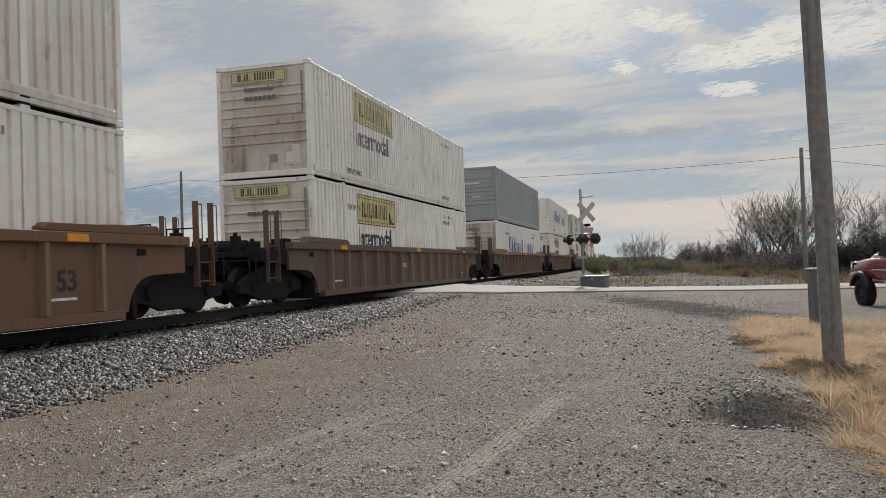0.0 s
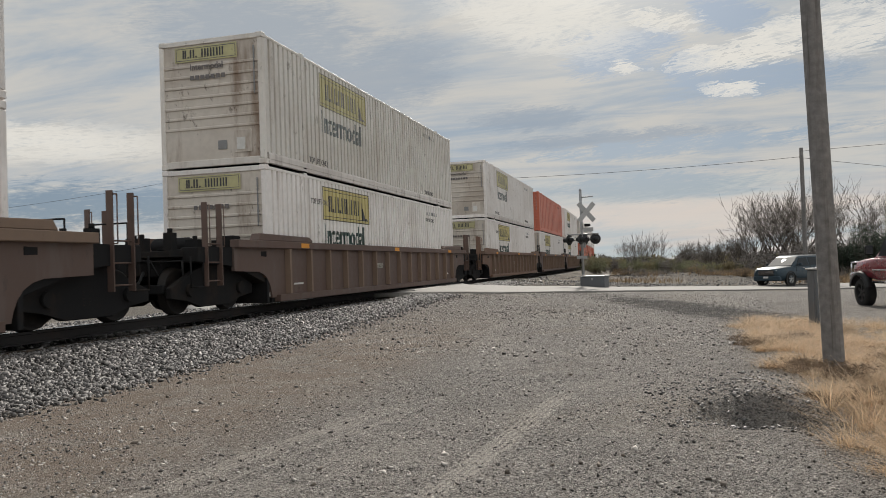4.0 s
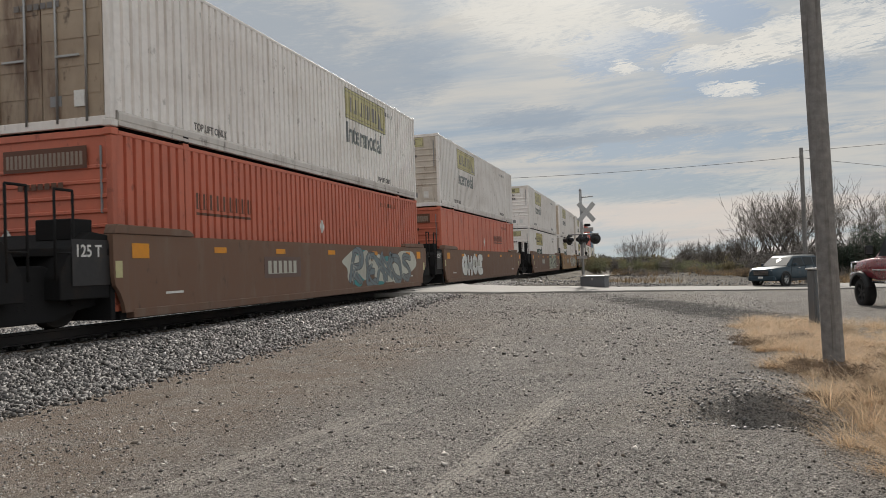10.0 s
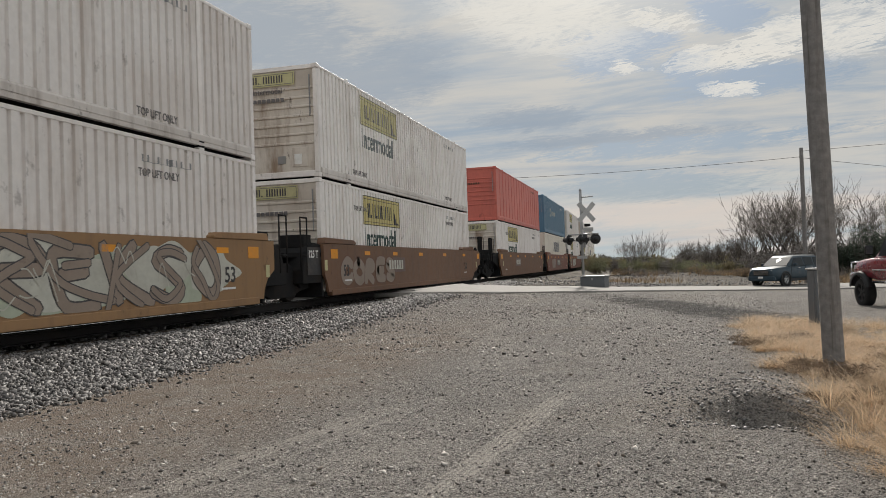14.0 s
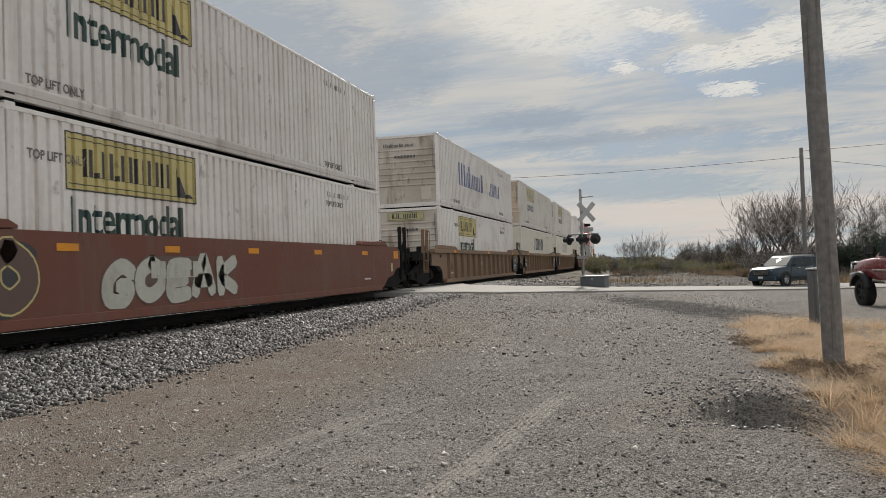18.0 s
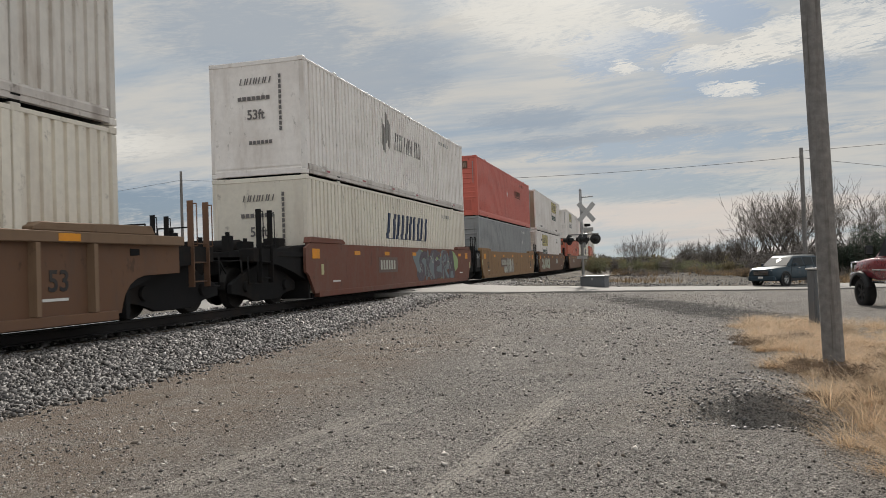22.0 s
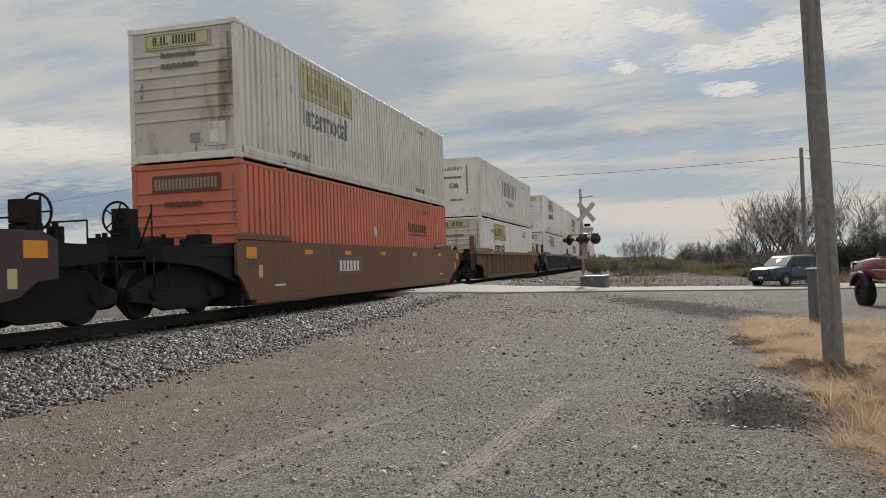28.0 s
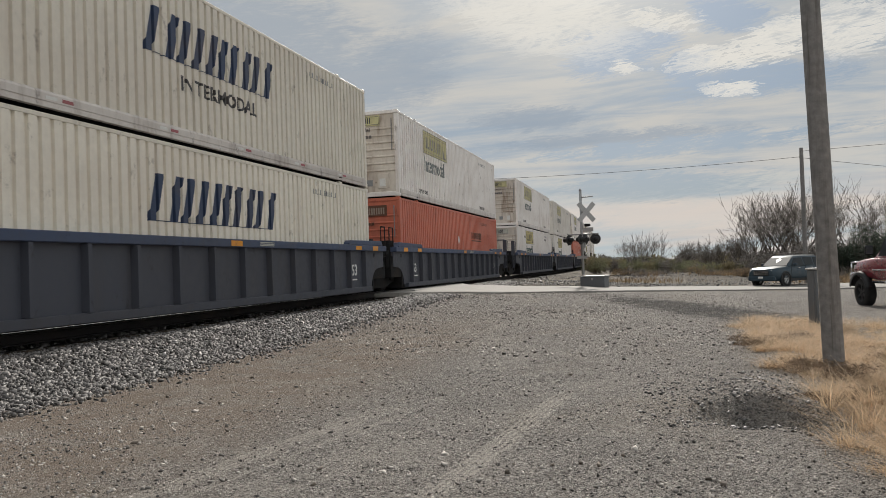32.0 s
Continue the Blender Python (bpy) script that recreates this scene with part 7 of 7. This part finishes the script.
        part("lens", lathe(bmesh.new(), [(0.001, 0.035), (0.06, 0.032), (0.11, 0.022)], (0, 0, 0), (0, 1, 0), 18), "red_lens", back, "dark red lens")
    part("junction_box", box(bmesh.new(), -0.12, 0.12, 0.07, 0.2, 1.9, 2.15), "aluminium", s, bevel=0.01)
    part("number_plate", box(bmesh.new(), -0.26, 0.26, -0.09, -0.075, 1.36, 1.5), "aluminium", s, "small pale sign plate")
    b = empty("signal_base_box", pose(-2.95, 38.3, lz(-2.95, 38.3), 0, 0, -14), label="low dark metal equipment box beside the signal", category="equipment box")
    part("body", box(bmesh.new(), -0.60, 0.60, -0.35, 0.35, -0.1, 0.52), "cabinet_grey", b, bevel=0.02)
    part("lid", box(bmesh.new(), -0.64, 0.64, -0.39, 0.39, 0.525, 0.575), "aluminium", b, "pale weathered lid", 0.012)
    part("latch", box(bmesh.new(), -0.04, 0.04, -0.372, -0.352, 0.36, 0.46), "galvanised", b)


build_signal()


# ---------------------------------------------------------------- vehicles
def loft(bm, sections, cap=True):
    """sections: list of (y, half outline [(x, z)...] from the bottom centre outwards and up to the top centre)."""
    rows = []
    for y, half in sections:
        full = [(x, z) for x, z in half] + [(-x, z) for x, z in reversed(half)]
        rows.append([bm.verts.new((x, y, z)) for x, z in full])
    k = len(rows[0])
    for u, w in zip(rows, rows[1:]):
        for i in range(k):
            f = bm.faces.new((u[i], u[(i + 1) % k], w[(i + 1) % k], w[i]))
            f.smooth = True
    if cap:
        bm.faces.new(list(reversed(rows[0])))
        bm.faces.new(rows[-1])
    return bm


def wheel_parts(car, x, y, r, width, rim="aluminium", spokes=5):
    """tyre with a rim; the hub turns on its own pivot."""
    s = 1 if x > 0 else -1
    t = part("wheel", lathe(bmesh.new(), [(r * 0.62, -width / 2), (r * 0.9, -width / 2), (r * 0.98, -width * 0.36), (r, -width * 0.2), (r, width * 0.2), (r * 0.98, width * 0.36), (r * 0.9, width / 2), (r * 0.62, width / 2)], (0, 0, 0), (1, 0, 0), 36), "tyre", car, "black tyre", at=pose(x, y, r))
    d = s * width * 0.32
    part("rim", lathe(bmesh.new(), [(r * 0.63, -width * 0.45), (r * 0.60, -width * 0.4), (r * 0.58, 0), (r * 0.60, width * 0.4), (r * 0.63, width * 0.45)], (0, 0, 0), (1, 0, 0), 30), rim, t)
    bm = rod(bmesh.new(), (d - s * 0.02, 0, 0), (d + s * 0.03, 0, 0), r * 0.16, 14)
    for k in range(spokes):
        m = Matrix.Rotation(2 * math.pi * k / spokes, 4, "X")
        box(bm, d - 0.015, d + 0.015, -r * 0.09, r * 0.09, r * 0.1, r * 0.6, m)
    part("spokes", bm, rim, t)
    part("brake_disc", rod(bmesh.new(), (d - s * 0.09, 0, 0), (d - s * 0.07, 0, 0), r * 0.5, 20), "black_steel", t)
    return t


def side_panel(pts, x0, x1):
    """A plate on the flank: pts (y, z)."""
    return prism(bmesh.new(), pts, "x", x0, x1)


def build_suv():
    c = empty("suv", label="dark blue-grey compact SUV waiting on the road at the crossing", category="car")

    def sec(y, w, zb, zs, zt, inset=0.06):
        return (y, [(0.0, zb), (w - 0.16, zb), (w - 0.03, zb + 0.07), (w, zs * 0.55 + zb * 0.45), (w, zs), (w - inset, zt - 0.03), (w - inset - 0.1, zt), (0.0, zt + 0.015)])
    body = loft(bmesh.new(), [sec(-2.2, 0.80, 0.42, 0.75, 1.02), sec(-2.1, 0.88, 0.32, 0.8, 1.08), sec(-1.2, 0.90, 0.27, 0.8, 1.08), sec(0.0, 0.90, 0.25, 0.8, 1.06), sec(0.75, 0.90, 0.25, 0.8, 1.06),
                              sec(1.0, 0.90, 0.27, 0.8, 1.05), sec(1.9, 0.87, 0.29, 0.78, 0.99), sec(2.15, 0.80, 0.34, 0.7, 0.93, 0.1), sec(2.22, 0.72, 0.42, 0.62, 0.84, 0.1)])
    part("body", body, "suv_paint", c)

    def cab(y, w0, w1, z0, z1):
        return (y, [(0.0, z0), (w0, z0), (w0 - 0.01, z0 + 0.05), ((w0 + w1) / 2, (z0 + z1) / 2), (w1, z1 - 0.05), (w1 - 0.08, z1), (0.0, z1 + 0.03)])
    cabin = loft(bmesh.new(), [cab(-2.12, 0.82, 0.78, 1.04, 1.10), cab(-1.98, 0.83, 0.70, 1.04, 1.62), cab(-1.7, 0.84, 0.70, 1.04, 1.69), cab(-0.3, 0.845, 0.71, 1.04, 1.71), cab(0.25, 0.845, 0.69, 1.04, 1.68), cab(0.55, 0.84, 0.74, 1.04, 1.46), cab(1.02, 0.82, 0.80, 1.02, 1.07)])
    part("cabin", cabin, "suv_paint", c)
    for s in (1, -1):
        def flank(pts):
            bm = bmesh.new()
            a = []
            for y, z in pts:
                t = (z - 1.06) / 0.62
                x = 0.852 - 0.135 * t
                a.append((x * s, y, z))
            lo = [bm.verts.new(p) for p in a]
            hi = [bm.verts.new((p[0] - s * 0.03, p[1], p[2])) for p in a]
            k = len(a)
            bm.faces.new(lo), bm.faces.new(hi[::-1])
            for i in range(k):
                bm.faces.new((lo[i], hi[i], hi[(i + 1) % k], lo[(i + 1) % k]))
            return bm
        part("side_window", flank([(-0.42, 1.10), (0.72, 1.10), (0.36, 1.56), (-0.32, 1.60)]), "car_glass", c, "dark window glass")
        part("side_window", flank([(-1.3, 1.10), (-0.5, 1.10), (-0.42, 1.60), (-1.22, 1.60)]), "car_glass", c, "dark window glass")
        part("side_window", flank([(-1.98, 1.12), (-1.4, 1.10), (-1.34, 1.60), (-1.86, 1.57)]), "car_glass", c, "dark window glass")
        part("sill_trim", box(bmesh.new(), s * 0.905 - 0.02, s * 0.905 + 0.02, -0.95, 0.95, 0.27, 0.40), "black_plastic", c, "black sill trim", 0.01)
        part("arch", ring(bmesh.new(), (s * 0.885, 1.33, 0.36), (1, 0, 0), 0.41, 0.045, 28, 6), "black_plastic", c, "black wheel arch trim")
        part("arch", ring(bmesh.new(), (s * 0.885, -1.29, 0.36), (1, 0, 0), 0.41, 0.045, 28, 6), "black_plastic", c, "black wheel arch trim")
        part("headlight", box(bmesh.new(), s * 0.50 - 0.17, s * 0.50 + 0.24, 2.02, 2.20, 0.72, 0.90), "lamp_glass", c, "clear headlight", 0.04)
        part("fog_lamp", rod(bmesh.new(), (s * 0.62, 2.1, 0.46), (s * 0.62, 2.235, 0.46), 0.06, 14), "lamp_glass", c)
        part("mirror", box(bmesh.new(), s * 0.98 - 0.1, s * 0.98 + 0.1, 0.52, 0.66, 1.08, 1.25), "suv_paint", c, "door mirror", 0.03)
        part("roof_rail", box(bmesh.new(), s * 0.62 - 0.02, s * 0.62 + 0.02, -1.7, 0.1, 1.735, 1.775), "aluminium", c, "silver roof rail", 0.01)
        part("tail_lamp", box(bmesh.new(), s * 0.79 - 0.05, s * 0.79 + 0.05, -2.17, -2.02, 1.0, 1.45), "red_lens", c, "red tail lamp", 0.02)
        for y in (0.15, -0.98):
            part("door_handle", box(bmesh.new(), s * 0.905 - 0.015, s * 0.905 + 0.018, y - 0.1, y + 0.1, 0.94, 0.97), "chrome", c, "", 0.006)
        for y in (0.84, -0.46, -1.36):
            part("door_seam", box(bmesh.new(), s * 0.897 - 0.006, s * 0.897 + 0.006, y - 0.006, y + 0.006, 0.42, 1.03), "black_plastic", c)
    wind = bmesh.new()
    lo, hi = [(-0.72, 1.0, 1.085), (0.72, 1.0, 1.085), (0.62, 0.36, 1.60), (-0.62, 0.36, 1.60)], []
    a = [wind.verts.new((x, y + 0.02, z + 0.02)) for x, y, z in lo]
    b = [wind.verts.new((x, y - 0.01, z - 0.01)) for x, y, z in lo]
    wind.faces.new(a), wind.faces.new(b[::-1])
    for i in range(4):
        wind.faces.new((a[i], b[i], b[(i + 1) % 4], a[(i + 1) % 4]))
    part("windscreen", wind, "car_glass", c, "dark windscreen")
    grille = part("grille", box(bmesh.new(), -0.46, 0.46, 2.14, 2.245, 0.58, 0.88), "black_plastic", c, "black grille with chrome bars", 0.02)
    for z in (0.68, 0.74, 0.80):
        part("bar", box(bmesh.new(), -0.45, 0.45, 2.246, 2.26, z - 0.014, z + 0.014), "chrome", grille)
    part("bumper", box(bmesh.new(), -0.80, 0.80, 2.0, 2.26, 0.30, 0.56), "suv_paint", c, "body-coloured front bumper", 0.05)
    part("plate_panel", box(bmesh.new(), -0.15, 0.15, 2.262, 2.272, 0.44, 0.54), "mark_white", c, "plain pale plate")
    part("rear_bumper", box(bmesh.new(), -0.8, 0.8, -2.28, -2.05, 0.34, 0.62), "black_plastic", c, "", 0.05)
    part("antenna", rod(bmesh.new(), (0.5, -1.6, 1.70), (0.5, -1.9, 2.05), 0.006, 5), "black_plastic", c)
    for k in c.children:                  # a low roof over the waistline
        for v in k.data.vertices:
            if v.co.z > 1.04:
                v.co.z = 1.04 + (v.co.z - 1.04) * 0.84
    wheels = [wheel_parts(c, s * 0.80, y, 0.36, 0.225) for s in (1, -1) for y in (1.33, -1.29)]
    return c, wheels


def build_truck(m):
    c = empty("pickup_truck", m, label="lifted dark red pickup truck with brush guard, parked on gravel", category="truck")

    def sec(y, w, zb, zs, zt, inset=0.05):
        return (y, [(0.0, zb), (w - 0.1, zb), (w, zb + 0.06), (w, zs), (w - inset * 0.4, zt - 0.1), (w - inset, zt - 0.03), (w - inset - 0.12, zt), (0.0, zt + 0.02)])
    part("body", loft(bmesh.new(), [sec(-2.7, 0.97, 0.80, 1.1, 1.42), sec(-0.9, 0.98, 0.72, 1.1, 1.42), sec(1.0, 0.98, 0.70, 1.1, 1.42), sec(1.3, 0.97, 0.74, 1.1, 1.41), sec(2.35, 0.93, 0.78, 1.05, 1.34, 0.12), sec(2.62, 0.86, 0.85, 1.0, 1.26, 0.16), sec(2.7, 0.78, 0.9, 1.0, 1.16, 0.16)]), "truck_paint", c)

    def cab(y, w0, w1, z0, z1):
        return (y, [(0.0, z0), (w0, z0), (w0 - 0.01, z0 + 0.05), ((w0 + w1) / 2, (z0 + z1) / 2), (w1, z1 - 0.05), (w1 - 0.1, z1), (0.0, z1 + 0.03)])
    part("cab", loft(bmesh.new(), [cab(-0.95, 0.92, 0.80, 1.38, 2.0), cab(-0.8, 0.92, 0.78, 1.38, 2.10), cab(0.2, 0.92, 0.78, 1.38, 2.12), cab(0.5, 0.92, 0.80, 1.38, 1.95), cab(1.15, 0.90, 0.88, 1.36, 1.44)]), "truck_paint", c)
    wind = bmesh.new()
    lo = [(-0.80, 1.14, 1.47), (0.80, 1.14, 1.47), (0.70, 0.42, 2.05), (-0.70, 0.42, 2.05)]
    a = [wind.verts.new((x, y + 0.02, z + 0.02)) for x, y, z in lo]
    b = [wind.verts.new((x, y - 0.01, z - 0.01)) for x, y, z in lo]
    wind.faces.new(a), wind.faces.new(b[::-1])
    for i in range(4):
        wind.faces.new((a[i], b[i], b[(i + 1) % 4], a[(i + 1) % 4]))
    part("windscreen", wind, "car_glass", c, "dark windscreen")
    for s in (1, -1):
        part("side_window", side_panel([(-0.7, 1.46), (0.85, 1.46), (0.42, 1.98), (-0.62, 2.0)], s * 0.885 - 0.03, s * 0.885 + 0.03), "car_glass", c, "dark window glass")
        fl = lathe(bmesh.new(), [(0.50, -0.14), (0.60, -0.14), (0.62, 0.0), (0.60, 0.1), (0.50, 0.1)], (s * 1.0, 1.72, 0.47), (s, 0, 0), 30)
        for v in list(fl.verts):
            if v.co.z < 0.55:
                fl.verts.remove(v)
        part("fender_flare", fl, "black_plastic", c, "black fender flare")
        fl = lathe(bmesh.new(), [(0.50, -0.14), (0.60, -0.14), (0.62, 0.0), (0.60, 0.1), (0.50, 0.1)], (s * 1.0, -1.75, 0.47), (s, 0, 0), 30)
        for v in list(fl.verts):
            if v.co.z < 0.55:
                fl.verts.remove(v)
        part("fender_flare", fl, "black_plastic", c, "black fender flare")
        part("side_trim", box(bmesh.new(), s * 0.985 - 0.012, s * 0.985 + 0.012, -1.0, 1.1, 1.0, 1.05), "chrome", c, "bright side moulding", 0.006)
        part("running_board", rod(bmesh.new(), (s * 1.0, -0.9, 0.66), (s * 1.0, 1.05, 0.66), 0.045, 10), "chrome", c, "bright tubular step")
        part("headlight", box(bmesh.new(), s * 0.66 - 0.17, s * 0.66 + 0.2, 2.5, 2.70, 1.0, 1.18), "lamp_glass", c, "headlight", 0.03)
        mir = part("mirror", box(bmesh.new(), s * 1.2 - 0.12, s * 1.2 + 0.12, 0.78, 0.88, 1.5, 1.8), "black_plastic", c, "tall towing mirror", 0.03)
        part("mirror_glass", box(bmesh.new(), s * 1.2 - 0.1, s * 1.2 + 0.1, 0.77, 0.779, 1.53, 1.77), "chrome", mir)
        part("guard_upright", box(bmesh.new(), s * 0.36 - 0.03, s * 0.36 + 0.03, 2.74, 2.86, 0.72, 1.34), "black_steel", c, "brush guard upright", 0.01)
        part("guard_hoop", rod(rod(rod(bmesh.new(), (s * 0.36, 2.8, 1.30), (s * 0.86, 2.78, 1.26), 0.026, 8), (s * 0.86, 2.78, 1.26), (s * 0.9, 2.72, 0.92), 0.026, 8), (s * 0.9, 2.72, 0.92), (s * 0.36, 2.8, 0.9), 0.026, 8), "chrome", c, "bright brush guard hoop")
    part("guard_bar", rod(bmesh.new(), (-0.36, 2.8, 1.3), (0.36, 2.8, 1.3), 0.03, 8), "black_steel", c)
    part("grille", box(bmesh.new(), -0.44, 0.44, 2.62, 2.72, 0.92, 1.18), "black_plastic", c, "black grille", 0.02)
    part("bumper", box(bmesh.new(), -0.95, 0.95, 2.62, 2.80, 0.70, 0.90), "chrome", c, "bright front bumper", 0.03)
    part("antenna", rod(bmesh.new(), (0.8, 1.3, 1.4), (0.82, 1.2, 2.2), 0.006, 5), "black_plastic", c)
    for s in (1, -1):
        for y in (1.72, -1.75):
            wheel_parts(c, s * 0.86, y, 0.46, 0.32, "black_plastic", 6)
    for p in c.children:          # lifted springs: the body rides high over its wheels
        if not p.name.startswith(("wheel", "fender")):
            p.location += Vector((0, -0.18, 0.17))
        elif p.name.startswith("fender"):
            p.location.z += 0.06
    return c


SUV_AT = (6.83, 46.7)
SUV_HEAD = 138.0
suv, suv_wheels = build_suv()
TRUCK_TURN = 12.0
TRUCK_AT = (7.65, 26.5)
build_truck(pose(*TRUCK_AT, lz(*TRUCK_AT) - 0.01, 0, 0, TRUCK_TURN))


def suv_run(t):
    """Metres short of its stopping place."""
    return np.interp(t, [0, 0.5, 1.0, 1.4, 1.8, 2.0, 2.4, 2.8, 3.0, 3.4, 4.0, 4.8, 5.4, 32], [10.6, 8.8, 7.1, 5.7, 4.4, 3.85, 2.75, 1.95, 1.55, 1.0, 0.45, 0.08, 0.0, 0.0])


def motions():
    times = [0.0, 2.0, 4.0, 6.0, 8.0, 10.0, 12.0, 14.0, 16.0, 18.0, 20.0, 22.0, 24.0, 26.0, 28.0, 30.0, 32.0]
    for thing, start, up in MOVERS:
        walk(thing, [(t, on_track(start - train_run(t), up)) for t in times])
    # wheels turn as they pass the lot
    place = {thing: start for thing, start, up in MOVERS}
    for w, car, y in SPINNERS:
        at, s0 = w.location.copy(), place[car] + y
        rows = [(t, Matrix.Translation(at) @ Matrix.Rotation(train_run(t) / 0.432, 4, "X")) for t in [k / 30 for k in range(961)] if 4.0 < s0 - train_run(t) < 42.0]
        if rows:
            walk(w, [(0.0, rows[0][1])] * (rows[0][0] > 0) + rows + [(32.0, rows[-1][1])] * (rows[-1][0] < 32.0))
    back = Vector((math.sin(radians(SUV_HEAD)), -math.cos(radians(SUV_HEAD)), 0))
    rows, turns = [], []
    for t in [i * 0.1 for i in range(0, 56)] + [6.0, 32.0]:
        d = float(suv_run(t))
        x, y = SUV_AT[0] + back.x * d, SUV_AT[1] + back.y * d
        rows.append((t, pose(x, y, max(float(plain_ground(x, y)), lz(x, y)) + 0.05, 0, 0, SUV_HEAD)))
        turns.append((t, d / 0.36))
    walk(suv, rows)
    for w in suv_wheels:
        at = w.location.copy()
        walk(w, [(t, Matrix.Translation(at) @ Matrix.Rotation(a, 4, "X")) for t, a in turns])


motions()
